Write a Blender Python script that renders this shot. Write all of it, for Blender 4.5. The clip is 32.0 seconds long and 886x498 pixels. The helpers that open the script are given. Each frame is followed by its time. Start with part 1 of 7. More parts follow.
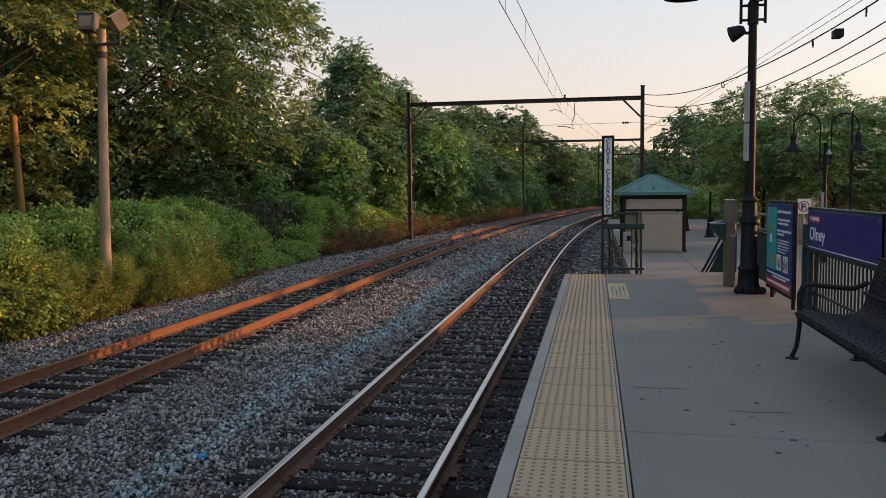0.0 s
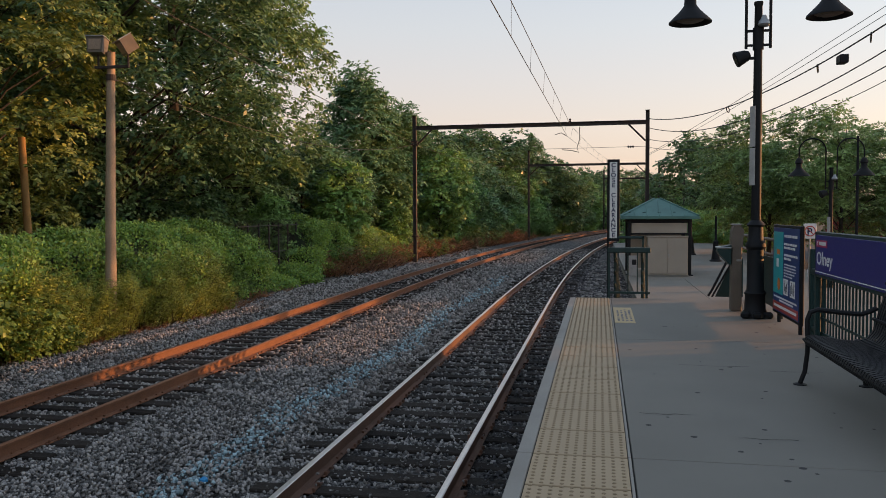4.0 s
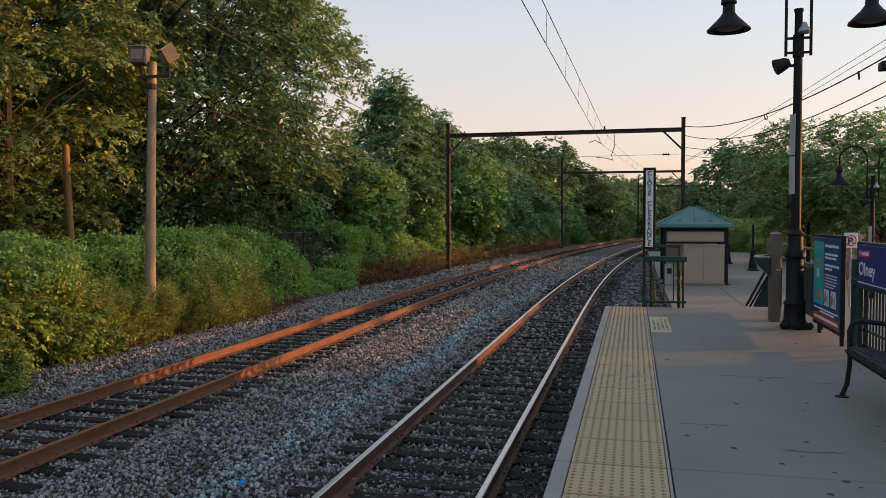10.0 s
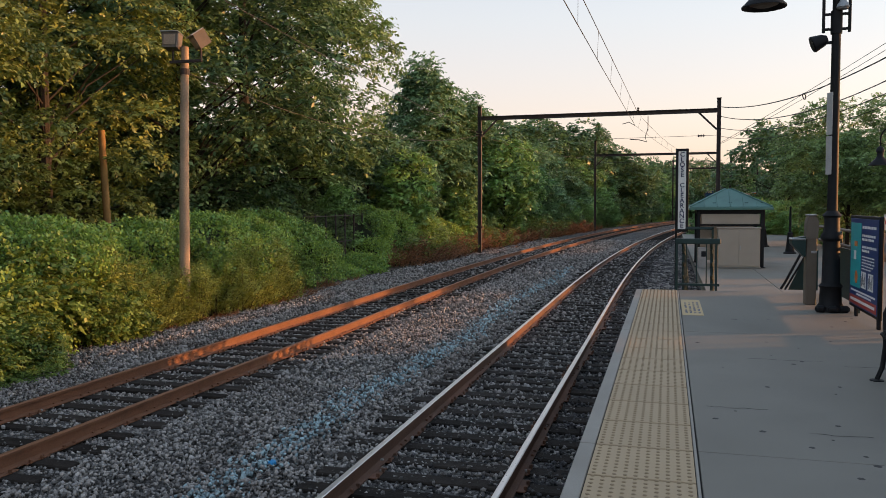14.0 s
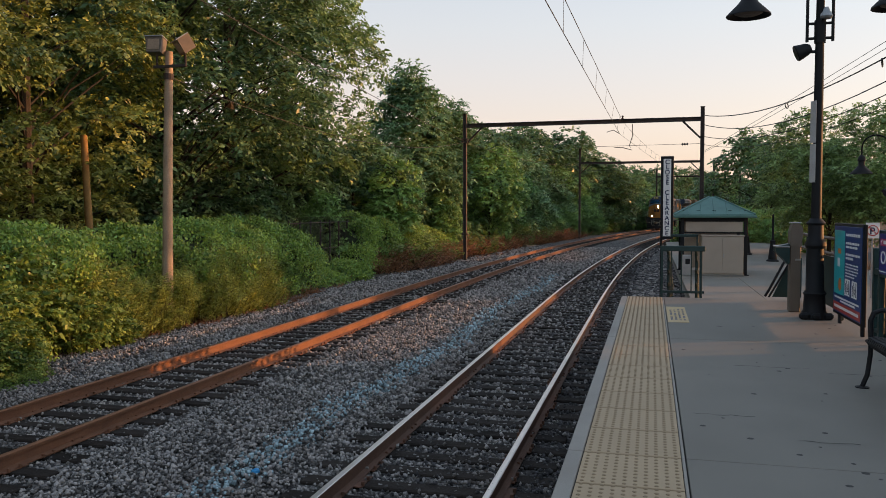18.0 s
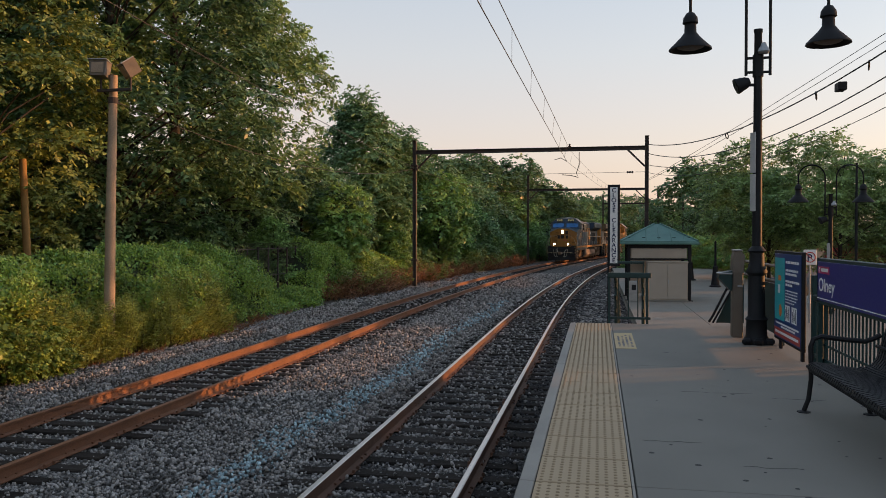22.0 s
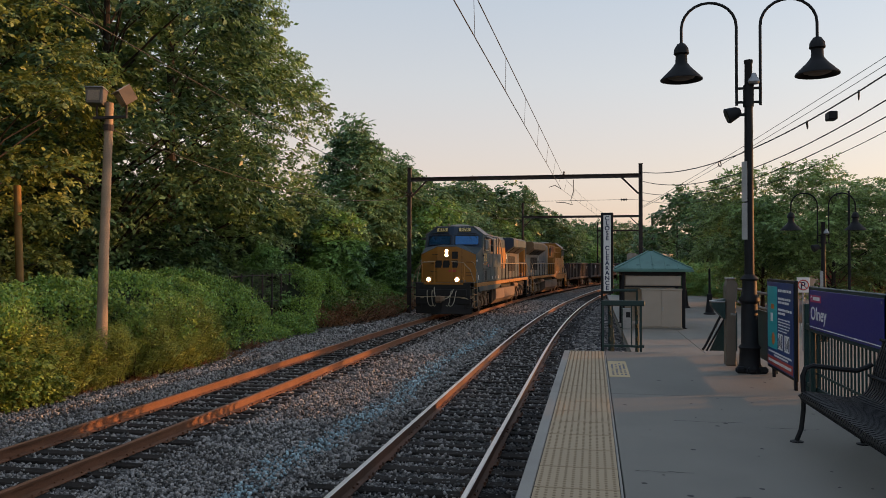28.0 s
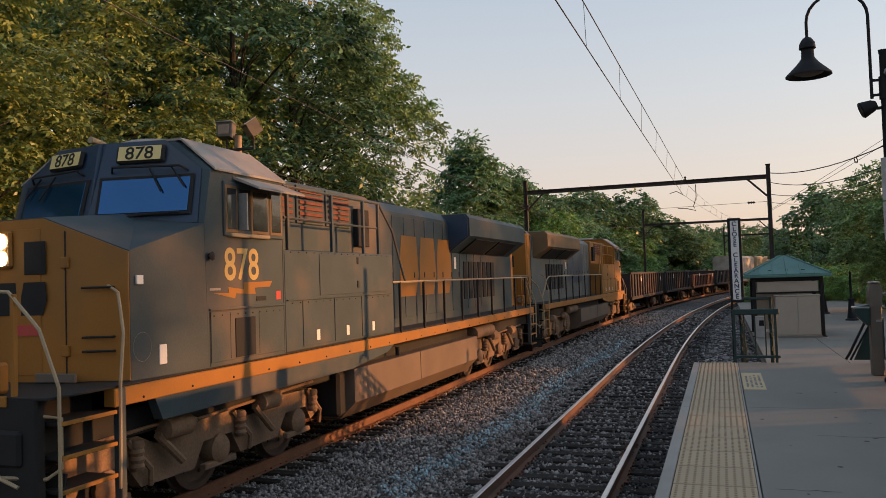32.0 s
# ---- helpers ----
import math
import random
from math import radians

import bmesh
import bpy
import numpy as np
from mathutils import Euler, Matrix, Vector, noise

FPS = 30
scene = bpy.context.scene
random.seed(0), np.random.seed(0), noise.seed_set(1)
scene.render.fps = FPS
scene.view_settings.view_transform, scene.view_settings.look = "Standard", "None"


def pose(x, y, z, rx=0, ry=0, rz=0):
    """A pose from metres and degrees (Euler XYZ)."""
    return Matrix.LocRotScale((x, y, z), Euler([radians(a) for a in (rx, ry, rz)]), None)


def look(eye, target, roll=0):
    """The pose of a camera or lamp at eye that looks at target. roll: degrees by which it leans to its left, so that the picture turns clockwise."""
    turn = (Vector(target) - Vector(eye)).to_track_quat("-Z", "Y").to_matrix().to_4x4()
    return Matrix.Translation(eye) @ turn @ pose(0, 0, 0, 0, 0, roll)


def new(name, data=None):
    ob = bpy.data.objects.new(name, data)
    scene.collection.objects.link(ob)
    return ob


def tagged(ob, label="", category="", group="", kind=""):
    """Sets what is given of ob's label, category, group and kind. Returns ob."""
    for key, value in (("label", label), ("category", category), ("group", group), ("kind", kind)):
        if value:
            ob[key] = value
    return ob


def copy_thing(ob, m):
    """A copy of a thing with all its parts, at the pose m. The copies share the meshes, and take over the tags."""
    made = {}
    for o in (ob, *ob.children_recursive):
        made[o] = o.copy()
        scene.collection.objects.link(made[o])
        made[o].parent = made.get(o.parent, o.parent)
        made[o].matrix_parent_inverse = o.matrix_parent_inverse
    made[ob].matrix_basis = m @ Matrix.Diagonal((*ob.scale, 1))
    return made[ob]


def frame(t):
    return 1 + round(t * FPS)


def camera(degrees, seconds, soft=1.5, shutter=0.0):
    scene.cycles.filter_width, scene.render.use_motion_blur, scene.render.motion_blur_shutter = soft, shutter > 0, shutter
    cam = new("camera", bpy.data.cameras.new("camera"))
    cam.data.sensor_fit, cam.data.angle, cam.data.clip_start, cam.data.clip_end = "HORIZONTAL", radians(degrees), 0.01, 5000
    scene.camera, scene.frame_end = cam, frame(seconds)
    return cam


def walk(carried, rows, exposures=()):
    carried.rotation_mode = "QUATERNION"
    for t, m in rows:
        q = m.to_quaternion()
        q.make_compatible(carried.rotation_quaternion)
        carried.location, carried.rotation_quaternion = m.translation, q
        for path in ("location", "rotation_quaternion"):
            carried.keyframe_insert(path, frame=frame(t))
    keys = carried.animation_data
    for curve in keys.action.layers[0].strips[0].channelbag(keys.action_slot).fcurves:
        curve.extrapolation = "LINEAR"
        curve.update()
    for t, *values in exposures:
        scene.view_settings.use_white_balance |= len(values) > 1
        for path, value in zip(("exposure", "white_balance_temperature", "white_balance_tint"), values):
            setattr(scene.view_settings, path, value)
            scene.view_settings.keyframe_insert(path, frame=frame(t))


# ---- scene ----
# ---- camera ----
cam = camera(58.4, 32.0, soft=0.7)
PATH = [
    (0, (0.243, -0.339, 1.597), (-0.132, 1.62, 1.448), -0.6),
    (0.5, (0.271, -0.332, 1.604), (-0.083, 1.632, 1.47), -0.5),
    (1, (0.262, -0.335, 1.605), (-0.091, 1.629, 1.48), -0.3),
    (1.5, (0.249, -0.331, 1.606), (-0.112, 1.633, 1.487), -0.2),
    (2, (0.235, -0.325, 1.6), (-0.133, 1.637, 1.485), -0.1),
    (2.5, (0.235, -0.311, 1.594), (-0.136, 1.651, 1.478), -0.2),
    (3, (0.236, -0.319, 1.595), (-0.145, 1.642, 1.492), -0.2),
    (3.5, (0.233, -0.316, 1.597), (-0.152, 1.644, 1.502), -0.3),
    (5.5, (0.252, -0.322, 1.6), (-0.153, 1.634, 1.512), -0.2),
    (6, (0.243, -0.309, 1.593), (-0.179, 1.644, 1.498), -0.3),
    (6.5, (0.243, -0.33, 1.602), (-0.194, 1.62, 1.511), -0.3),
    (7, (0.23, -0.331, 1.591), (-0.216, 1.616, 1.497), -0.2),
    (7.5, (0.232, -0.319, 1.595), (-0.218, 1.627, 1.503), -0.2),
    (8, (0.229, -0.317, 1.6), (-0.227, 1.628, 1.509), -0.1),
    (8.5, (0.221, -0.326, 1.603), (-0.238, 1.618, 1.515), 0.1),
    (9, (0.224, -0.341, 1.603), (-0.232, 1.604, 1.52), 0.2),
    (9.5, (0.218, -0.353, 1.601), (-0.241, 1.592, 1.523), 0.1),
    (10, (0.201, -0.371, 1.607), (-0.266, 1.573, 1.534), -0.1),
    (10.5, (0.236, -0.369, 1.6), (-0.234, 1.574, 1.535), 0.1),
    (11, (0.26, -0.362, 1.601), (-0.211, 1.581, 1.544), 0.1),
    (11.5, (0.277, -0.354, 1.601), (-0.195, 1.589, 1.548), -0.1),
    (12, (0.302, -0.341, 1.594), (-0.183, 1.598, 1.54), -0.1),
    (12.5, (0.287, -0.354, 1.591), (-0.218, 1.58, 1.53), -0.0),
    (13, (0.257, -0.358, 1.588), (-0.267, 1.571, 1.506), -0.0),
    (13.5, (0.256, -0.336, 1.589), (-0.28, 1.588, 1.486), -0.1),
    (14, (0.251, -0.342, 1.59), (-0.295, 1.579, 1.476), -0.3),
    (14.5, (0.255, -0.326, 1.586), (-0.295, 1.593, 1.461), -0.4),
    (16.5, (0.232, -0.32, 1.589), (-0.286, 1.609, 1.472), -0.8),
    (17, (0.208, -0.323, 1.58), (-0.32, 1.603, 1.48), -0.7),
    (17.5, (0.209, -0.303, 1.577), (-0.321, 1.623, 1.484), -0.2),
    (18, (0.223, -0.303, 1.578), (-0.286, 1.629, 1.482), -0.1),
    (18.5, (0.186, -0.306, 1.577), (-0.304, 1.631, 1.482), -0.0),
    (19, (0.192, -0.302, 1.582), (-0.286, 1.639, 1.501), -0.3),
    (19.5, (0.2, -0.29, 1.584), (-0.268, 1.654, 1.527), -0.1),
    (20, (0.188, -0.316, 1.589), (-0.268, 1.631, 1.557), 0.0),
    (20.5, (0.195, -0.308, 1.579), (-0.249, 1.642, 1.549), 0.2),
    (21, (0.176, -0.321, 1.588), (-0.256, 1.632, 1.552), -0.0),
    (21.5, (0.198, -0.3, 1.595), (-0.203, 1.659, 1.557), -0.2),
    (22, (0.209, -0.293, 1.6), (-0.176, 1.669, 1.569), -0.0),
    (22.5, (0.215, -0.298, 1.608), (-0.169, 1.665, 1.588), 0.2),
    (23, (0.201, -0.311, 1.605), (-0.184, 1.651, 1.59), 0.4),
    (23.5, (0.202, -0.304, 1.606), (-0.19, 1.657, 1.604), 0.5),
    (24, (0.205, -0.305, 1.614), (-0.188, 1.656, 1.624), 0.5),
    (24.5, (0.225, -0.289, 1.61), (-0.168, 1.672, 1.625), 0.4),
    (25, (0.228, -0.285, 1.612), (-0.153, 1.679, 1.629), 0.4),
    (25.5, (0.215, -0.31, 1.608), (-0.156, 1.655, 1.626), 0.5),
    (27.5, (0.217, -0.313, 1.624), (-0.157, 1.651, 1.653), 0.3),
    (28, (0.236, -0.303, 1.618), (-0.137, 1.662, 1.654), 0.1),
    (28.5, (0.248, -0.303, 1.625), (-0.114, 1.663, 1.672), -0.4),
    (29, (0.246, -0.295, 1.615), (-0.115, 1.671, 1.667), -0.9),
    (29.5, (0.244, -0.326, 1.621), (-0.129, 1.638, 1.676), -1.0),
    (30, (0.252, -0.316, 1.627), (-0.129, 1.646, 1.685), -1.0),
    (30.5, (0.25, -0.336, 1.628), (-0.143, 1.624, 1.689), -1.2),
    (31, (0.259, -0.309, 1.632), (-0.15, 1.647, 1.697), -1.3),
    (31.5, (0.256, -0.318, 1.636), (-0.173, 1.634, 1.7), -1.6),
    (31.6, (0.252, -0.331, 1.645), (-0.184, 1.62, 1.709), -1.7),
    (31.7, (0.258, -0.342, 1.65), (-0.189, 1.606, 1.714), -1.8),
    (31.8, (0.252, -0.353, 1.655), (-0.246, 1.583, 1.723), -1.9),
    (31.9, (0.245, -0.351, 1.653), (-0.316, 1.568, 1.724), -2.0),
    (32, (0.234, -0.345, 1.646), (-0.425, 1.541, 1.722), -1.9),
]
EXPOSURES = [(0, 0.08), (3, 0.02), (6, 0.08), (8, 0.08), (9, 0.05), (11, 0.1), (12, 0.17), (13, 0.26), (14.5, 0.24), (17, 0.13), (18, 0.14), (19, 0.08), (20, 0.02), (22, 0.0), (25, -0.05), (32, -0.08)]
walk(cam, [(t, look(eye, target, roll)) for t, eye, target, roll in PATH], EXPOSURES)

# ---- sky and sun ----
SUN_EL, SUN_AZ = 6.0, 66.0     # degrees; azimuth clockwise from +y
world = bpy.data.worlds.new("evening_sky")
scene.world = world
world.use_nodes = True
wn, wl = world.node_tree.nodes, world.node_tree.links
sky = wn.new("ShaderNodeTexSky")
sky.sky_type, sky.sun_disc = "NISHITA", False
sky.sun_elevation, sky.sun_rotation = radians(SUN_EL), radians(SUN_AZ)
sky.air_density, sky.dust_density, sky.ozone_density = 1.0, 2.0, 2.0
geo = wn.new("ShaderNodeTexCoord")
sep = wn.new("ShaderNodeSeparateXYZ")
wl.new(geo.outputs["Generated"], sep.inputs[0])
haze = wn.new("ShaderNodeValToRGB")      # evening haze, from the horizon to overhead
haze.color_ramp.elements[0].position, haze.color_ramp.elements[0].color = 0.0, (0.84, 0.56, 0.49, 1)
haze.color_ramp.elements[1].position, haze.color_ramp.elements[1].color = 0.55, (0.45, 0.53, 0.66, 1)
for pos, col in ((0.10, (0.84, 0.635, 0.56, 1)), (0.22, (0.73, 0.675, 0.655, 1)), (0.34, (0.60, 0.63, 0.68, 1))):
    e = haze.color_ramp.elements.new(pos)
    e.color = col
wl.new(sep.outputs["Z"], haze.inputs[0])
amp = wn.new("ShaderNodeVectorMath")
amp.operation = "SCALE"
amp.inputs["Scale"].default_value = 0.9
wl.new(sky.outputs[0], amp.inputs[0])
mixer = wn.new("ShaderNodeMix")
mixer.data_type = "RGBA"
mixer.inputs["Factor"].default_value = 0.85
wl.new(amp.outputs[0], mixer.inputs["A"])
wl.new(haze.outputs[0], mixer.inputs["B"])
wl.new(mixer.outputs["Result"], wn["Background"].inputs[0])
wn["Background"].inputs[1].default_value = 0.91
sun_data = bpy.data.lights.new("sun", "SUN")
sun_data.energy, sun_data.angle, sun_data.color = 5.7, radians(0.6), (1.0, 0.43, 0.15)
sun = new("sun", sun_data)
_d = Vector((math.sin(radians(SUN_AZ)) * math.cos(radians(SUN_EL)), math.cos(radians(SUN_AZ)) * math.cos(radians(SUN_EL)), math.sin(radians(SUN_EL))))
sun.matrix_world = look(_d * 100, (0, 0, 0))


# ---- materials ----
def mat(name, color, rough=0.7, metal=0.0, vary=0.25, scale=6.0, bump=0.2, bump_scale=60.0, dirt=None, dirt_amount=0.5,
        dirt_scale=1.5, per_object=0.0, per_island=0.0, spec=0.4, fine=None):
    """Principled surface: colour varied at two scales, patches of dirt, fine relief."""
    m = bpy.data.materials.new(name)
    m.use_nodes = True
    n, l = m.node_tree.nodes, m.node_tree.links
    b = n["Principled BSDF"]
    b.inputs["Metallic"].default_value = metal
    b.inputs["Specular IOR Level"].default_value = spec
    co = n.new("ShaderNodeTexCoord")
    src = co.outputs["Object"]
    big = n.new("ShaderNodeTexNoise")
    big.inputs["Scale"].default_value, big.inputs["Detail"].default_value = scale, 5
    small = n.new("ShaderNodeTexNoise")
    small.inputs["Scale"].default_value, small.inputs["Detail"].default_value = fine or bump_scale, 3
    for t in (big, small):
        l.new(src, t.inputs["Vector"])
    add = n.new("ShaderNodeMath")
    add.operation = "ADD"
    l.new(big.outputs["Fac"], add.inputs[0])
    l.new(small.outputs["Fac"], add.inputs[1])
    last = add.outputs[0]
    for amount, out in ((per_object, "o"), (per_island, "i")):
        if amount:
            r = n.new("ShaderNodeObjectInfo") if out == "o" else n.new("ShaderNodeNewGeometry")
            k = n.new("ShaderNodeMath")
            k.operation = "MULTIPLY_ADD"
            k.inputs[1].default_value = amount
            l.new(r.outputs["Random"] if out == "o" else r.outputs["Random Per Island"], k.inputs[0])
            l.new(last, k.inputs[2])
            s = n.new("ShaderNodeMath")
            s.operation = "SUBTRACT"
            s.inputs[1].default_value = amount / 2
            l.new(k.outputs[0], s.inputs[0])
            last = s.outputs[0]
    ramp = n.new("ShaderNodeMapRange")
    ramp.inputs["From Min"].default_value, ramp.inputs["From Max"].default_value = 0.6, 1.4
    ramp.inputs["To Min"].default_value, ramp.inputs["To Max"].default_value = 1 - vary, 1 + vary
    l.new(last, ramp.inputs["Value"])
    mul = n.new("ShaderNodeVectorMath")
    mul.operation = "SCALE"
    mul.inputs[0].default_value = color
    l.new(ramp.outputs[0], mul.inputs["Scale"])
    colour = mul.outputs[0]
    if dirt:
        dn = n.new("ShaderNodeTexNoise")
        dn.inputs["Scale"].default_value, dn.inputs["Detail"].default_value = dirt_scale, 6
        l.new(src, dn.inputs["Vector"])
        dr = n.new("ShaderNodeMapRange")
        dr.inputs["From Min"].default_value, dr.inputs["From Max"].default_value = 0.48, 0.68
        dr.inputs["To Max"].default_value = dirt_amount
        l.new(dn.outputs["Fac"], dr.inputs["Value"])
        mx = n.new("ShaderNodeMix")
        mx.data_type = "RGBA"
        mx.inputs["B"].default_value = (*dirt, 1)
        l.new(dr.outputs[0], mx.inputs["Factor"])
        l.new(colour, mx.inputs["A"])
        colour = mx.outputs["Result"]
    l.new(colour, b.inputs["Base Color"])
    rr = n.new("ShaderNodeMapRange")
    rr.inputs["To Min"].default_value, rr.inputs["To Max"].default_value = max(0.05, rough - 0.12), min(1, rough + 0.12)
    l.new(small.outputs["Fac"], rr.inputs["Value"])
    l.new(rr.outputs[0], b.inputs["Roughness"])
    if bump:
        bp = n.new("ShaderNodeBump")
        bp.inputs["Strength"].default_value, bp.inputs["Distance"].default_value = bump, 0.02
        l.new(small.outputs["Fac"], bp.inputs["Height"])
        l.new(bp.outputs[0], b.inputs["Normal"])
    return m


def leafy(name, color, tint, gloss=0.45):
    """Leaves: diffuse with light passing through, each leaf of its own shade."""
    m = bpy.data.materials.new(name)
    m.use_nodes = True
    n, l = m.node_tree.nodes, m.node_tree.links
    b = n["Principled BSDF"]
    geo, oi = n.new("ShaderNodeNewGeometry"), n.new("ShaderNodeObjectInfo")
    co, big = n.new("ShaderNodeTexCoord"), n.new("ShaderNodeTexNoise")
    big.inputs["Scale"].default_value, big.inputs["Detail"].default_value = 0.45, 3
    l.new(co.outputs["Object"], big.inputs["Vector"])
    add = n.new("ShaderNodeMath")
    add.operation = "MULTIPLY_ADD"
    add.inputs[1].default_value = 0.45
    l.new(geo.outputs["Random Per Island"], add.inputs[0])
    l.new(big.outputs["Fac"], add.inputs[2])
    add2 = n.new("ShaderNodeMath")
    add2.operation = "MULTIPLY_ADD"
    add2.inputs[1].default_value = 0.25
    l.new(oi.outputs["Random"], add2.inputs[0])
    l.new(add.outputs[0], add2.inputs[2])
    mr = n.new("ShaderNodeMapRange")
    mr.inputs["From Min"].default_value, mr.inputs["From Max"].default_value = 0.45, 1.1
    l.new(add2.outputs[0], mr.inputs["Value"])
    mx = n.new("ShaderNodeMix")
    mx.data_type = "RGBA"
    mx.inputs["A"].default_value, mx.inputs["B"].default_value = (*color, 1), (*tint, 1)
    l.new(mr.outputs[0], mx.inputs["Factor"])
    l.new(mx.outputs["Result"], b.inputs["Base Color"])
    b.inputs["Roughness"].default_value = 0.4
    b.inputs["Specular IOR Level"].default_value = gloss
    tr, sh = n.new("ShaderNodeBsdfTranslucent"), n.new("ShaderNodeMixShader")
    sh.inputs[0].default_value = 0.26
    l.new(mx.outputs["Result"], tr.inputs[0])
    l.new(b.outputs[0], sh.inputs[1])
    l.new(tr.outputs[0], sh.inputs[2])
    l.new(sh.outputs[0], n["Material Output"].inputs[0])
    return m


def gravel(name, dark, light, scale=17.0):
    """Crushed stone: each cell of its own tone, with painted shade in the gaps."""
    m = bpy.data.materials.new(name)
    m.use_nodes = True
    n, l = m.node_tree.nodes, m.node_tree.links
    b = n["Principled BSDF"]
    co = n.new("ShaderNodeTexCoord")
    vo, ed = n.new("ShaderNodeTexVoronoi"), n.new("ShaderNodeTexVoronoi")
    ed.feature = "DISTANCE_TO_EDGE"
    for v in (vo, ed):
        v.inputs["Scale"].default_value = scale
        l.new(co.outputs["Object"], v.inputs["Vector"])
    sep = n.new("ShaderNodeSeparateColor")
    l.new(vo.outputs["Color"], sep.inputs[0])
    mx = n.new("ShaderNodeMix")
    mx.data_type = "RGBA"
    mx.inputs["A"].default_value, mx.inputs["B"].default_value = (*dark, 1), (*light, 1)
    l.new(sep.outputs[0], mx.inputs["Factor"])
    # darkens the colour at stone edges, as the shade between them
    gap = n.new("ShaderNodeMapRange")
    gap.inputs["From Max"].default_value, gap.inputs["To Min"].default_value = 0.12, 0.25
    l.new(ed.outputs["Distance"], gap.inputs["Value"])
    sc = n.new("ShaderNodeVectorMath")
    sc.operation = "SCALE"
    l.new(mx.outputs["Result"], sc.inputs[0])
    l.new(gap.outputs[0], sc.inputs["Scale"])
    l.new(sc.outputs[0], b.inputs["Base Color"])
    b.inputs["Roughness"].default_value = 0.9
    bp = n.new("ShaderNodeBump")
    bp.inputs["Strength"].default_value, bp.inputs["Distance"].default_value = 1.0, 0.03
    l.new(gap.outputs[0], bp.inputs["Height"])
    l.new(bp.outputs[0], b.inputs["Normal"])
    return m


def glow(name, color, strength):
    m = bpy.data.materials.new(name)
    m.use_nodes = True
    b = m.node_tree.nodes["Principled BSDF"]
    b.inputs["Base Color"].default_value = (color[0] * 0.5, color[1] * 0.5, color[2] * 0.5, 1)
    b.inputs["Emission Color"].default_value = (*color, 1)
    b.inputs["Emission Strength"].default_value = strength
    return m


# ---- mesh building ----
class M:
    """Gathers vertices and faces of one mesh."""

    def __init__(self):
        self.v, self.f = [], []

    def add(self, verts, faces):
        k = len(self.v)
        self.v += [tuple(p) for p in verts]
        self.f += [tuple(i + k for i in f) for f in faces]
        return self

    def box(self, a, b, c=0.0, m=None):
        """A box from corner a to corner b, its edges cut by c."""
        lo, hi = [min(p, q) for p, q in zip(a, b)], [max(p, q) for p, q in zip(a, b)]
        c = min(c, *[(h - l) * 0.45 for l, h in zip(lo, hi)])
        if c <= 0:
            vs = [(x, y, z) for z in (lo[2], hi[2]) for y in (lo[1], hi[1]) for x in (lo[0], hi[0])]
            fs = [(0, 2, 3, 1), (4, 5, 7, 6), (0, 1, 5, 4), (2, 6, 7, 3), (0, 4, 6, 2), (1, 3, 7, 5)]
        else:
            vs, idx = [], {}
            for sx in (0, 1):
                for sy in (0, 1):
                    for sz in (0, 1):
                        for ax in range(3):
                            p = [(hi if s else lo)[i] for i, s in enumerate((sx, sy, sz))]
                            for i, s in enumerate((sx, sy, sz)):
                                if i != ax:
                                    p[i] += -c if s else c
                            idx[sx, sy, sz, ax] = len(vs)
                            vs.append(tuple(p))
            fs = []
            for ax in range(3):
                o = [i for i in range(3) if i != ax]
                for s in (0, 1):
                    q = []
                    for p0, p1 in ((0, 0), (1, 0), (1, 1), (0, 1)):
                        k = [0, 0, 0]
                        k[ax], k[o[0]], k[o[1]] = s, p0, p1
                        q.append(idx[(*k, ax)])
                    fs.append(tuple(q) if (s == 1) == (ax != 1) else tuple(q[::-1]))
                for p0 in (0, 1):
                    for p1 in (0, 1):
                        k0, k1 = [0, 0, 0], [0, 0, 0]
                        k0[o[0]] = k1[o[0]] = p0
                        k0[o[1]] = k1[o[1]] = p1
                        k1[ax] = 1
                        q = [idx[(*k0, o[0])], idx[(*k1, o[0])], idx[(*k1, o[1])], idx[(*k0, o[1])]]
                        fs.append(tuple(q))
            for sx in (0, 1):
                for sy in (0, 1):
                    for sz in (0, 1):
                        fs.append(tuple(idx[sx, sy, sz, a] for a in range(3)))
        if m is not None:
            vs = [m @ Vector(p) for p in vs]
        return self.add(vs, fs)

    def tube(self, pts, r, n=8, closed=False, caps=True):
        """A round bar along the points; r a number or one for each point."""
        pts = [Vector(p) for p in pts]
        rs = r if isinstance(r, (list, tuple)) else [r] * len(pts)
        vs, fs, prev = [], [], None
        cnt = len(pts)
        for i, p in enumerate(pts):
            a, b = pts[(i - 1) % cnt] if closed or i else pts[0], pts[(i + 1) % cnt] if closed or i < cnt - 1 else pts[-1]
            d = (b - a).normalized() if (b - a).length > 1e-9 else Vector((0, 0, 1))
            u = prev - d * prev.dot(d) if prev is not None else (Vector((0, 0, 1)).cross(d) if abs(d.z) < 0.95 else Vector((1, 0, 0)).cross(d))
            u.normalize()
            prev, w = u, d.cross(u)
            vs += [p + (u * math.cos(2 * math.pi * j / n) + w * math.sin(2 * math.pi * j / n)) * rs[i] for j in range(n)]
        for i in range(cnt if closed else cnt - 1):
            i2 = (i + 1) % cnt
            fs += [(i * n + j, i * n + (j + 1) % n, i2 * n + (j + 1) % n, i2 * n + j) for j in range(n)]
        if caps and not closed:
            fs += [tuple(range(n))[::-1], tuple((cnt - 1) * n + j for j in range(n))]
        return self.add(vs, fs)

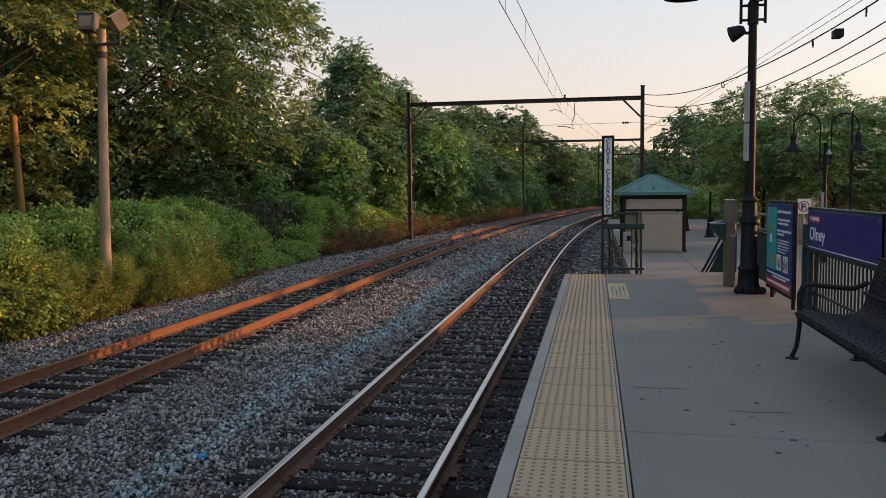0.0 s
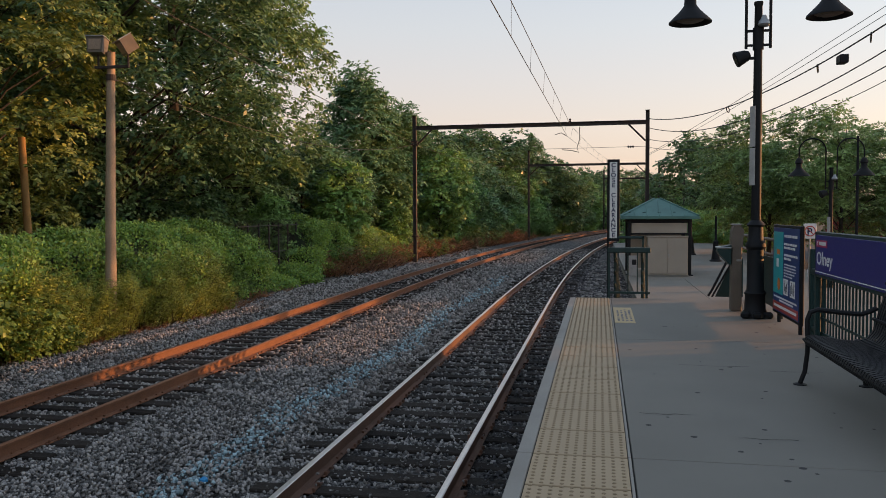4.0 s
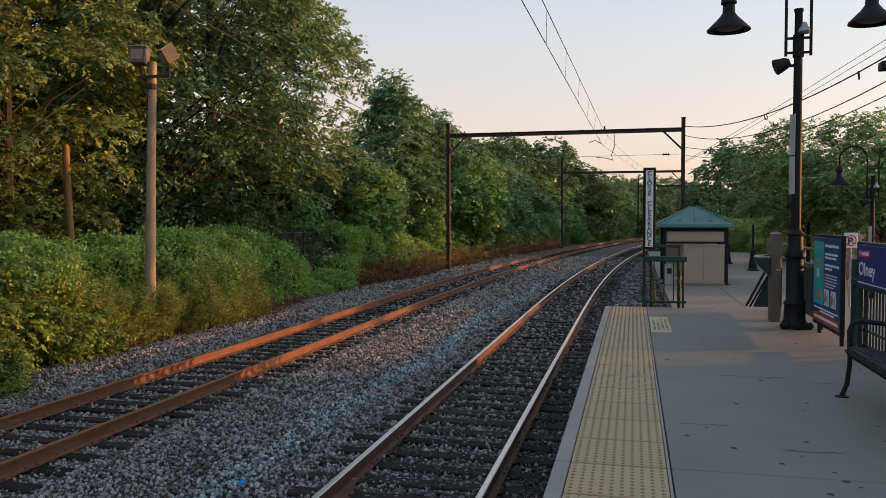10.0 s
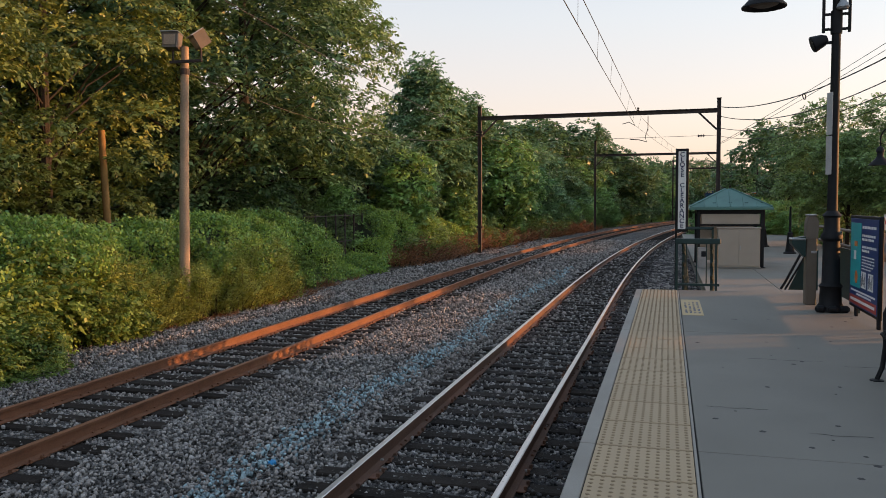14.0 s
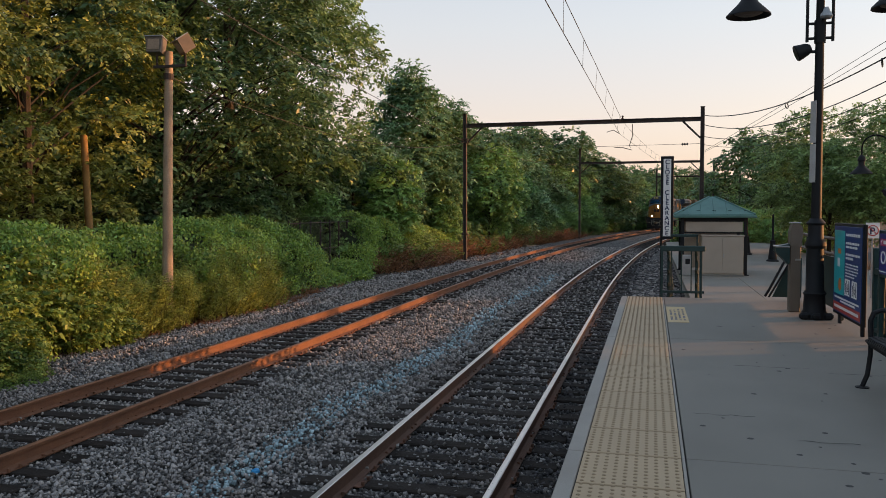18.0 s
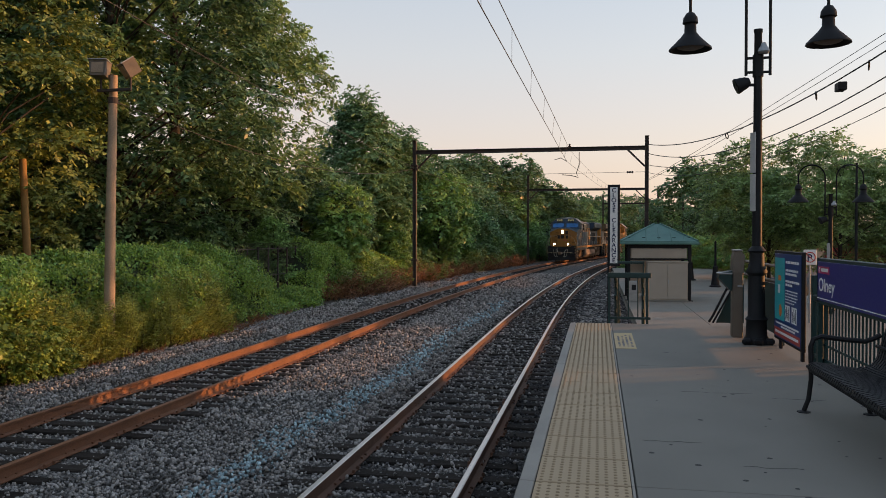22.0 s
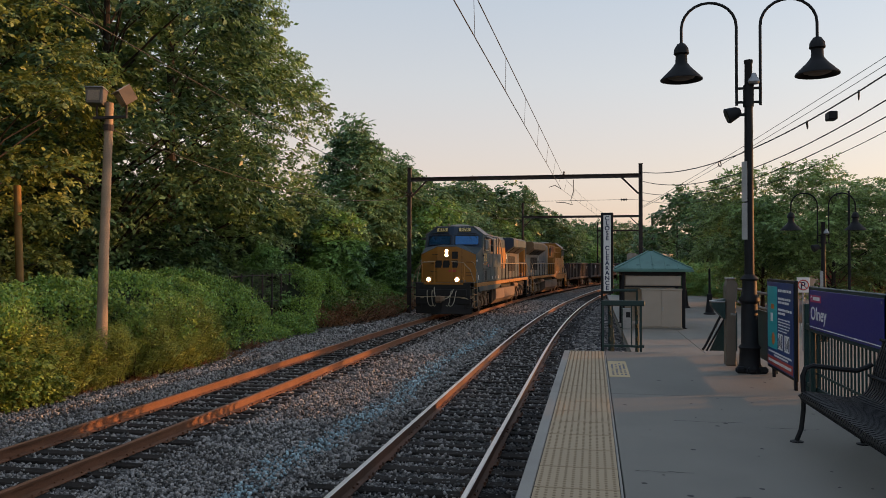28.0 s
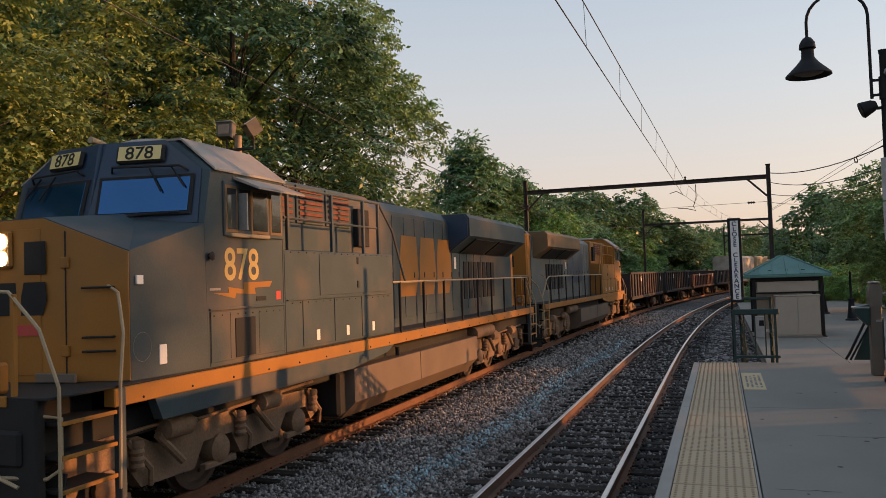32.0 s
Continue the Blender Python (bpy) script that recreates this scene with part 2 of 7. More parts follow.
    def lathe(self, prof, n=16, base=(0, 0, 0), axis="z"):
        """Turns a profile of (radius, height) round an axis through base."""
        vs, fs = [], []
        for r, h in prof:
            for j in range(n):
                c, s = r * math.cos(2 * math.pi * j / n), r * math.sin(2 * math.pi * j / n)
                p = (c, s, h) if axis == "z" else (h, c, s) if axis == "x" else (s, h, c)
                vs.append(Vector(base) + Vector(p))
        k = len(prof)
        for i in range(k - 1):
            fs += [(i * n + j, i * n + (j + 1) % n, (i + 1) * n + (j + 1) % n, (i + 1) * n + j) for j in range(n)]
        fs += [tuple(range(n))[::-1], tuple((k - 1) * n + j for j in range(n))]
        return self.add(vs, fs)

    def prism(self, prof, lo, hi, axis="y", m=None):
        """Draws a flat outline out along an axis: for 'y' the outline is (x, z), for 'x' (y, z), for 'z' (x, y)."""
        def at(p, h):
            return (p[0], h, p[1]) if axis == "y" else (h, p[0], p[1]) if axis == "x" else (p[0], p[1], h)
        n = len(prof)
        vs = [at(p, lo) for p in prof] + [at(p, hi) for p in prof]
        area = sum(prof[i][0] * prof[(i + 1) % n][1] - prof[(i + 1) % n][0] * prof[i][1] for i in range(n))
        flip = (area > 0) == (axis in "xz")
        fs = [(i, (i + 1) % n, n + (i + 1) % n, n + i) for i in range(n)] + [tuple(range(n))[::-1], tuple(range(n, 2 * n))]
        if not flip:
            fs = [f[::-1] for f in fs]
        if m is not None:
            vs = [m @ Vector(p) for p in vs]
        return self.add(vs, fs)

    def mesh(self, name, material, smooth=False):
        me = bpy.data.meshes.new(name)
        me.from_pydata(self.v, [], self.f)
        if smooth:
            me.polygons.foreach_set("use_smooth", [True] * len(me.polygons))
            me.set_sharp_from_angle(angle=radians(38))
        me.materials.append(material)
        return me


def part(name, m, material, parent=None, label="", at=None, smooth=False):
    """Links gathered geometry (or a mesh) as one object, under a parent if given."""
    me = m.mesh(name, material, smooth) if isinstance(m, M) else m
    ob = new(name, me)
    if parent is not None:
        ob.parent = parent
    if at is not None:
        ob.matrix_basis = at if isinstance(at, Matrix) else pose(*at)
    if label:
        ob["label"] = label
    return ob


def thing(name, label, category, at=None, group="", kind=""):
    e = new(name)
    e.empty_display_size = 0.2
    if at is not None:
        e.matrix_basis = at if isinstance(at, Matrix) else pose(*at)
    return tagged(e, label, category, group, kind)


def raw_mesh(name, verts, faces, material):
    """A mesh from arrays of vertices and equal-sided faces."""
    me = bpy.data.meshes.new(name)
    verts, faces = np.asarray(verts, np.float32).reshape(-1, 3), np.asarray(faces, np.int32)
    k = faces.shape[1]
    me.vertices.add(len(verts))
    me.vertices.foreach_set("co", verts.ravel())
    me.loops.add(faces.size)
    me.loops.foreach_set("vertex_index", faces.ravel())
    me.polygons.add(len(faces))
    me.polygons.foreach_set("loop_start", np.arange(len(faces), dtype=np.int32) * k)
    me.update(calc_edges=True)
    me.materials.append(material)
    return me


# ---- the line of the tracks ----
RAIL_Z, BEND_Y, RADIUS, TRACK_X, SPACING = -1.0, 22.0, 500.0, -1.95, -5.22


def line(s, off=0.0):
    """Place and heading (degrees to the right of +y) at s metres along the near track, off metres to its right."""
    if s <= BEND_Y:
        return TRACK_X + off, s, 0.0
    a = (s - BEND_Y) / RADIUS
    return TRACK_X + RADIUS - (RADIUS - off) * math.cos(a), BEND_Y + (RADIUS - off) * math.sin(a), math.degrees(a)


# ---- surfaces ----
MAT = {}
MAT["earth"] = mat("earth", (0.075, 0.062, 0.045), 0.95, vary=0.4, scale=0.8, bump=0.8, bump_scale=14, dirt=(0.05, 0.07, 0.025), dirt_scale=0.25)
MAT["asphalt"] = mat("asphalt", (0.055, 0.055, 0.058), 0.9, vary=0.25, scale=1.2, bump=0.4, bump_scale=90)
MAT["stone"] = mat("ballast_stone", (0.25, 0.235, 0.22), 0.88, vary=0.7, scale=3.0, bump=0.5, bump_scale=45, per_island=0.92, dirt=(0.09, 0.06, 0.045), dirt_scale=0.5, dirt_amount=0.35)
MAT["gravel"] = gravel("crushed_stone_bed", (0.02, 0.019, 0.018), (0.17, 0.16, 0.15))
MAT["painted_stone"] = mat("chalk_blue_stone", (0.29, 0.39, 0.42), 0.85, vary=0.5, scale=3.0, bump=0.4, bump_scale=45, per_island=0.8)
MAT["dark_stone"] = mat("oily_stone", (0.055, 0.053, 0.055), 0.8, vary=0.7, scale=3.0, bump=0.5, bump_scale=45, per_island=0.9)
MAT["tie"] = mat("creosoted_timber", (0.024, 0.020, 0.017), 0.85, vary=0.5, scale=9, bump=0.6, bump_scale=40, per_object=0.6, dirt=(0.045, 0.036, 0.03), dirt_scale=2.5, spec=0.12)
MAT["rail_rust"] = mat("rusted_rail_steel", (0.165, 0.074, 0.038), 0.8, vary=0.35, scale=2.5, bump=0.35, bump_scale=70, dirt=(0.12, 0.05, 0.028), dirt_scale=0.9)
MAT["rail_worn"] = mat("worn_rail_steel", (0.11, 0.056, 0.035), 0.75, vary=0.35, scale=2.5, bump=0.3, bump_scale=70, dirt=(0.18, 0.07, 0.035), dirt_scale=0.35, dirt_amount=0.8)
MAT["rail_head"] = mat("polished_rail_head", (0.62, 0.58, 0.55), 0.32, 0.9, vary=0.15, scale=2, bump=0.05)
MAT["rail_dull"] = mat("dull_rail_head", (0.26, 0.12, 0.065), 0.5, 0.6, vary=0.3, scale=2, bump=0.1)
MAT["concrete"] = mat("platform_concrete", (0.195, 0.183, 0.155), 0.82, vary=0.16, scale=1.1, bump=0.12, bump_scale=140, dirt=(0.14, 0.130, 0.11), dirt_scale=0.55, dirt_amount=0.6)
MAT["edge"] = mat("edge_concrete", (0.30, 0.28, 0.245), 0.8, vary=0.12, scale=3, bump=0.15, bump_scale=90, dirt=(0.21, 0.19, 0.165), dirt_scale=1.5)
MAT["tactile"] = mat("buff_tactile_tile", (0.40, 0.30, 0.185), 0.7, vary=0.1, scale=2, bump=0.08, bump_scale=120, per_object=0.25, dirt=(0.30, 0.23, 0.15), dirt_scale=1.2, dirt_amount=0.5)
MAT["dome"] = mat("worn_tactile_dome", (0.26, 0.19, 0.115), 0.75, vary=0.12, scale=4, bump=0.0)
MAT["joint"] = mat("joint_filler", (0.05, 0.048, 0.045), 0.9)
MAT["black_iron"] = mat("black_painted_iron", (0.012, 0.013, 0.015), 0.62, spec=0.2, vary=0.3, scale=4, bump=0.06, bump_scale=120)
MAT["green_iron"] = mat("dark_green_painted_steel", (0.009, 0.034, 0.033), 0.5, vary=0.25, scale=4, bump=0.06, bump_scale=120)
MAT["gantry"] = mat("weathered_dark_steel", (0.045, 0.036, 0.034), 0.75, vary=0.4, scale=3, bump=0.2, bump_scale=40, dirt=(0.09, 0.05, 0.035), dirt_scale=1.5)
MAT["wood_pole"] = mat("weathered_pole_timber", (0.36, 0.27, 0.19), 0.85, vary=0.25, scale=3, bump=0.5, bump_scale=35, dirt=(0.2, 0.14, 0.1), dirt_scale=1.5)
MAT["grey_metal"] = mat("galvanised_metal", (0.33, 0.34, 0.34), 0.45, 0.7, vary=0.2, scale=5, bump=0.06)
MAT["wire"] = mat("dark_wire", (0.03, 0.03, 0.032), 0.6, 0.3)
MAT["white_sign"] = mat("white_sign_paint", (0.72, 0.72, 0.70), 0.5, vary=0.06, scale=4, bump=0.02)
MAT["navy"] = mat("navy_sign_panel", (0.022, 0.026, 0.20), 0.35, vary=0.08, scale=2, bump=0.02)


def ribbon(name, prof, s0, s1, step, material, parent=None, label="", smooth=False):
    """Draws an outline of (right, up) along the near track from s0 to s1."""
    m, n = M(), len(prof)
    ss = list(np.arange(s0, s1, step)) + [s1]
    vs = []
    for s in ss:
        for o, z in prof:
            x, y, _ = line(s, o)
            vs.append((x, y, z))
    fs = [(i * n + j, i * n + (j + 1) % n, (i + 1) * n + (j + 1) % n, (i + 1) * n + j) for i in range(len(ss) - 1) for j in range(n)]
    fs = [f[::-1] for f in fs] + [tuple(range(n)), tuple((len(ss) - 1) * n + j for j in range(n))[::-1]]
    m.add(vs, fs)
    return part(name, m, material, parent, label, smooth=smooth)


# ---- ground, ballast bed ----
def build_ground():
    m = M()
    xs = [-1500, -400, -120] + list(range(-60, 61, 3)) + [120, 400, 1500]
    ys = [-900, -300, -60] + list(range(-20, 151, 3)) + [220, 400, 900, 2500]
    def h(x, y):
        base = -1.42
        if x < -10:
            base += min(0.12, (-10 - x) * 0.05)
        return base + 0.05 * noise.noise((x * 0.2, y * 0.2, 0))
    vs = [(x, y, h(x, y)) for y in ys for x in xs]
    k = len(xs)
    m.add(vs, [(j * k + i, j * k + i + 1, (j + 1) * k + i + 1, (j + 1) * k + i) for j in range(len(ys) - 1) for i in range(k - 1)])
    tagged(part("ground", m, MAT["earth"], smooth=True), "bare brown earth along the railway line", "ground", kind="structure")
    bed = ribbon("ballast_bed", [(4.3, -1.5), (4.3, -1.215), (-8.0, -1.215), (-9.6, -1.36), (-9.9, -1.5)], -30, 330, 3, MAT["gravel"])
    tagged(bed, "bed of grey crushed stone under both tracks", "ballast", kind="structure")


build_ground()


def build_track(off, s0, s1, head, web, label, ties_to, sunk=0.0):
    t = thing("railway_track", label, "railway track", kind="structure")
    for side in (-1, 1):
        c = off + side * 0.7525
        foot = [(c - 0.075, -1.172), (c + 0.075, -1.172), (c + 0.075, -1.16), (c + 0.012, -1.142), (c + 0.009, -1.048),
                (c + 0.034, -1.038), (c + 0.036, -1.006), (c - 0.036, -1.006), (c - 0.034, -1.038), (c - 0.009, -1.048), (c - 0.012, -1.142), (c - 0.075, -1.16)]
        r = ribbon("rail", foot, s0, s1, 2, web, t)
        ribbon("running_surface", [(c - 0.034, -1.0059), (c + 0.034, -1.0059), (c + 0.027, -1.0), (c - 0.027, -1.0)], s0, s1, 2, head, r, "worn steel running surface")
    rng = random.Random(5 + int(off))
    tie_mesh = [M().box((-1.3 + d, -0.115 + w, -0.18), (1.3 + e, 0.115 - w, 0), 0.014).mesh("tie", MAT["tie"]) for d, e, w in ((0, 0, 0), (0.05, 0.02, 0.012), (-0.06, -0.05, 0.004), (0.02, 0.07, -0.008), (0.1, -0.03, 0.018))]
    pm = M()
    pm.box((-0.09, -0.17, 0), (0.09, 0.17, 0.013), 0.003)
    for sx, sy in ((-0.085, -0.05), (0.085, 0.05), (-0.085, 0.11), (0.085, -0.11)):
        pm.box((sx - 0.016, sy - 0.016, 0), (sx + 0.016, sy + 0.016, 0.05), 0.005)
    plate_mesh = pm.mesh("tie_plate", web)
    s, k, rest = s0 + 0.3, 0, M()
    while s < s1:
        x, y, a = line(s, off + rng.uniform(-0.07, 0.07))
        mt = pose(x, y, -1.178 - sunk + rng.uniform(-0.01, 0.003), 0, 0, -a + rng.uniform(-0.8, 0.8))
        if 2 < s < ties_to:
            tie = part("tie", tie_mesh[rng.randrange(5)], MAT["tie"], t, at=mt)
            if s < 30:
                for side in (-1, 1):
                    part("tie_plate", plate_mesh, web, tie, at=pose(side * 0.7525, 0, 0.001, 0, 0, 0))
        else:
            rest.box((-1.3, -0.115, -0.18), (1.3, 0.115, 0), 0, mt)
        s += 0.51 + rng.uniform(-0.03, 0.03)
    tagged(part("distant_ties", rest, MAT["tie"], t), kind="stuff")


build_track(0.0, -12, 260, MAT["rail_head"], MAT["rail_worn"], "near track with polished rails on dark timber ties", 75)
build_track(SPACING, -12, 260, MAT["rail_dull"], MAT["rail_rust"], "far track with rusty orange rails on dark ties", 75, 0.0)


# ---- crushed stone ----
def build_stones():
    rng = np.random.default_rng(3)
    base_v = np.array([(x, y, z) for z in (-0.6, 0.6) for y in (-0.8, 0.8) for x in (-1, 1)], np.float32)
    base_f = np.array([(0, 2, 3), (0, 3, 1), (4, 5, 7), (4, 7, 6), (0, 1, 5), (0, 5, 4), (2, 6, 7), (2, 7, 3), (0, 4, 6), (0, 6, 2), (1, 3, 7), (1, 7, 5)])
    sets = {"stone": [], "painted_stone": [], "dark_stone": []}
    # s range, stones to the square metre, size
    for s0, s1, dens, size in ((4.5, 11, 500, 0.0195), (11, 18, 270, 0.024), (18, 30, 110, 0.032), (30, 60, 32, 0.046)):
        n = int((s1 - s0) * 11.3 * dens)
        s, o = rng.uniform(s0, s1, n), rng.uniform(-9.8, 1.5, n)
        # strip of pale blue paint between the tracks, drifting a little
        mid = -1.95 + 0.12 * np.sin(s * 0.5) + 0.05 * np.sin(s * 1.7)
        blue = (np.abs(o - mid) < 0.33 * rng.uniform(0.2, 1.25, n)) & (s < 34) & (rng.random(n) < 0.62)
        dark = (((np.abs(o - 1.2) < 0.42) & (rng.random(n) < 0.75)) | ((np.abs(o) < 0.7) & (rng.random(n) < 0.25))) & ~blue
        z = np.where(o < -8.0, -1.215 + (o + 8.0) * 0.09, -1.215) + rng.uniform(-0.022, 0.026, n)
        within = (np.abs(o) < 1.28) | (np.abs(o - SPACING) < 1.28)
        z += np.where(within, np.where(o < -3, -0.008, 0.0) + np.where(rng.random(n) < 0.02, 0.045, 0.0), 0.0)
        # heaped a little between the ties' ends
        z += np.where((np.abs(o) > 1.35) & (np.abs(o - SPACING) > 1.35) & (o > -8), 0.022, 0.0)
        x, y = np.empty(n), np.empty(n)
        st = s <= BEND_Y
        a = np.where(st, 0, (s - BEND_Y) / RADIUS)
        x = np.where(st, TRACK_X + o, TRACK_X + RADIUS - (RADIUS - o) * np.cos(a))
        y = np.where(st, s, BEND_Y + (RADIUS - o) * np.sin(a))
        v = base_v[None] * (size * rng.uniform(0.55, 1.35, (n, 1, 1))) * rng.uniform(0.62, 1.15, (n, 8, 3))
        q = rng.normal(size=(n, 4))
        q /= np.linalg.norm(q, axis=1, keepdims=True)
        w_, i_, j_, k_ = q.T
        R = np.stack([1 - 2 * (j_ * j_ + k_ * k_), 2 * (i_ * j_ - k_ * w_), 2 * (i_ * k_ + j_ * w_),
                      2 * (i_ * j_ + k_ * w_), 1 - 2 * (i_ * i_ + k_ * k_), 2 * (j_ * k_ - i_ * w_),
                      2 * (i_ * k_ - j_ * w_), 2 * (j_ * k_ + i_ * w_), 1 - 2 * (i_ * i_ + j_ * j_)], 1).reshape(n, 3, 3)
        v = np.einsum("nij,nkj->nki", R, v) + np.stack([x, y, z], 1)[:, None]
        for key, sel in (("painted_stone", blue), ("dark_stone", dark), ("stone", ~blue & ~dark)):
            sets[key].append(v[sel])
    n = 5200
    s, o = rng.uniform(14.9, 46, n), rng.uniform(1.45, 3.5, n)
    a = np.maximum(0, (s - BEND_Y) / RADIUS)
    x, y = TRACK_X + RADIUS - (RADIUS - o) * np.cos(a), np.minimum(s, BEND_Y) + (RADIUS - o) * np.sin(a)
    v = base_v[None] * (0.045 * rng.uniform(0.55, 1.35, (n, 1, 1))) * rng.uniform(0.6, 1.15, (n, 8, 3)) + np.stack([x, y, np.full(n, -1.21)], 1)[:, None]
    sets["dark_stone"].append(v[: n // 2])
    sets["stone"].append(v[n // 2 :])
    for key, label in (("stone", "loose grey crushed stones of the track bed"), ("painted_stone", "crushed stones marked with pale blue spray along the track bed"),
                       ("dark_stone", "dark oily crushed stones beside the near rails")):
        v = np.concatenate(sets[key])
        f = (base_f[None] + (np.arange(len(v)) * 8)[:, None, None]).reshape(-1, 3)
        tagged(new("ballast_stones", raw_mesh("ballast_stones", v, f, MAT[key])), label, "gravel", kind="stuff")


build_stones()

# ---- high platform ----
PLAT_L, PLAT_R, PLAT_END = -0.30, 2.98, 14.68


def build_platform():
    p = thing("platform", "high concrete station platform with a buff tactile edge", "platform", kind="structure")
    part("platform_wall", M().box((PLAT_L + 0.03, -14, -1.5), (PLAT_R - 0.02, PLAT_END - 0.02, -0.16)), MAT["edge"], p)
    part("joint_bed", M().box((PLAT_L + 0.01, -14, -0.16), (PLAT_R - 0.01, PLAT_END - 0.01, -0.022)), MAT["joint"], p)
    for a, b in ((-14, -5), (-5, 0), (0, 4.9), (4.9, 9.83), (9.83, PLAT_END)):
        part("slab", M().box((0.452, a + 0.005, -0.021), (PLAT_R, b - 0.005, 0), 0.004), MAT["concrete"], p)
    for a, b in ((-14, 0), (0, 4.905), (4.905, 9.8), (9.8, PLAT_END)):
        part("edge_beam", M().box((PLAT_L, a + 0.004, -0.021), (-0.199, b - 0.004, 0.0), 0.006), MAT["edge"], p)
        part("edge_beam", M().box((0.424, a + 0.003, -0.021), (0.442, b - 0.003, 0.001), 0.002), MAT["edge"], p, "pale metal strip behind the tactile tiles")
    dm = M()
    for i in range(10):
        for j in range(10):
            dm.lathe([(0.0135, 0), (0.011, 0.0045), (0.006, 0.006)], 6, (-0.302 + 0.03 + i * 0.0604, 0.03 + j * 0.061, 0))
    dome_mesh = dm.mesh("domes", MAT["dome"])
    tile_mesh = M().box((-0.305, 0.0, -0.021), (0.305, 0.588, 0.001), 0.003).mesh("tactile_tile", MAT["tactile"])
    for k in range(-28, 16):
        t = part("tactile_tile", tile_mesh, MAT["tactile"], p, at=(0.114, 4.903 + 0.61 * k, 0))
        d = part("domes", dome_mesh, MAT["dome"], t, "rows of small truncated domes", at=(0, 0, 0.001))
        d["kind"] = "stuff"


build_platform()


def build_cracks():
    """Hairline cracks and small dark spots worn into the slabs."""
    rng = random.Random(12)
    p = thing("slab_cracks", "fine dark hairline cracks in the platform concrete", "crack", kind="structure")
    for x0, x1, y in ((1.05, 1.75, 8.2), (1.9, 2.4, 8.0), (0.55, 1.0, 6.1), (1.2, 1.6, 5.5)):
        n, pts = 9, []
        for i in range(n):
            x = x0 + (x1 - x0) * i / (n - 1)
            pts.append((x, y + rng.uniform(-0.02, 0.02)))
        m = M()
        for (ax, ay), (bx, by) in zip(pts, pts[1:]):
            w = rng.uniform(0.004, 0.009)
            m.add([(ax, ay - w, 0.0015), (bx, by - w, 0.0015), (bx, by + w, 0.0015), (ax, ay + w, 0.0015)], [(0, 1, 2, 3)])
        part("crack", m, MAT["joint"], p)
    m = M()
    for _ in range(46):
        x, y, r = rng.uniform(0.55, 2.7), rng.uniform(3.0, 11.5), rng.uniform(0.008, 0.028)
        m.lathe([(r, 0.0008), (r * 0.8, 0.0022)], 7, (x, y, 0))
    part("gum_spots", m, MAT["joint"], p, "small dark trodden spots")["kind"] = "stuff"


build_cracks()


def build_low_platform():
    p = thing("low_platform", "low concrete platform beyond the high platform's end", "platform", kind="structure")
    xs = (1.25, 3.2, 8.5)
    ys = (14.7, 19.0, 24.0, 28.6, 33.4, 38.2, 43, 48, 54, 62)
    for a, b in zip(ys, ys[1:]):
        for u, v in zip(xs, xs[1:]):
            part("slab", M().box((u + 0.006, a + 0.006, -0.95), (v - 0.006, b - 0.006, -0.8), 0.006), MAT["concrete"], p)
    part("base", M().box((1.28, 14.72, -1.6), (8.45, 61.9, -0.952)), MAT["edge"], p)


build_low_platform()


# ---- overhead line gantries ----
def gantry(xl, xr, y, top_l, top_r, beam_z, label, foot=-1.4, thick=0.2):
    g = thing("gantry", label, "catenary gantry", group="overhead line gantries")
    for x, top in ((xl, top_l), (xr, top_r)):
        post = M()
        post.box((x - thick / 2, y - thick / 2, foot), (x - thick / 2 + 0.03, y + thick / 2, top), 0.004)
        post.box((x + thick / 2 - 0.03, y - thick / 2, foot), (x + thick / 2, y + thick / 2, top), 0.004)
        post.box((x - thick / 2 + 0.02, y - 0.02, foot), (x + thick / 2 - 0.02, y + 0.02, top), 0.002)
        pp = part("post", post, MAT["gantry"], g)
        part("footing", M().box((x - 0.35, y - 0.35, foot - 0.2), (x + 0.35, y + 0.35, foot + 0.15), 0.03), MAT["concrete"], pp)
        part("cap", M().box((x - thick / 2 - 0.02, y - thick / 2 - 0.02, top), (x + thick / 2 + 0.02, y + thick / 2 + 0.02, top + 0.03), 0.005), MAT["gantry"], pp)
    bm = M()
    bm.box((xl + thick / 2, y - 0.11, beam_z + 0.08), (xr - thick / 2, y + 0.11, beam_z + 0.11), 0.004)
    bm.box((xl + thick / 2, y - 0.11, beam_z - 0.11), (xr - thick / 2, y + 0.11, beam_z - 0.08), 0.004)
    bm.box((xl + thick / 2, y - 0.015, beam_z - 0.08), (xr - thick / 2, y + 0.015, beam_z + 0.08))
    part("beam", bm, MAT["gantry"], g)
    for x, d in ((xl, 1), (xr, -1)):
        part("brace", M().tube([(x + d * thick / 2, y, beam_z - 1.0), (x + d * 1.0, y, beam_z - 0.1)], 0.055, 6), MAT["gantry"], g)
    return g


G1 = gantry(-10.14, 2.76, 44.0, 7.07, 7.04, 6.42, "dark steel portal gantry spanning both tracks")
for _z in (5.6, 5.45, 0.2):
    part("bracket", M().box((-10.32, 43.85, _z), (-9.96, 44.15, _z + 0.1), 0.01), MAT["gantry"], G1)
_c2 = line(80, 0)
gantry(_c2[0] - 8.2, _c2[0] + 3.4, 80.0, 7.73, 7.6, 6.3, "farther dark steel portal gantry over the curve")
_c3 = line(118, 0)
gantry(_c3[0] - 6.4, _c3[0] + 4.8, _c3[1], 7.6, 7.6, 6.4, "distant steel portal gantry among trees")

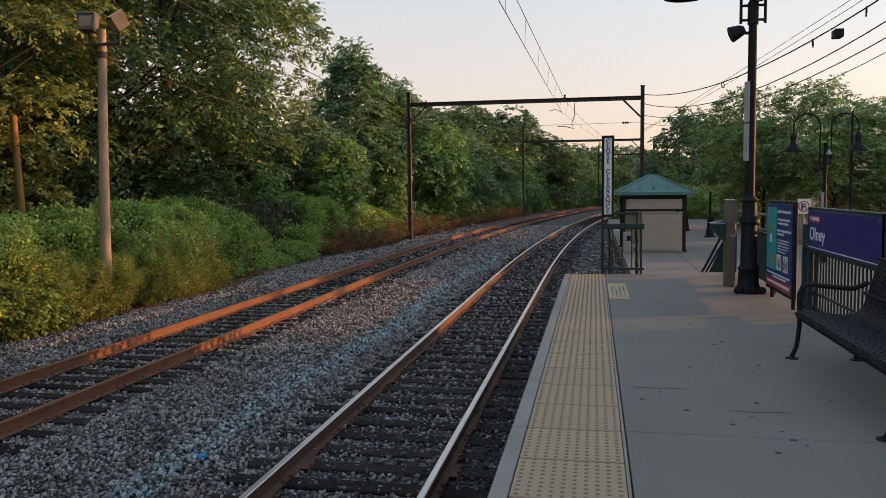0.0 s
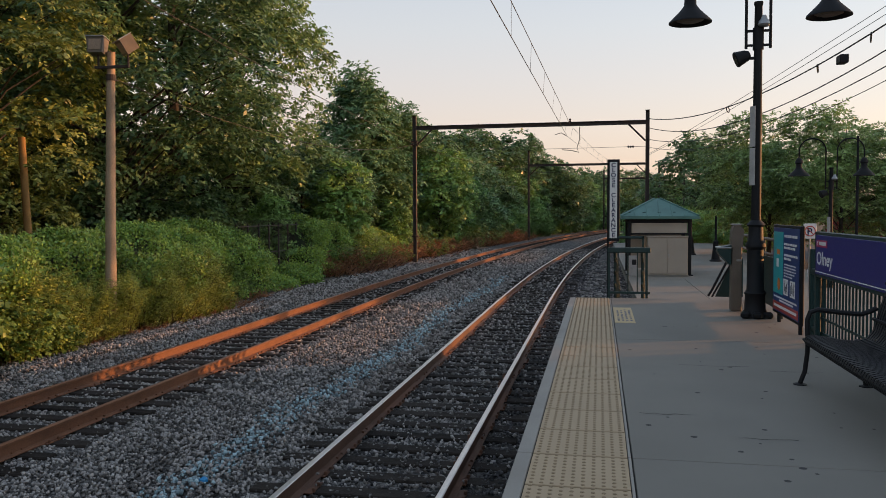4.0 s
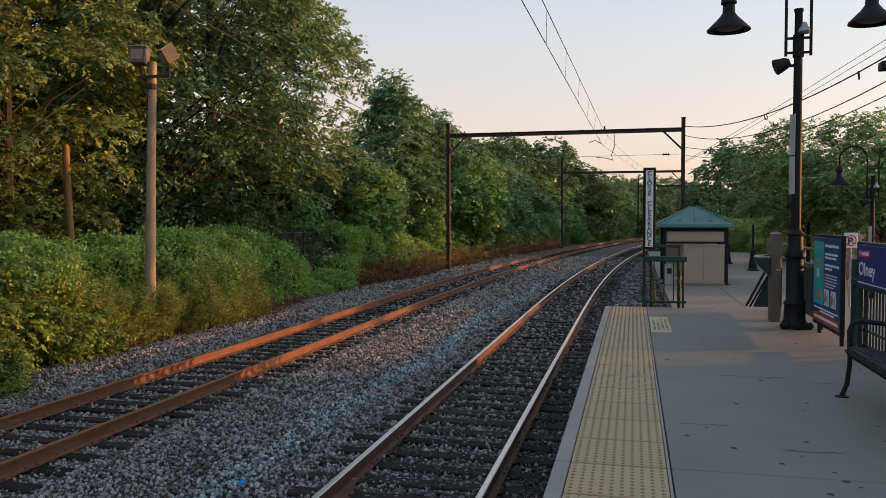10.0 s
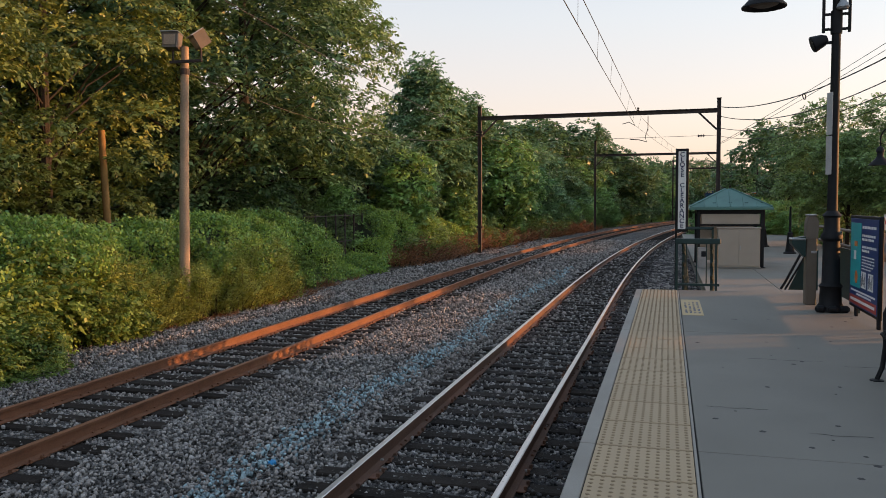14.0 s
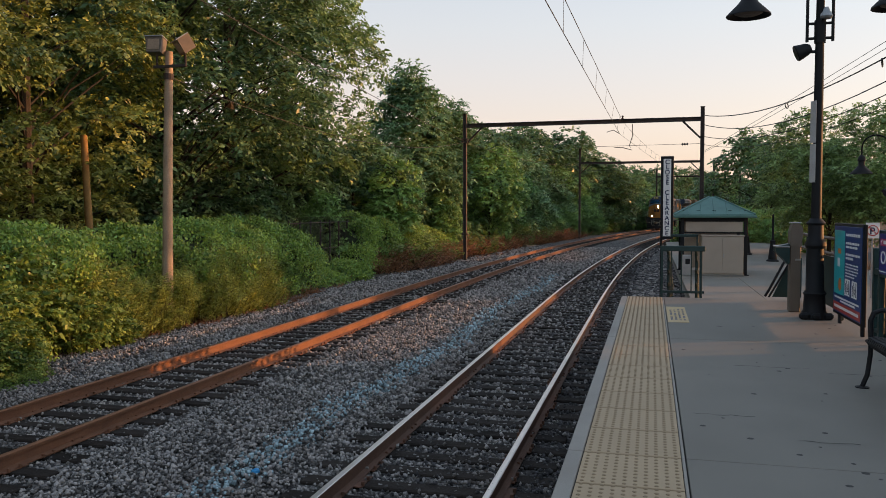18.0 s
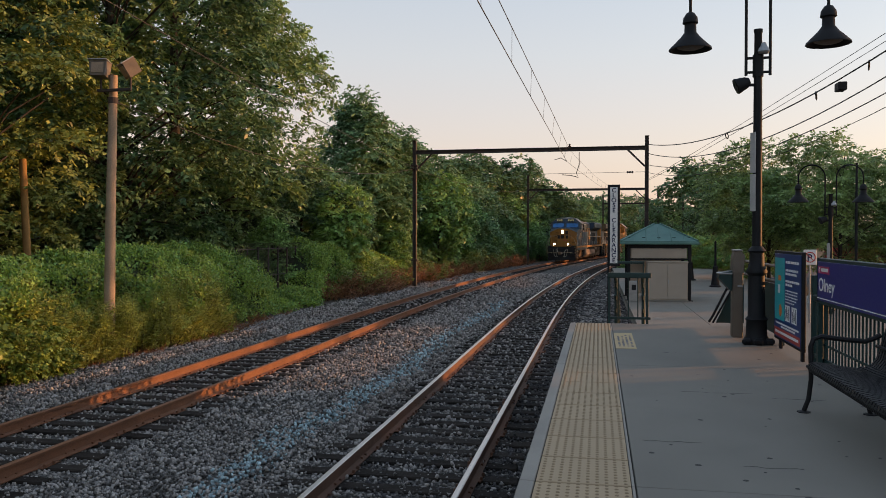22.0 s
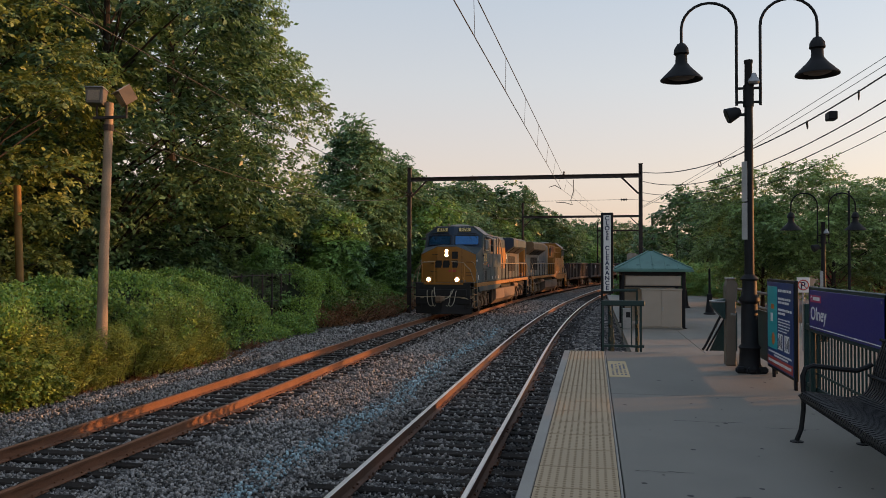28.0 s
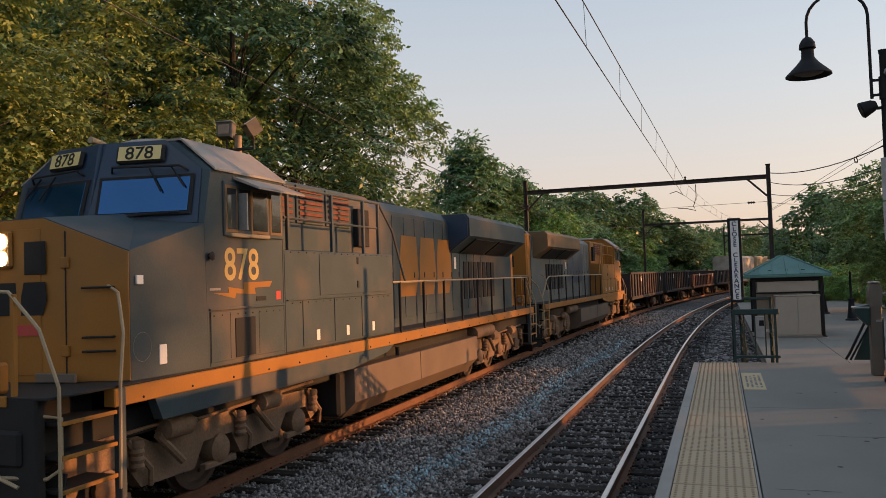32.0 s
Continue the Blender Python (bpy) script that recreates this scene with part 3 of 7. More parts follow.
# ---- plants ----
LEAF = {
    "maple": leafy("maple_leaves", (0.018, 0.052, 0.022), (0.300, 0.450, 0.160), 0.35),
    "dark": leafy("dark_leaves", (0.015, 0.048, 0.026), (0.205, 0.360, 0.160), 0.35),
    "bright": leafy("bright_leaves", (0.030, 0.092, 0.034), (0.270, 0.480, 0.150), 0.35),
    "shrub": leafy("shrub_leaves", (0.018, 0.062, 0.018), (0.25, 0.36, 0.075), 0.3),
    "lime": leafy("light_green_leaves", (0.055, 0.14, 0.045), (0.30, 0.50, 0.14)),
    # yellow-green leaves with the golden evening light put into their colour
    "gold_lit": leafy("gold_lit_leaves", (0.040, 0.085, 0.028), (0.33, 0.40, 0.10)),
    "ivy": leafy("vine_leaves", (0.031, 0.102, 0.026), (0.372, 0.528, 0.102), 0.3),
    "locust": leafy("locust_leaves", (0.034, 0.080, 0.034), (0.330, 0.470, 0.165), 0.35),
    "weed": leafy("weed_leaves", (0.075, 0.130, 0.030), (0.38, 0.44, 0.10), 0.25),
    "distant": leafy("distant_leaves", (0.020, 0.052, 0.028), (0.180, 0.312, 0.125), 0.35),
    # undergrowth leaves, dark because the woodland shade is put into their colour
    "deep": leafy("shade_dark_leaves", (0.014, 0.036, 0.018), (0.06, 0.105, 0.045)),
    "dry": leafy("dry_weed_leaves", (0.19, 0.075, 0.038), (0.40, 0.19, 0.085)),
}
MAT["bark"] = mat("bark", (0.032, 0.026, 0.021), 0.95, vary=0.4, scale=4, bump=0.8, bump_scale=25)
# Backing for the vine leaves, painted with the shade of their gaps.
MAT["shade_core"] = mat("shaded_hedge_core", (0.012, 0.02, 0.007), 1.0, vary=0.5, scale=5, bump=0.6, bump_scale=12)


def leaf_cloud(rng, centres, radii, counts, leaf, flat=0.7, narrow=0.55, droop=0.35, shell=0.45, face=(0, 0, 0.8), outward=0.0, tri=False):
    """Vertices and faces of leaves scattered round centres; each leaf a small lozenge with a fold."""
    pos, outs = [], []
    for c, r, k in zip(centres, radii, counts):
        d = rng.normal(size=(k, 3))
        d /= np.linalg.norm(d, axis=1, keepdims=True)
        d *= (rng.random((k, 1)) ** shell) * r
        d[:, 2] *= flat
        pos.append(np.asarray(c) + d)
        outs.append(d / r)
    p = np.concatenate(pos)
    n = len(p)
    ax = rng.normal(size=(n, 3))
    ax[:, 2] -= droop
    ax /= np.linalg.norm(ax, axis=1, keepdims=True)
    up = rng.normal(size=(n, 3)) * 0.6 + np.array(face) + np.concatenate(outs) * outward
    sd = np.cross(ax, up)
    sd /= np.linalg.norm(sd, axis=1, keepdims=True) + 1e-9
    nm = np.cross(sd, ax)
    L = leaf * rng.uniform(0.6, 1.35, (n, 1))
    if tri:
        v = np.stack([p - ax * L * 0.5 - sd * L * narrow * 0.5, p - ax * L * 0.3 + sd * L * narrow * 0.6, p + ax * L * 0.6], 1)
        return v.reshape(-1, 3), np.arange(n * 3).reshape(-1, 3)
    v = np.stack([p - ax * L * 0.5, p + sd * L * narrow * 0.5 + nm * L * 0.08, p + ax * L * 0.5, p - sd * L * narrow * 0.5 + nm * L * 0.08], 1)
    return v.reshape(-1, 3), np.arange(n * 4).reshape(-1, 4)


def twig_leaves(rng, base, way, length, per, leaf, narrow, sag):
    """Leafy twigs: each starts at base, runs along way and sags; its leaves stand in two rows and fold along the middle."""
    n = len(base)
    t = (np.arange(per) + 0.6) / per
    t = np.clip(t[None] + rng.uniform(-0.4, 0.4, (n, per)) / per, 0, 1)[..., None]
    L = (length * rng.uniform(0.6, 1.3, n))[:, None, None]
    p = base[:, None] + way[:, None] * L * t
    p[..., 2:] -= sag * L * t * t
    d = way[:, None] - np.array((0, 0, 2 * sag)) * t
    d /= np.linalg.norm(d, axis=2, keepdims=True)
    side = np.cross(d, np.array((0, 0, 1.0)) + rng.normal(0, 0.25, (n, 1, 3)))
    side /= np.linalg.norm(side, axis=2, keepdims=True) + 1e-9
    flip = np.where(np.arange(per) % 2, 1.0, -1.0)[None, :, None]
    ax = side * flip * 0.85 + d * 0.55 + rng.normal(0, 0.28, (n, per, 3)) - np.array((0, 0, 0.25))
    ax /= np.linalg.norm(ax, axis=2, keepdims=True)
    up = np.cross(side, d) + rng.normal(0, 0.4, (n, per, 3))
    sd = np.cross(ax, up)
    sd /= np.linalg.norm(sd, axis=2, keepdims=True) + 1e-9
    nm = np.cross(sd, ax)
    s = leaf * rng.uniform(0.6, 1.3, (n, per, 1))
    v = np.stack([p, p + ax * s * 0.45 + sd * s * narrow * 0.5 + nm * s * 0.07, p + ax * s - nm * s * 0.08, p + ax * s * 0.45 - sd * s * narrow * 0.5 + nm * s * 0.07], 2)
    return v.reshape(-1, 3), np.arange(n * per * 4).reshape(-1, 4)


def crown_mesh(name, seed, rx, rz, boughs, twigs, leaf, material, pad=1.5, shape="round", gaps=0.25, narrow=0.5, per=12, length=0.7, sag=0.3, lift=0.1, flat=0.5):
    """A crown round the origin's axis, from z = 0 up to 2 rz: boughs like flat pads, each set with leafy twigs on its upper and outer side."""
    rng = np.random.default_rng(seed)
    lobes = rng.normal(size=(9, 3))
    lobes /= np.linalg.norm(lobes, axis=1, keepdims=True)
    amp = rng.uniform(-0.25, 0.2, 9)
    cs, base, way = [], [], []
    tries = 0
    while len(cs) < boughs and tries < boughs * 60:
        tries += 1
        d = rng.normal(size=3)
        d /= np.linalg.norm(d)
        k = 1 + sum(a * max(0, float(d @ l)) ** 4 for a, l in zip(amp, lobes))
        r = k * (0.5 + 0.5 * rng.random() ** 0.45)
        h = d[2] * r
        w = max(0.1, 0.95 - 0.75 * (h + 1) / 2) if shape == "cone" else 0.7 + 0.25 * (h + 1) / 2 if shape == "vase" else 1.08 - 0.36 * (h + 1) / 2 if shape == "dome" else 1.0
        c = np.array((d[0] * r * rx * w, d[1] * r * rx * w, rz + h * rz))
        if noise.noise(Vector(c * 0.33) + Vector((seed, 0, 0))) < gaps - 0.55:
            continue
        if any(np.linalg.norm((c - o) * (1, 1, 1.5)) < pad * 0.6 for o in cs):
            continue
        cs.append(c)
        size = pad * rng.uniform(0.65, 1.25)
        out = np.array((c[0], c[1], 0.0))
        out /= np.linalg.norm(out) + 1e-6
        n = max(5, int(twigs * (size / pad) ** 2))
        q = rng.normal(size=(n, 3)) + out * 0.55
        q[:, 2] = np.abs(q[:, 2]) * np.where(rng.random(n) < 0.8, 1, -0.7)
        q /= np.linalg.norm(q, axis=1, keepdims=True)
        spot = q * size * rng.uniform(0.55, 1.0, (n, 1)) * (1, 1, flat)
        spot[:, 2] -= 0.22 * (spot @ out) * flat * 2
        base.append(c + spot)
        dirs = q * (1, 1, 0.6) + out * 0.5 + (0, 0, lift) + rng.normal(0, 0.35, (n, 3))
        way.append(dirs / np.linalg.norm(dirs, axis=1, keepdims=True))
    v, f = twig_leaves(rng, np.concatenate(base), np.concatenate(way), length, per, leaf, narrow, sag)
    return raw_mesh(name, v, f, material), cs


def wood_mesh(seed, height, radius, base_z, targets, limbs):
    """A tapered trunk with limbs that reach for the clusters."""
    rng = random.Random(seed)
    m = M()
    lean = (rng.uniform(-0.4, 0.4), rng.uniform(-0.4, 0.4))
    pts = [(lean[0] * k * k, lean[1] * k * k, k * height) for k in (0, 0.15, 0.35, 0.6, 0.85, 1.0)]
    m.tube(pts, [radius * 1.35, radius, radius * 0.85, radius * 0.6, radius * 0.35, radius * 0.15], 8)
    for _ in range(limbs):
        c = targets[rng.randrange(len(targets))]
        c = Vector((c[0], c[1], c[2] + base_z))
        k = min(0.9, max(0.18, c.z / height - rng.uniform(0.12, 0.3)))
        a = Vector((lean[0] * k * k, lean[1] * k * k, k * height))
        mid = a.lerp(c, 0.5) + Vector((rng.uniform(-0.4, 0.4), rng.uniform(-0.4, 0.4), rng.uniform(0.1, 0.6)))
        r0 = radius * (0.3 - 0.2 * k)
        m.tube([a, mid, c], [r0, r0 * 0.6, r0 * 0.2], 5)
    return m


KINDS = {}


def tree_kind(key, seed, height, rx, bare, boughs, twigs, leaf, leafmat, trunk=0.28, limbs=30, **kw):
    rz = (height - bare) / 2
    cm, cs = crown_mesh("crown", seed, rx, rz, boughs, twigs, leaf, LEAF[leafmat], **kw)
    wm = wood_mesh(seed, height * 0.92, trunk, bare, cs, limbs).mesh("trunk", MAT["bark"], True)
    KINDS[key] = (cm, wm, bare)


tree_kind("big_a", 11, 20.6, 8.0, 1.4, 150, 62, 0.25, "maple", 0.34, pad=1.45, shape="dome", gaps=0.36, length=0.6, per=8)
tree_kind("big_b", 12, 18, 6.0, 2.2, 115, 60, 0.24, "dark", 0.3, pad=1.4, gaps=0.3, length=0.6, per=8)
tree_kind("big_c", 13, 15, 5.2, 2.0, 100, 60, 0.20, "gold_lit", 0.26, pad=1.2, gaps=0.34, length=0.5, per=8)
tree_kind("back", 20, 19, 6.6, 1.6, 90, 34, 0.38, "dark", 0.3, pad=1.8, gaps=0.25, length=0.9, per=7, narrow=0.6)
tree_kind("frond", 14, 12.8, 4.6, 0.4, 120, 32, 0.30, "dark", 0.16, pad=0.9, shape="cone", gaps=0.0, narrow=0.45, per=10, length=0.85, sag=0.4, lift=0.4)
tree_kind("sapling", 15, 6.0, 1.25, 0.2, 45, 30, 0.21, "lime", 0.07, pad=0.6, gaps=0.25, length=0.4, per=8, narrow=0.6)
tree_kind("bushy", 16, 8.5, 3.8, 0.0, 90, 40, 0.27, "bright", 0.12, pad=1.15, gaps=0.15, length=0.6, per=7, narrow=0.6)
tree_kind("thicket", 25, 8.5, 3.6, 0.0, 80, 40, 0.26, "dark", 0.12, pad=1.0, gaps=0.3, length=0.55, per=7, narrow=0.6)
tree_kind("far", 17, 11.5, 5.0, 0.0, 80, 32, 0.40, "distant", 0.22, pad=1.5, gaps=0.2, length=0.8, per=7, narrow=0.6)
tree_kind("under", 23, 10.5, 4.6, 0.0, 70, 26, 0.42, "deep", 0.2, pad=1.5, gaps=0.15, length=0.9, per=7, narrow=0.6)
tree_kind("locust", 18, 9.0, 4.6, 1.5, 92, 46, 0.22, "locust", 0.12, pad=1.05, shape="vase", gaps=0.42, narrow=0.45, per=9, length=0.6, lift=0.25, flat=0.34)
# high open crown for the unseen trees that break up the sun
tree_kind("shade", 19, 13.5, 3.6, 7.7, 46, 26, 0.30, "locust", 0.2, pad=1.2, gaps=0.35, per=8)
tree_kind("shrub", 24, 1.7, 0.85, 0.0, 46, 20, 0.095, "shrub", 0.03, 12, pad=0.32, gaps=0.15, narrow=0.75, per=9, length=0.28)


def tree(key, x, y, z, scale, turn, label, group):
    cm, wm, bare = KINDS[key]
    e = thing("tree", label, "tree", Matrix.Translation((x, y, z)) @ Matrix.Rotation(radians(turn), 4, "Z"), group)
    e.scale = (scale, scale, scale)
    part("trunk", wm, None, e)
    part("crown", cm, None, e, at=(0, 0, bare))
    return e


def build_trees():
    rng = random.Random(21)
    big = "tall broadleaf tree with dense dark green crown behind the hedge"
    yel = "broadleaf tree with crown golden in the evening light"
    for key, x, y, s, lab in (
            ("big_a", -21.1, 37, 1.03, big), ("big_b", -19.5, 29, 1.02, big), ("big_c", -18.8, 20.5, 0.86, yel), ("back", -27, 28, 1.1, big),
            ("back", -28, 42, 1.05, big), ("big_c", -17.2, 13.5, 0.74, yel), ("back", -26, 18, 0.9, big), ("back", -34, 33, 1.15, big),
            ("big_c", -22.5, 12, 0.9, yel), ("back", -32, 20, 1.1, big), ("big_b", -17.5, 6.5, 0.85, yel), ("back", -24, 3, 1.0, big)):
        tree(key, x, y, -1.4, s, rng.uniform(0, 360), lab, "tall trees behind the fence")
    for key, x, y, s in (("frond", -16.6, 55, 1.05), ("frond", -14.6, 58.5, 0.86), ("thicket", -16.6, 47, 0.8), ("sapling", -13.8, 41.2, 1.05), ("sapling", -11.6, 58, 1.4),
                         ("sapling", -14.2, 33, 0.7), ("thicket", -14.2, 62, 0.85), ("sapling", -13.9, 53, 0.75), ("bushy", -13.2, 66, 0.9),
                         ("thicket", -12.6, 73, 1.0), ("far", -16.8, 71, 0.9), ("far", -16, 83, 1.0), ("far", -14.4, 93, 1.08), ("far", -12.6, 103, 1.12), ("far", -10.6, 112, 1.05), ("thicket", -10.8, 83, 0.75), ("bushy", -11.5, 92, 0.95),
                         ("thicket", -16.5, 42.5, 0.85)):
        tree(key, x, y, -1.4, s, rng.uniform(0, 360), "leafy green young tree beside the railway line", "young trees along the line")
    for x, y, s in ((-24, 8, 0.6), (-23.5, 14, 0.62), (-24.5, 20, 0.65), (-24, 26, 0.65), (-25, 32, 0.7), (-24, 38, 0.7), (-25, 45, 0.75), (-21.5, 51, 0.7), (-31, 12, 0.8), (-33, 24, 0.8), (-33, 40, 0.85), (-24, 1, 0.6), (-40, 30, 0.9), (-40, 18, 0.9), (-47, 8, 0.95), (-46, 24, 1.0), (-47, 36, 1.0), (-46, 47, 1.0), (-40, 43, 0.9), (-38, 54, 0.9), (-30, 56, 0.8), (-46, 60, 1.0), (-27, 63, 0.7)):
        tree("under", x, y, -1.4, s, rng.uniform(0, 360), "leafy undergrowth tree behind the fence with shade put into its dark leaves", "undergrowth behind the fence")
    for k in range(15):
        s = 96 + k * 10.5
        x, y, _ = line(s, -10.5 - rng.uniform(0, 3.5))
        tree("far" if k % 3 else "bushy", x, y, -1.4, rng.uniform(0.75, 1.0), rng.uniform(0, 360), "distant dark green tree on the outside of the curve", "distant trees along the curve")
    for k in range(16):
        s = 72 + k * 11
        x, y, _ = line(s, 8.5 + rng.uniform(0, 7) + k * 0.2)
        tree("far", x, y, -1.4, rng.uniform(0.62, 0.85), rng.uniform(0, 360), "distant dark green tree on the inside of the curve", "distant trees along the curve")
    for k in range(20):
        s = 60 + k * 4.6
        x, y, _ = line(s, -10.4 - rng.uniform(0, 1.8) - 0.25 * max(0, 5 - k))
        tree("bushy", x, y, -1.4, rng.uniform(0.26, 0.44), rng.uniform(0, 360), "low leafy bush at the foot of the trees by the line", "bushes along the curve")
    for x, y, s in ((9.6, 47, 0.88), (12.2, 43, 0.88), (16.0, 48, 0.78), (21.5, 47, 0.95), (24, 41, 1.0)):
        tree("locust", x, y, -1.4, s, rng.uniform(0, 360), "feathery honey locust tree beside the station parking lot", "locust trees by the parking lot")
    for x, y, s in ((2.9, 64, 0.3), (4.2, 65.5, 0.34), (5.6, 64.2, 0.32), (7.1, 65.2, 0.38), (8.7, 63.4, 0.36), (10.2, 61, 0.4), (10.6, 55, 0.34)):
        tree("bushy", x, y, -1.4, s, rng.uniform(0, 360), "low leafy bush beyond the end of the low platform", "bushes beyond the low platform")
    # Unseen trees far to the right, added to dapple sunlight on the train.
    for x, y, s in ((42, 26.5, 0.93), (46, 43, 0.95)):
        tree("shade", x, y, -1.4, s, rng.uniform(0, 360), "unseen open-crowned tree added to dapple the sunlight", "street trees beyond the parking lot")


build_trees()


# ---- vine-covered fence and weeds ----
def build_hedge():
    rng = np.random.default_rng(8)
    h = thing("vine_hedge", "fence overgrown with a thick mound of green vines", "hedge")
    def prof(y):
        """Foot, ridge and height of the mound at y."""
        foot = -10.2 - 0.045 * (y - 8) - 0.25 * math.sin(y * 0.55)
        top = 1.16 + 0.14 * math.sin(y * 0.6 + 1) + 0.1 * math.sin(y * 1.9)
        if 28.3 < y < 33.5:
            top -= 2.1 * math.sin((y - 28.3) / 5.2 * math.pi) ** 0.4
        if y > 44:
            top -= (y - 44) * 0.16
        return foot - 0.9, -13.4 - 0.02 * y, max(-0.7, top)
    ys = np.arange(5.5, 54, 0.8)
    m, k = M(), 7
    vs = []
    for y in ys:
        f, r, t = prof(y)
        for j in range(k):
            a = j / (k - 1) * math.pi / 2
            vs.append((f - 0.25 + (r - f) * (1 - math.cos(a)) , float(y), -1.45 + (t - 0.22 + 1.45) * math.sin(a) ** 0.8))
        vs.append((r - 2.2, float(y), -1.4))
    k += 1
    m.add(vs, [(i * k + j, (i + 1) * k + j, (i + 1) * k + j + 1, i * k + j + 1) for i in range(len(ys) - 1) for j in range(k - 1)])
    # dark shell that reads as shade wherever leaves are left out
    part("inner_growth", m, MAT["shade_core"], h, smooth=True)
    # the third colour paints golden light on the near end's bulging lumps
    for key, share in (("ivy", 0.72), ("bright", 0.18), ("gold_lit", 0.10)):
        n = int(210000 * share)
        y = rng.uniform(5.5, 54, n) if key != "gold_lit" else 5.5 + 48 * rng.random(n) ** 2
        keep = rng.random(n) < np.where(y < 30, 1.0, 0.9)
        y = y[keep]
        a = rng.random(len(y)) * math.pi / 2
        P = np.array([prof(t) for t in y])
        f, r, t = P.T
        x = f + (r - f) * (1 - np.cos(a)) * 1.02
        z = -1.4 + (t + 1.4) * np.sin(a) ** 0.8
        lump = np.array([noise.noise((yy * 0.9, zz * 1.1, 3.3)) + 0.6 * noise.noise((yy * 2.3, zz * 2.6, 7.1)) for yy, zz in zip(y, z)])
        c = np.stack([x + 0.95 * lump + rng.normal(0, 0.11, len(y)), y, z + 0.32 * lump + rng.normal(0, 0.07, len(y))], 1)
        c = c[lump > (0.1 if key == "gold_lit" else -0.36)]
        v, fc = leaf_cloud(rng, c, [0.06] * len(c), [1] * len(c), 0.078, narrow=0.8, droop=0.8, face=(0.75, 0, 0.5))
        ob = part("vine_leaves", raw_mesh("vine_leaves", v, fc, LEAF[key]), None, h)
        ob["kind"] = "stuff"


build_hedge()


def weed_mesh(seed, height, stems, leaf, material, narrow=0.22, spread=0.35, per=6):
    """Upright stalks leaning outwards, feathered with leaves to the tip."""
    rng = np.random.default_rng(seed)
    base, way, m = [], [], M()
    for _ in range(stems):
        b = rng.normal(0, spread * 0.5, 2)
        tip = b * 1.9 + rng.normal(0, spread * 0.45, 2)
        hh = height * rng.uniform(0.45, 1.15)
        m.tube([(*b, 0), (*(b * 0.6 + tip * 0.4), hh * 0.5), (*tip, hh)], [0.008, 0.006, 0.002], 4)
        for t in np.linspace(0.25, 0.98, int(15 * hh) + 4):
            q = b + (tip - b) * t ** 1.5
            a = rng.uniform(0, 6.28)
            base.append((q[0], q[1], hh * t))
            way.append((math.cos(a) * 0.8, math.sin(a) * 0.8, rng.uniform(0.35, 1.0)))
    way = np.array(way)
    v, f = twig_leaves(rng, np.array(base), way / np.linalg.norm(way, axis=1, keepdims=True), leaf * 1.6, per, leaf, narrow, 0.15)
    return raw_mesh("leaves", v, f, LEAF[material]), m.mesh("stems", MAT["bark"])


def build_weeds():
    rng = random.Random(4)
    kinds = [weed_mesh(31, 1.45, 26, 0.11, "weed", 0.2, 0.5), weed_mesh(32, 1.1, 24, 0.10, "weed", 0.24, 0.5), weed_mesh(34, 1.0, 18, 0.11, "gold_lit", 0.45, 0.5),
             weed_mesh(35, 0.6, 22, 0.085, "dry", 0.22, 0.55)]
    group = "weeds beside the track"
    def clump(k, x, y, s, label):
        turn = Matrix.Translation((x, y, -1.42)) @ Matrix.Rotation(rng.uniform(0, 6.28), 4, "Z")
        if k == "shrub":
            e = thing("weed_clump", label, "weeds", turn, group)
            part("leaves", KINDS["shrub"][0], None, e)["kind"] = "stuff"
            part("stalk", KINDS["shrub"][1], None, e)["kind"] = "stuff"
        else:
            e = thing("weed_clump", label, "weeds", turn, group)
            part("leaves", kinds[k][0], None, e)["kind"] = "stuff"
            part("stalk", kinds[k][1], None, e)["kind"] = "stuff"
        e.scale = (s, s, s * rng.uniform(0.85, 1.15))
    tall, low, red = "tall green weeds growing at the edge of the stones", "low leafy shrub growing at the edge of the stones", "dry reddish brush at the edge of the stones"
    def edge(y):
        return -10.15 - 0.05 * (y - 8) - 0.3 * math.sin(y * 0.55)
    for i in range(40):         # broad-leaved shrubs near the platform's side
        y, u = 7.5 + 7.0 * rng.random(), rng.random()
        clump("shrub", edge(y) - 0.2 - u * 1.3, y, (0.5 + 0.5 * u) * rng.uniform(0.8, 1.2), low)
    for i in range(64):         # feathery tall weeds
        y, u = 13.2 + 8.5 * rng.random(), rng.random()
        clump(rng.choice((0, 0, 1)), edge(y) - 0.3 - u * 1.0, y, rng.uniform(0.85, 1.15) * (0.75 + 0.45 * u), tall)
    for i in range(14):
        y, u = 20 + 7 * rng.random(), rng.random()
        clump(rng.choice(("shrub", 1, 2)), edge(y) - 0.6 - u * 0.9, y, rng.uniform(0.45, 0.75), low)
    for i in range(16):
        y, u = 26 + 9 * rng.random(), rng.random()
        clump(rng.choice((1, 2, 3)), edge(y) - 1.2 - u * 1.2, y, rng.uniform(0.45, 0.75), tall)
    for i in range(120):
        x, y, _ = line(rng.uniform(34, 84), -9.2 - rng.random() * 2.2)
        clump(3 if rng.random() < 0.9 else 2, x, y, rng.uniform(0.9, 1.8), red)
    for i in range(22):         # dry stalks on the bare strip before the weeds
        y = 15 + 14 * rng.random()
        clump(3, edge(y) - 0.1 + rng.uniform(-0.3, 0.2), y, rng.uniform(0.3, 0.6), red)
    for i in range(10):
        clump("shrub", -9.75 + rng.uniform(-0.35, 0.2), rng.uniform(8.0, 11), rng.uniform(0.2, 0.3), low)


build_weeds()

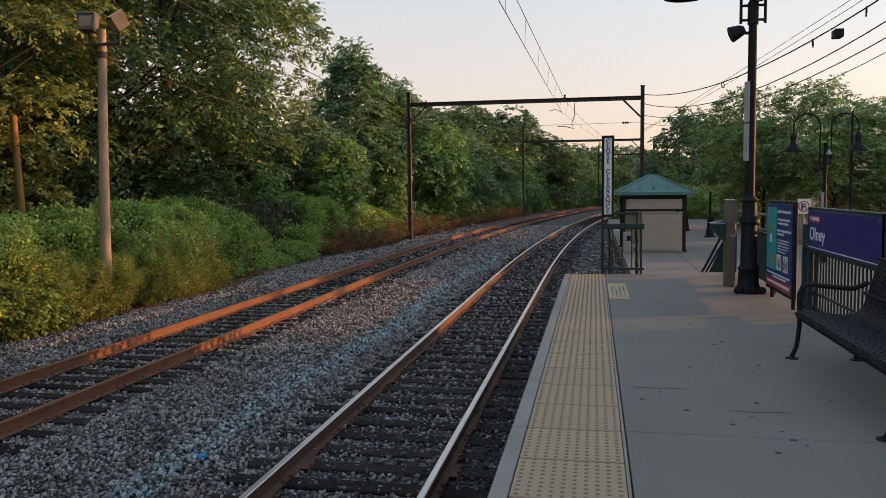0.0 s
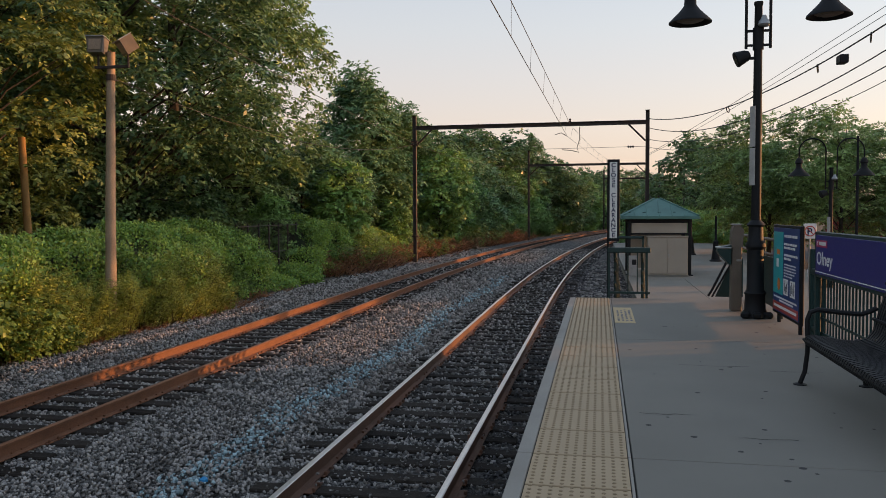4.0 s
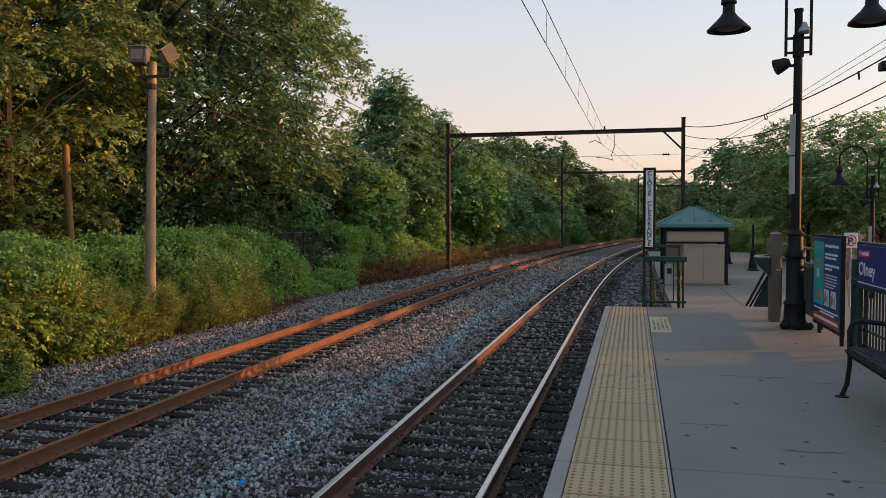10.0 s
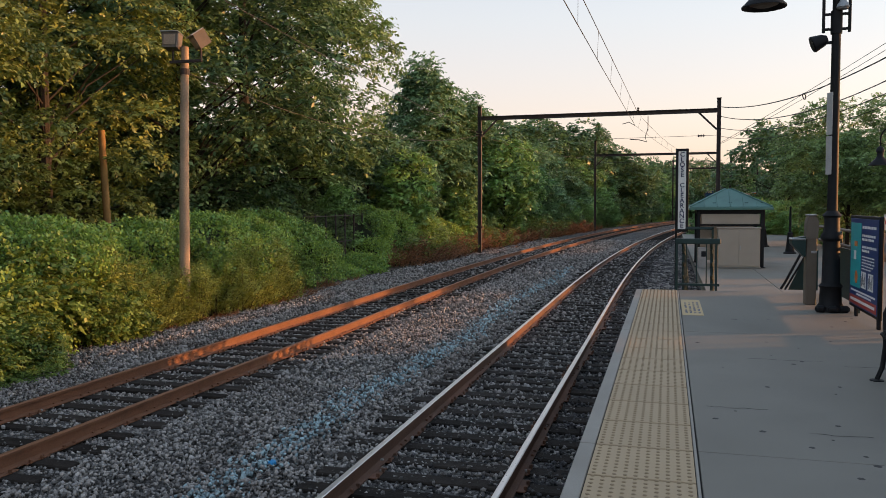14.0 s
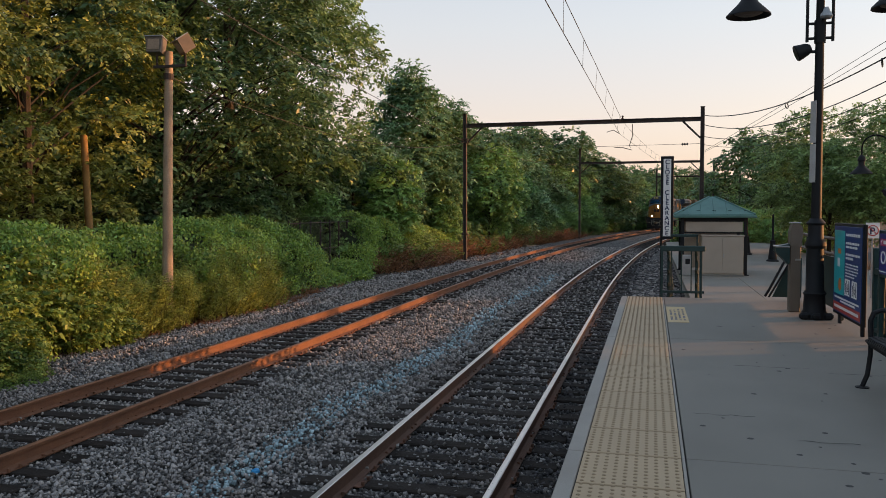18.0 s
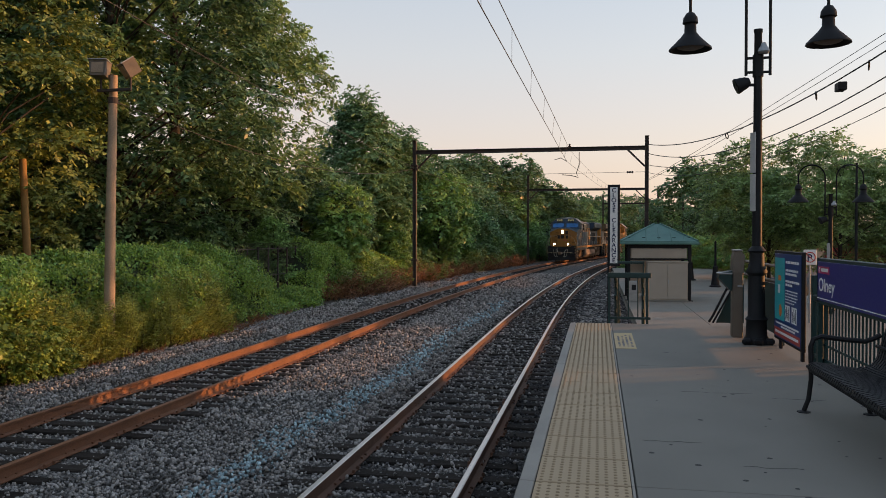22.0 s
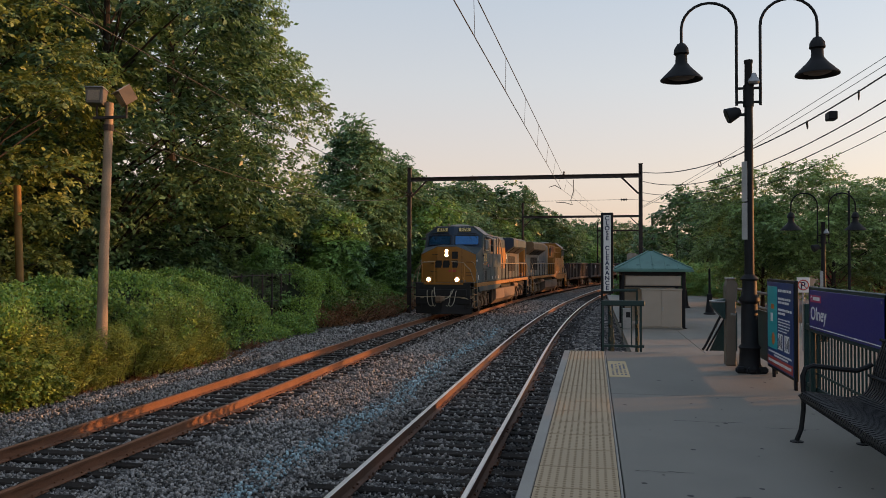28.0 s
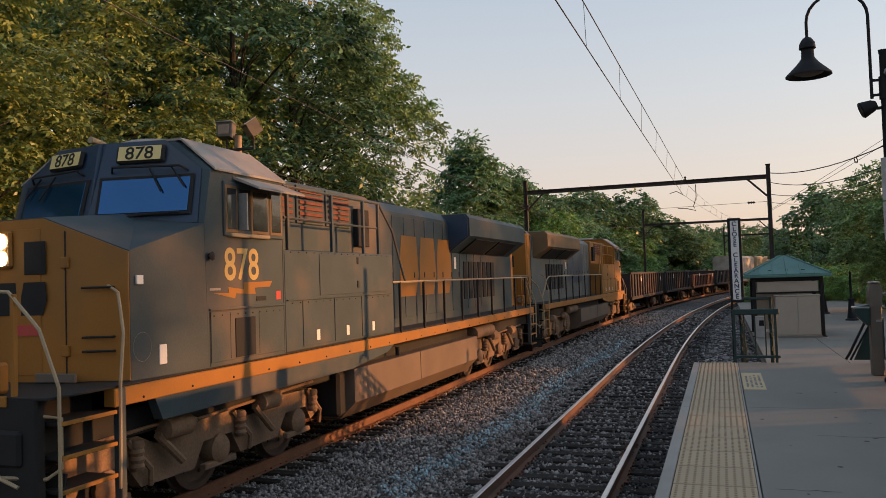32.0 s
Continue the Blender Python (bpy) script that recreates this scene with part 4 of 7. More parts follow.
# ---- station things ----
MAT["letter_blue"] = mat("dark_blue_lettering", (0.015, 0.025, 0.075), 0.5, vary=0.1, bump=0)
MAT["letter_white"] = mat("white_lettering", (0.75, 0.75, 0.76), 0.5, vary=0.04, bump=0)
MAT["beige"] = mat("beige_panel_paint", (0.36, 0.31, 0.25), 0.65, vary=0.08, scale=1.5, bump=0.05, dirt=(0.3, 0.26, 0.21), dirt_scale=1.2, dirt_amount=0.4)
MAT["copper_green"] = mat("green_metal_roofing", (0.085, 0.19, 0.165), 0.45, 0.2, vary=0.15, scale=2, bump=0.05, dirt=(0.05, 0.11, 0.1), dirt_scale=1.4, dirt_amount=0.5)
MAT["taupe"] = mat("weathered_taupe_metal", (0.15, 0.125, 0.10), 0.6, 0.2, vary=0.2, scale=3, bump=0.1)
MAT["board_blue"] = mat("blue_notice_print", (0.018, 0.052, 0.19), 0.4, vary=0.08, scale=2, bump=0.02)
MAT["teal"] = mat("teal_print", (0.03, 0.42, 0.46), 0.4, vary=0.08, bump=0)
MAT["red_print"] = mat("red_print", (0.45, 0.06, 0.05), 0.45, vary=0.1, bump=0)
MAT["magenta_print"] = mat("magenta_print", (0.40, 0.03, 0.12), 0.45, vary=0.1, bump=0)
MAT["orange_print"] = mat("orange_print", (0.65, 0.20, 0.05), 0.45, vary=0.1, bump=0)
MAT["red_wall"] = mat("red_painted_wall", (0.30, 0.06, 0.05), 0.8, vary=0.2, scale=1, bump=0.2)
MAT["notice"] = mat("weathered_notice_paint", (0.42, 0.42, 0.41), 0.75, vary=0.2, scale=6, bump=0.02, spec=0.15)
MAT["siding"] = mat("house_siding", (0.40, 0.37, 0.33), 0.8, vary=0.12, scale=2)
MAT["cobalt"] = mat("blue_spray", (0.03, 0.24, 0.5), 0.6, bump=0)
_g = bpy.data.materials.new("window_glass")
_g.use_nodes = True
_gb = _g.node_tree.nodes["Principled BSDF"]
_gb.inputs["Base Color"].default_value = (0.03, 0.035, 0.04, 1)
_gb.inputs["Roughness"].default_value = 0.06
_gb.inputs["Specular IOR Level"].default_value = 0.8
MAT["glass"] = _g


def words(text, size, material, parent, at, name="lettering", depth=0.002, align="LEFT", spacing=1.0, xs=1.0, label=""):
    """Lettering as a thin mesh, in its own x-y plane."""
    cu = bpy.data.curves.new(name, "FONT")
    cu.body, cu.size, cu.extrude, cu.align_x, cu.space_line = text, size, depth, align, spacing
    cu.offset = size * (0.012 if len(text) > 1 else 0.022)
    tmp = bpy.data.objects.new("tmp", cu)
    scene.collection.objects.link(tmp)
    me = bpy.data.meshes.new_from_object(tmp.evaluated_get(bpy.context.evaluated_depsgraph_get()))
    bpy.data.objects.remove(tmp)
    bpy.data.curves.remove(cu)
    me.materials.clear()
    me.materials.append(material)
    ob = part(name, me, material, parent, label, at)
    ob.scale = (xs, 1, 1)
    return ob


def close_clearance():
    t = thing("clearance_sign", "tall narrow white sign with dark upright lettering on a post", "sign", (0.49, 15.0, 0))
    part("post", M().box((-0.115, 0.0, -0.85), (-0.075, 0.05, 1.05), 0.005), MAT["black_iron"], t)
    part("frame", M().box((-0.115, -0.035, 1.05), (0.115, 0.03, 2.58), 0.006), MAT["black_iron"], t)
    p = part("panel", M().box((-0.068, -0.041, 1.10), (0.068, -0.036, 2.53), 0.002), MAT["white_sign"], t)
    chars = "CLOSE CLEARANCE"
    for i, c in enumerate(chars):
        if c != " ":
            words(c, 0.115, MAT["letter_blue"], p, pose(0, -0.043, 2.435 - i * 0.094, 90, 0, 0), "letter", 0.001, "CENTER")


close_clearance()


def end_railing():
    t = thing("railing", "dark green steel guard railing at the platform end", "railing", (0, 14.86, 0))
    g = MAT["green_iron"]
    for x in (0.41, 1.10):
        part("post", M().box((x - 0.022, -0.022, -0.3), (x + 0.022, 0.022, 0.9), 0.004), g, t)
    part("top_rail", M().box((0.38, -0.035, 0.83), (1.17, 0.035, 0.93), 0.012), g, t)
    part("bottom_rail", M().box((0.40, -0.02, 0.06), (1.16, 0.02, 0.105), 0.005), g, t)
    part("upper_bar", M().box((0.40, 0.1, 1.09), (1.06, 0.15, 1.14), 0.008), g, t)
    part("upper_post", M().box((1.02, 0.1, 0.9), (1.06, 0.14, 1.14), 0.004), g, t)
    for x in (0.58, 0.76, 0.93):
        part("baluster", M().box((x - 0.011, -0.011, 0.1), (x + 0.011, 0.011, 0.84), 0.002), g, t)
    s = thing("stair_railing", "pair of sloping dark handrails beside the steps down", "railing", (0, 14.9, 0))
    for x, tilt in ((0.52, 0.0), (1.02, 0.0)):
        part("handrail", M().tube([(x, 0, 0.86), (x, 0.1, 0.84), (x + 0.12, 1.7, -0.02), (x + 0.12, 1.9, -0.02)], 0.03, 8), g, s)
        for drop in (0.12, 0.36, 0.6):
            part("lower_rail", M().tube([(x, 0.05, 0.86 - drop), (x + 0.12, 1.7, -drop)], 0.022, 6), g, s)
        part("end_post", M().box((x + 0.09, 1.85, -0.85), (x + 0.14, 1.92, 0.0), 0.005), g, s)
        for k in range(1, 7):
            f = k / 7
            part("baluster", M().box((x + 0.12 * f - 0.026, 1.7 * f - 0.026, -0.8 * f - 0.02), (x + 0.12 * f + 0.026, 1.7 * f + 0.026, 0.84 - 0.86 * f), 0.003), g, s)
    st = thing("steps", "concrete steps down from the platform end", "steps", kind="structure")
    for k in range(4):
        part("tread", M().box((0.45, 14.70 + k * 0.3, -0.84), (1.13, 15.0 + k * 0.3, -0.165 - k * 0.165), 0.01), MAT["edge"], st)
    r = thing("ramp_railing", "black sloping handrail beside dark green guard panel at the ramp", "railing", (0, 15.05, 0))
    part("handrail", M().tube([(2.22, 0, 0.02), (2.28, 0, 0.12), (2.60, 0, 0.78), (2.72, 0, 0.8)], 0.022, 8), MAT["black_iron"], r)
    part("handrail", M().tube([(2.30, 0.08, 0.0), (2.62, 0.08, 0.6)], 0.018, 8), MAT["black_iron"], r)
    part("guard_panel", M().prism([(2.36, 0.0), (2.85, 0.0), (2.85, 0.72), (2.68, 0.72)], 0.1, 0.13, "y"), MAT["green_iron"], r)


end_railing()


MAT["plate_buff"] = mat("buff_warning_plate", (0.46, 0.34, 0.17), 0.6, vary=0.12, scale=5, bump=0.03)


def gap_plate():
    t = thing("floor_plate", "buff warning plate with dark writing set on the platform", "floor plate", (0.46, 11.3, 0))
    part("plate", M().box((0, 0, 0.0), (0.29, 1.85, 0.004), 0.001), MAT["plate_buff"], t)
    rng = random.Random(3)
    for r in range(4):
        x, y = 0.045 + r * 0.06, 0.22
        while y < 1.55:
            w = rng.uniform(0.05, 0.11)
            part("writing", M().box((x, y, 0.004), (x + 0.03, y + w, 0.0055)), MAT["letter_blue"], t)
            y += w + (0.05 if rng.random() < 0.75 else 0.14)


gap_plate()


def shelter():
    t = thing("shelter", "small platform shelter with a green hipped metal roof", "shelter", (2.43, 31.6, -0.8))
    for x in (-1.1, 1.1):
        for y in (-1.2, 1.2):
            p = part("post", M().box((x - 0.06, y - 0.06, 0), (x + 0.06, y + 0.06, 2.13), 0.008), MAT["black_iron"], t)
            part("base_plate", M().box((x - 0.12, y - 0.12, 0), (x + 0.12, y + 0.12, 0.03), 0.004), MAT["black_iron"], p)
    part("header", M().box((-1.16, -1.24, 1.97), (1.16, -1.14, 2.13), 0.01), MAT["black_iron"], t)
    part("header", M().box((-1.16, 1.14, 1.97), (1.16, 1.24, 2.13), 0.01), MAT["black_iron"], t)
    for x in (-1.16, 1.08):
        part("side_header", M().box((x, -1.14, 1.97), (x + 0.08, 1.14, 2.13), 0.01), MAT["black_iron"], t)
    part("sign_panel", M().box((-1.0, -1.27, 1.60), (1.0, -1.22, 1.96), 0.006), MAT["beige"], t)
    part("frame_bar", M().box((-1.06, -1.25, 1.53), (1.06, -1.2, 1.59), 0.006), MAT["black_iron"], t)
    part("wall_panel", M().box((-1.02, 1.17, 0.1), (1.02, 1.2, 1.97), 0.004), MAT["beige"], t)
    e, a, h = 1.4, 0.1, 2.90
    rf = M()
    lo, hi = 2.13, 2.23
    v = [(-e, -e, lo), (e, -e, lo), (e, e, lo), (-e, e, lo), (-e, -e, hi), (e, -e, hi), (e, e, hi), (-e, e, hi), (-a, -a, h), (a, -a, h), (a, a, h), (-a, a, h)]
    rf.add(v, [(3, 2, 1, 0), (0, 1, 5, 4), (1, 2, 6, 5), (2, 3, 7, 6), (3, 0, 4, 7), (4, 5, 9, 8), (5, 6, 10, 9), (6, 7, 11, 10), (7, 4, 8, 11), (8, 9, 10, 11)])
    roof = part("roof", rf, MAT["copper_green"], t)
    for k in range(4):
        R = Matrix.Rotation(math.pi / 2 * k, 4, "Z")
        part("hip_cap", M().tube([R @ Vector((-e, -e, hi + 0.01)), R @ Vector((-a, -a, h + 0.01))], 0.03, 6), MAT["copper_green"], roof)
        for u in (-0.9, -0.45, 0.0, 0.45, 0.9):
            f = 1 - abs(u) / e
            part("seam", M().tube([R @ Vector((u, -e, hi + 0.012)), R @ Vector((u, -e + (e - a) * f, hi + (h - hi) * f + 0.006))], 0.014, 5), MAT["copper_green"], roof)
        part("gutter", M().box((-e - 0.03, -e - 0.06, lo - 0.02), (e + 0.03, -e, lo + 0.07), 0.012, R), MAT["copper_green"], roof)
        for u in (-1.1, -0.55, 0, 0.55, 1.1):
            part("snow_guard", M().box((u - 0.06, -e + 0.25, hi + 0.09), (u + 0.06, -e + 0.28, hi + 0.15), 0.004, R), MAT["green_iron"], roof)
    c = thing("cabinet", "beige two-door utility cabinet on a low platform", "cabinet", (2.70, 29.92, -0.8))
    part("plinth", M().box((-0.76, -0.02, 0), (0.76, 0.55, 0.06), 0.008), MAT["concrete"], c)
    part("body", M().box((-0.72, 0.02, 0.06), (0.72, 0.5, 1.44), 0.01), MAT["beige"], c)
    part("top", M().box((-0.75, -0.01, 1.44), (0.75, 0.53, 1.49), 0.012), MAT["beige"], c)
    for x0, x1 in ((-0.70, -0.004), (0.004, 0.70)):
        d = part("door", M().box((x0, 0.0, 0.1), (x1, 0.019, 1.41), 0.004), MAT["beige"], c)
    part("handle", M().box((0.03, -0.025, 0.68), (0.06, 0.0, 0.82), 0.005), MAT["grey_metal"], c, "small metal handle")
    b = thing("control_box", "small pale grey box beside the shelter post", "box", (1.42, 29.9, -0.8))
    part("body", M().box((-0.12, 0, 0.0), (0.2, 0.35, 0.75), 0.015), MAT["grey_metal"], b)
    part("panel", M().box((0.0, -0.012, 0.42), (0.16, 0.0, 0.62), 0.004), MAT["black_iron"], b)


shelter()


def lamp_post(x, y, z, shoes=True):
    t = thing("street_lamp", "black iron lamp post with two hanging bell lamps", "street lamp", (x, y, z), "lamp posts of the station")
    k = MAT["black_iron"]
    part("base", M().lathe([(0.20, 0), (0.20, 0.06), (0.155, 0.12), (0.145, 0.34), (0.165, 0.37), (0.125, 0.42), (0.115, 1.02), (0.15, 1.06), (0.15, 1.1), (0.11, 1.16),
                            (0.105, 1.36), (0.135, 1.39), (0.075, 1.46)], 12), k, t, smooth=True)
    part("pole", M().lathe([(0.072, 1.4), (0.06, 4.0), (0.055, 4.62), (0.065, 4.64), (0.065, 4.68)], 12), k, t, smooth=True)
    part("sleeve", M().lathe([(0.078, 3.98), (0.078, 4.3)], 12), k, t, smooth=True)
    for s in (-1, 1):
        arm = [(s * 0.17, 0, 4.0), (s * 0.17, 0, 5.2)]
        for i in range(1, 13):
            a = math.pi * i / 12
            arm.append((s * (0.17 + 0.40 * (1 - math.cos(a))), 0, 5.2 + 0.38 * math.sin(a)))
        arm.append((s * 0.97, 0, 4.98))
        ap = part("arm", M().tube(arm, 0.022, 8), k, t, smooth=True)
        for zz in (4.03, 4.24):
            part("arm_bracket", M().box((s * 0.05, -0.016, zz), (s * 0.18, 0.016, zz + 0.035), 0.004), k, ap)
        lp = part("lamp_shade", M().lathe([(0.02, 4.99), (0.06, 4.97), (0.105, 4.9), (0.115, 4.82), (0.085, 4.80), (0.09, 4.68), (0.15, 4.6), (0.31, 4.44), (0.315, 4.42), (0.29, 4.42), (0.12, 4.56)],
                                       20, (s * 0.97, 0, 0)), k, t, smooth=True)
        part("lens", M().lathe([(0.02, 4.42), (0.12, 4.43), (0.2, 4.46), (0.2, 4.47)], 14, (s * 0.97, 0, 0)), MAT["taupe"], lp, "unlit lamp glass")
    return t


L1 = lamp_post(2.53, 12.22, 0)
_s = part("siren_speaker", M().lathe([(0.05, 0), (0.085, 0.05), (0.12, 0.2), (0.11, 0.215)], 14), MAT["black_iron"], L1, "small round loudspeaker on a bracket", at=(-0.12, 0, 3.92, 0, -112, 0), smooth=True)
part("speaker_bracket", M().box((-0.14, -0.02, 3.84), (-0.05, 0.02, 3.88), 0.004), MAT["black_iron"], L1)
part("camera_dome", M().lathe([(0.07, 0), (0.085, 0.03), (0.07, 0.08), (0.05, 0.1), (0.03, 0.16)], 14, (0.06, -0.1, 4.3)), MAT["grey_metal"], L1, "pale grey security camera", smooth=True)
part("parking_notice", M().box((-0.06, -0.085, 2.55), (0.06, -0.074, 3.15), 0.003), MAT["notice"], L1, "grey-white notice fixed to the pole", at=(0, 0, 0, 0, 0, -62))
part("parking_notice", M().box((-0.06, -0.085, 1.98), (0.06, -0.074, 2.53), 0.003), MAT["notice"], L1, "grey-white notice fixed to the pole", at=(0, 0, 0, 0, 0, -62))
for _x, _y in ((-0.16, -0.16), (0.16, -0.14), (0.0, -0.2)):
    part("sandbag", M().box((_x - 0.07, _y - 0.05, 0), (_x + 0.07, _y + 0.05, 0.1), 0.03), MAT["black_iron"], L1, "dark sandbag at the base")
copy_thing(L1, pose(7.28, 26.2, -1.75, 0, 0, 6))
for _p in ((5.68, 39.3), (5.19, 45.2)):
    _t = thing("post", "plain black iron post with a flared base", "post", (_p[0], _p[1], -0.8), "black posts on the low platform")
    part("base", M().lathe([(0.28, 0), (0.28, 0.05), (0.2, 0.1), (0.15, 0.5), (0.11, 0.9), (0.13, 0.95), (0.08, 1.0)], 12), MAT["black_iron"], _t, smooth=True)
    part("pole", M().lathe([(0.06, 0.95), (0.045, 2.1), (0.06, 2.13), (0.02, 2.2)], 10), MAT["black_iron"], _t, smooth=True)


def kiosk():
    t = thing("kiosk", "taupe metal post with sloping dark ticket tray and hood", "kiosk", (2.37, 12.93, 0))
    part("column", M().box((-0.07, 0.0, 0), (0.09, 0.2, 1.12), 0.012), MAT["taupe"], t)
    part("hood", M().prism([(-0.075, 1.02), (0.095, 1.02), (0.11, 1.30), (0.06, 1.37), (-0.04, 1.37), (-0.07, 1.26)], -0.015, 0.215, "y"), MAT["taupe"], t)
    part("tray", M().prism([(-0.28, 1.02), (-0.08, 1.06), (-0.08, 0.76), (-0.10, 0.74), (-0.28, 0.94)], -0.04, 0.24, "y"), MAT["green_iron"], t)
    part("tray_lip", M().box((-0.29, -0.05, 1.0), (-0.08, 0.25, 1.03), 0.01), MAT["grey_metal"], t)
    part("cap", M().box((-0.06, -0.04, 1.375), (0.08, 0.24, 1.395), 0.01), MAT["grey_metal"], t)
    part("latch", M().box((0.0, -0.03, 0.8), (0.08, -0.02, 0.83), 0.003), MAT["grey_metal"], t)


kiosk()


def fence():
    g = MAT["green_iron"]
    t = thing("platform_fence", "dark green picket fence along the platform's back edge", "fence", (2.86, 0, 0))
    for y in (-3.6, -1.2, 1.2, 3.4, 5.2, 7.25, 9.85, 10.3, 12.1, 13.4, 14.6):
        part("post", M().box((-0.035, y - 0.035, 0), (0.035, y + 0.035, 1.12), 0.006), g, t)
    part("top_rail", M().box((-0.03, -3.6, 0.80), (0.03, 10.3, 0.88), 0.01), g, t)
    part("bottom_rail", M().box((-0.02, -3.6, 0.10), (0.02, 10.3, 0.15), 0.006), g, t)
    part("mid_rail", M().box((-0.018, -3.6, 0.30), (-0.012, 10.3, 0.33), 0.002), g, t)
    pk = M().box((-0.009, -0.009, 0.12), (0.009, 0.009, 0.80), 0.003).mesh("picket", g)
    y = -3.5
    while y < 10.25:
        part("picket", pk, g, t, at=(0, y, 0))
        y += 0.115
    part("guard_panel", M().box((-0.012, 12.1, 0.12), (0.012, 14.6, 0.88), 0.003), g, t)
    for z in (0.93, 1.16):
        part("handrail", M().tube([(-0.05, 12.05, z), (-0.05, 14.9, z)], 0.024, 8), MAT["taupe"], t)
    s = thing("station_sign", "navy blue station name sign on a dark green frame", "sign", (2.80, 0, -0.05))
    part("frame", M().box((-0.03, 7.28, 0.86), (0.03, 9.84, 1.40), 0.008), g, s)
    p = part("panel", M().box((-0.038, 7.33, 0.90), (-0.031, 9.79, 1.36), 0.002), MAT["navy"], s)
    part("rule", M().box((-0.041, 7.33, 0.925), (-0.0385, 9.79, 0.935)), MAT["letter_white"], p)
    part("emblem", M().box((-0.041, 9.30, 1.22), (-0.0385, 9.75, 1.305), 0.001), MAT["magenta_print"], p, "magenta emblem with a pale shape")
    part("emblem_shape", M().prism([(9.68, 1.235), (9.71, 1.262), (9.66, 1.29), (9.69, 1.295), (9.73, 1.268)], -0.0425, -0.0411, "x"), MAT["letter_white"], p)
    part("emblem_bar", M().box((-0.0425, 9.35, 1.245), (-0.0411, 9.63, 1.285)), MAT["letter_white"], p)
    words("Olney", 0.21, MAT["letter_white"], p, pose(-0.040, 9.74, 1.02, 90, 0, -90), depth=0.001, xs=1.25)
    for y in (7.3, 9.82):
        part("post", M().box((-0.03, y - 0.04, 0), (0.03, y + 0.04, 1.40), 0.006), g, s)
    c = part("corner_bolts", M().box((-0.043, 7.36, 1.31), (-0.039, 7.39, 1.335)), MAT["grey_metal"], p)
    b = thing("notice_board", "free-standing blue notice board with teal and red print", "notice board", (2.775, 0, 0))
    part("frame", M().box((-0.025, 10.46, 0.12), (0.025, 12.08, 1.40), 0.008), MAT["black_iron"], b)
    q = part("poster", M().box((-0.031, 10.50, 0.16), (-0.0255, 12.04, 1.36), 0.002), MAT["board_blue"], b)
    part("teal_panel", M().box((-0.034, 11.40, 0.42), (-0.0312, 12.0, 1.30), 0.001), MAT["teal"], q)
    part("teal_disc", M().lathe([(0.09, -0.035), (0.09, -0.0341)], 20, (0, 11.64, 0.56), "x"), MAT["orange_print"], q)
    part("teal_stripe", M().box((-0.0355, 11.6, 0.98), (-0.0341, 11.78, 1.05)), MAT["orange_print"], q)
    part("teal_stripe", M().box((-0.0355, 11.66, 0.80), (-0.0341, 11.80, 0.92)), MAT["letter_white"], q)
    part("foot_band", M().box((-0.034, 10.52, 0.18), (-0.0312, 12.02, 0.30), 0.001), MAT["red_print"], q)
    rng = random.Random(9)
    for z, h, w in ((1.25, 0.035, 0.75), (1.14, 0.03, 0.78), (1.09, 0.03, 0.6), (0.99, 0.03, 0.75), (0.94, 0.03, 0.45), (0.86, 0.016, 0.75), (0.82, 0.016, 0.7), (0.78, 0.016, 0.75), (0.74, 0.016, 0.66), (0.70, 0.016, 0.5)):
        y = 11.34
        while y > 11.42 - w:
            d = rng.uniform(0.05, 0.13)
            part("writing", M().box((-0.0335, y - d, z - h / 2), (-0.0312, y, z + h / 2)), MAT["letter_white"], q)
            y -= d + 0.02
    for z, y1, w in ((0.37, 11.95, 1.35), (0.33, 11.6, 0.8)):
        part("writing", M().box((-0.0335, y1 - w, z - 0.012), (-0.0312, y1, z + 0.012)), MAT["letter_white"], q)
    part("writing", M().box((-0.0365, 10.6, 0.225), (-0.0343, 11.95, 0.262)), MAT["letter_white"], q)
    for y in (11.36, 10.98):
        part("pale_square", M().box((-0.0335, y - 0.27, 0.44), (-0.0312, y, 0.66)), MAT["letter_white"], q)
        for k in range(5):
            part("square_pattern", M().box((-0.0345, y - 0.24 + k * 0.045, 0.46 + 0.03 * (k % 2)), (-0.0337, y - 0.215 + k * 0.045, 0.64 - 0.04 * (k % 3))), MAT["letter_blue"], q)
    for y in (10.52, 11.76):
        part("leg", M().box((-0.02, y - 0.03, 0), (0.02, y + 0.03, 0.14), 0.004), MAT["black_iron"], b)


fence()


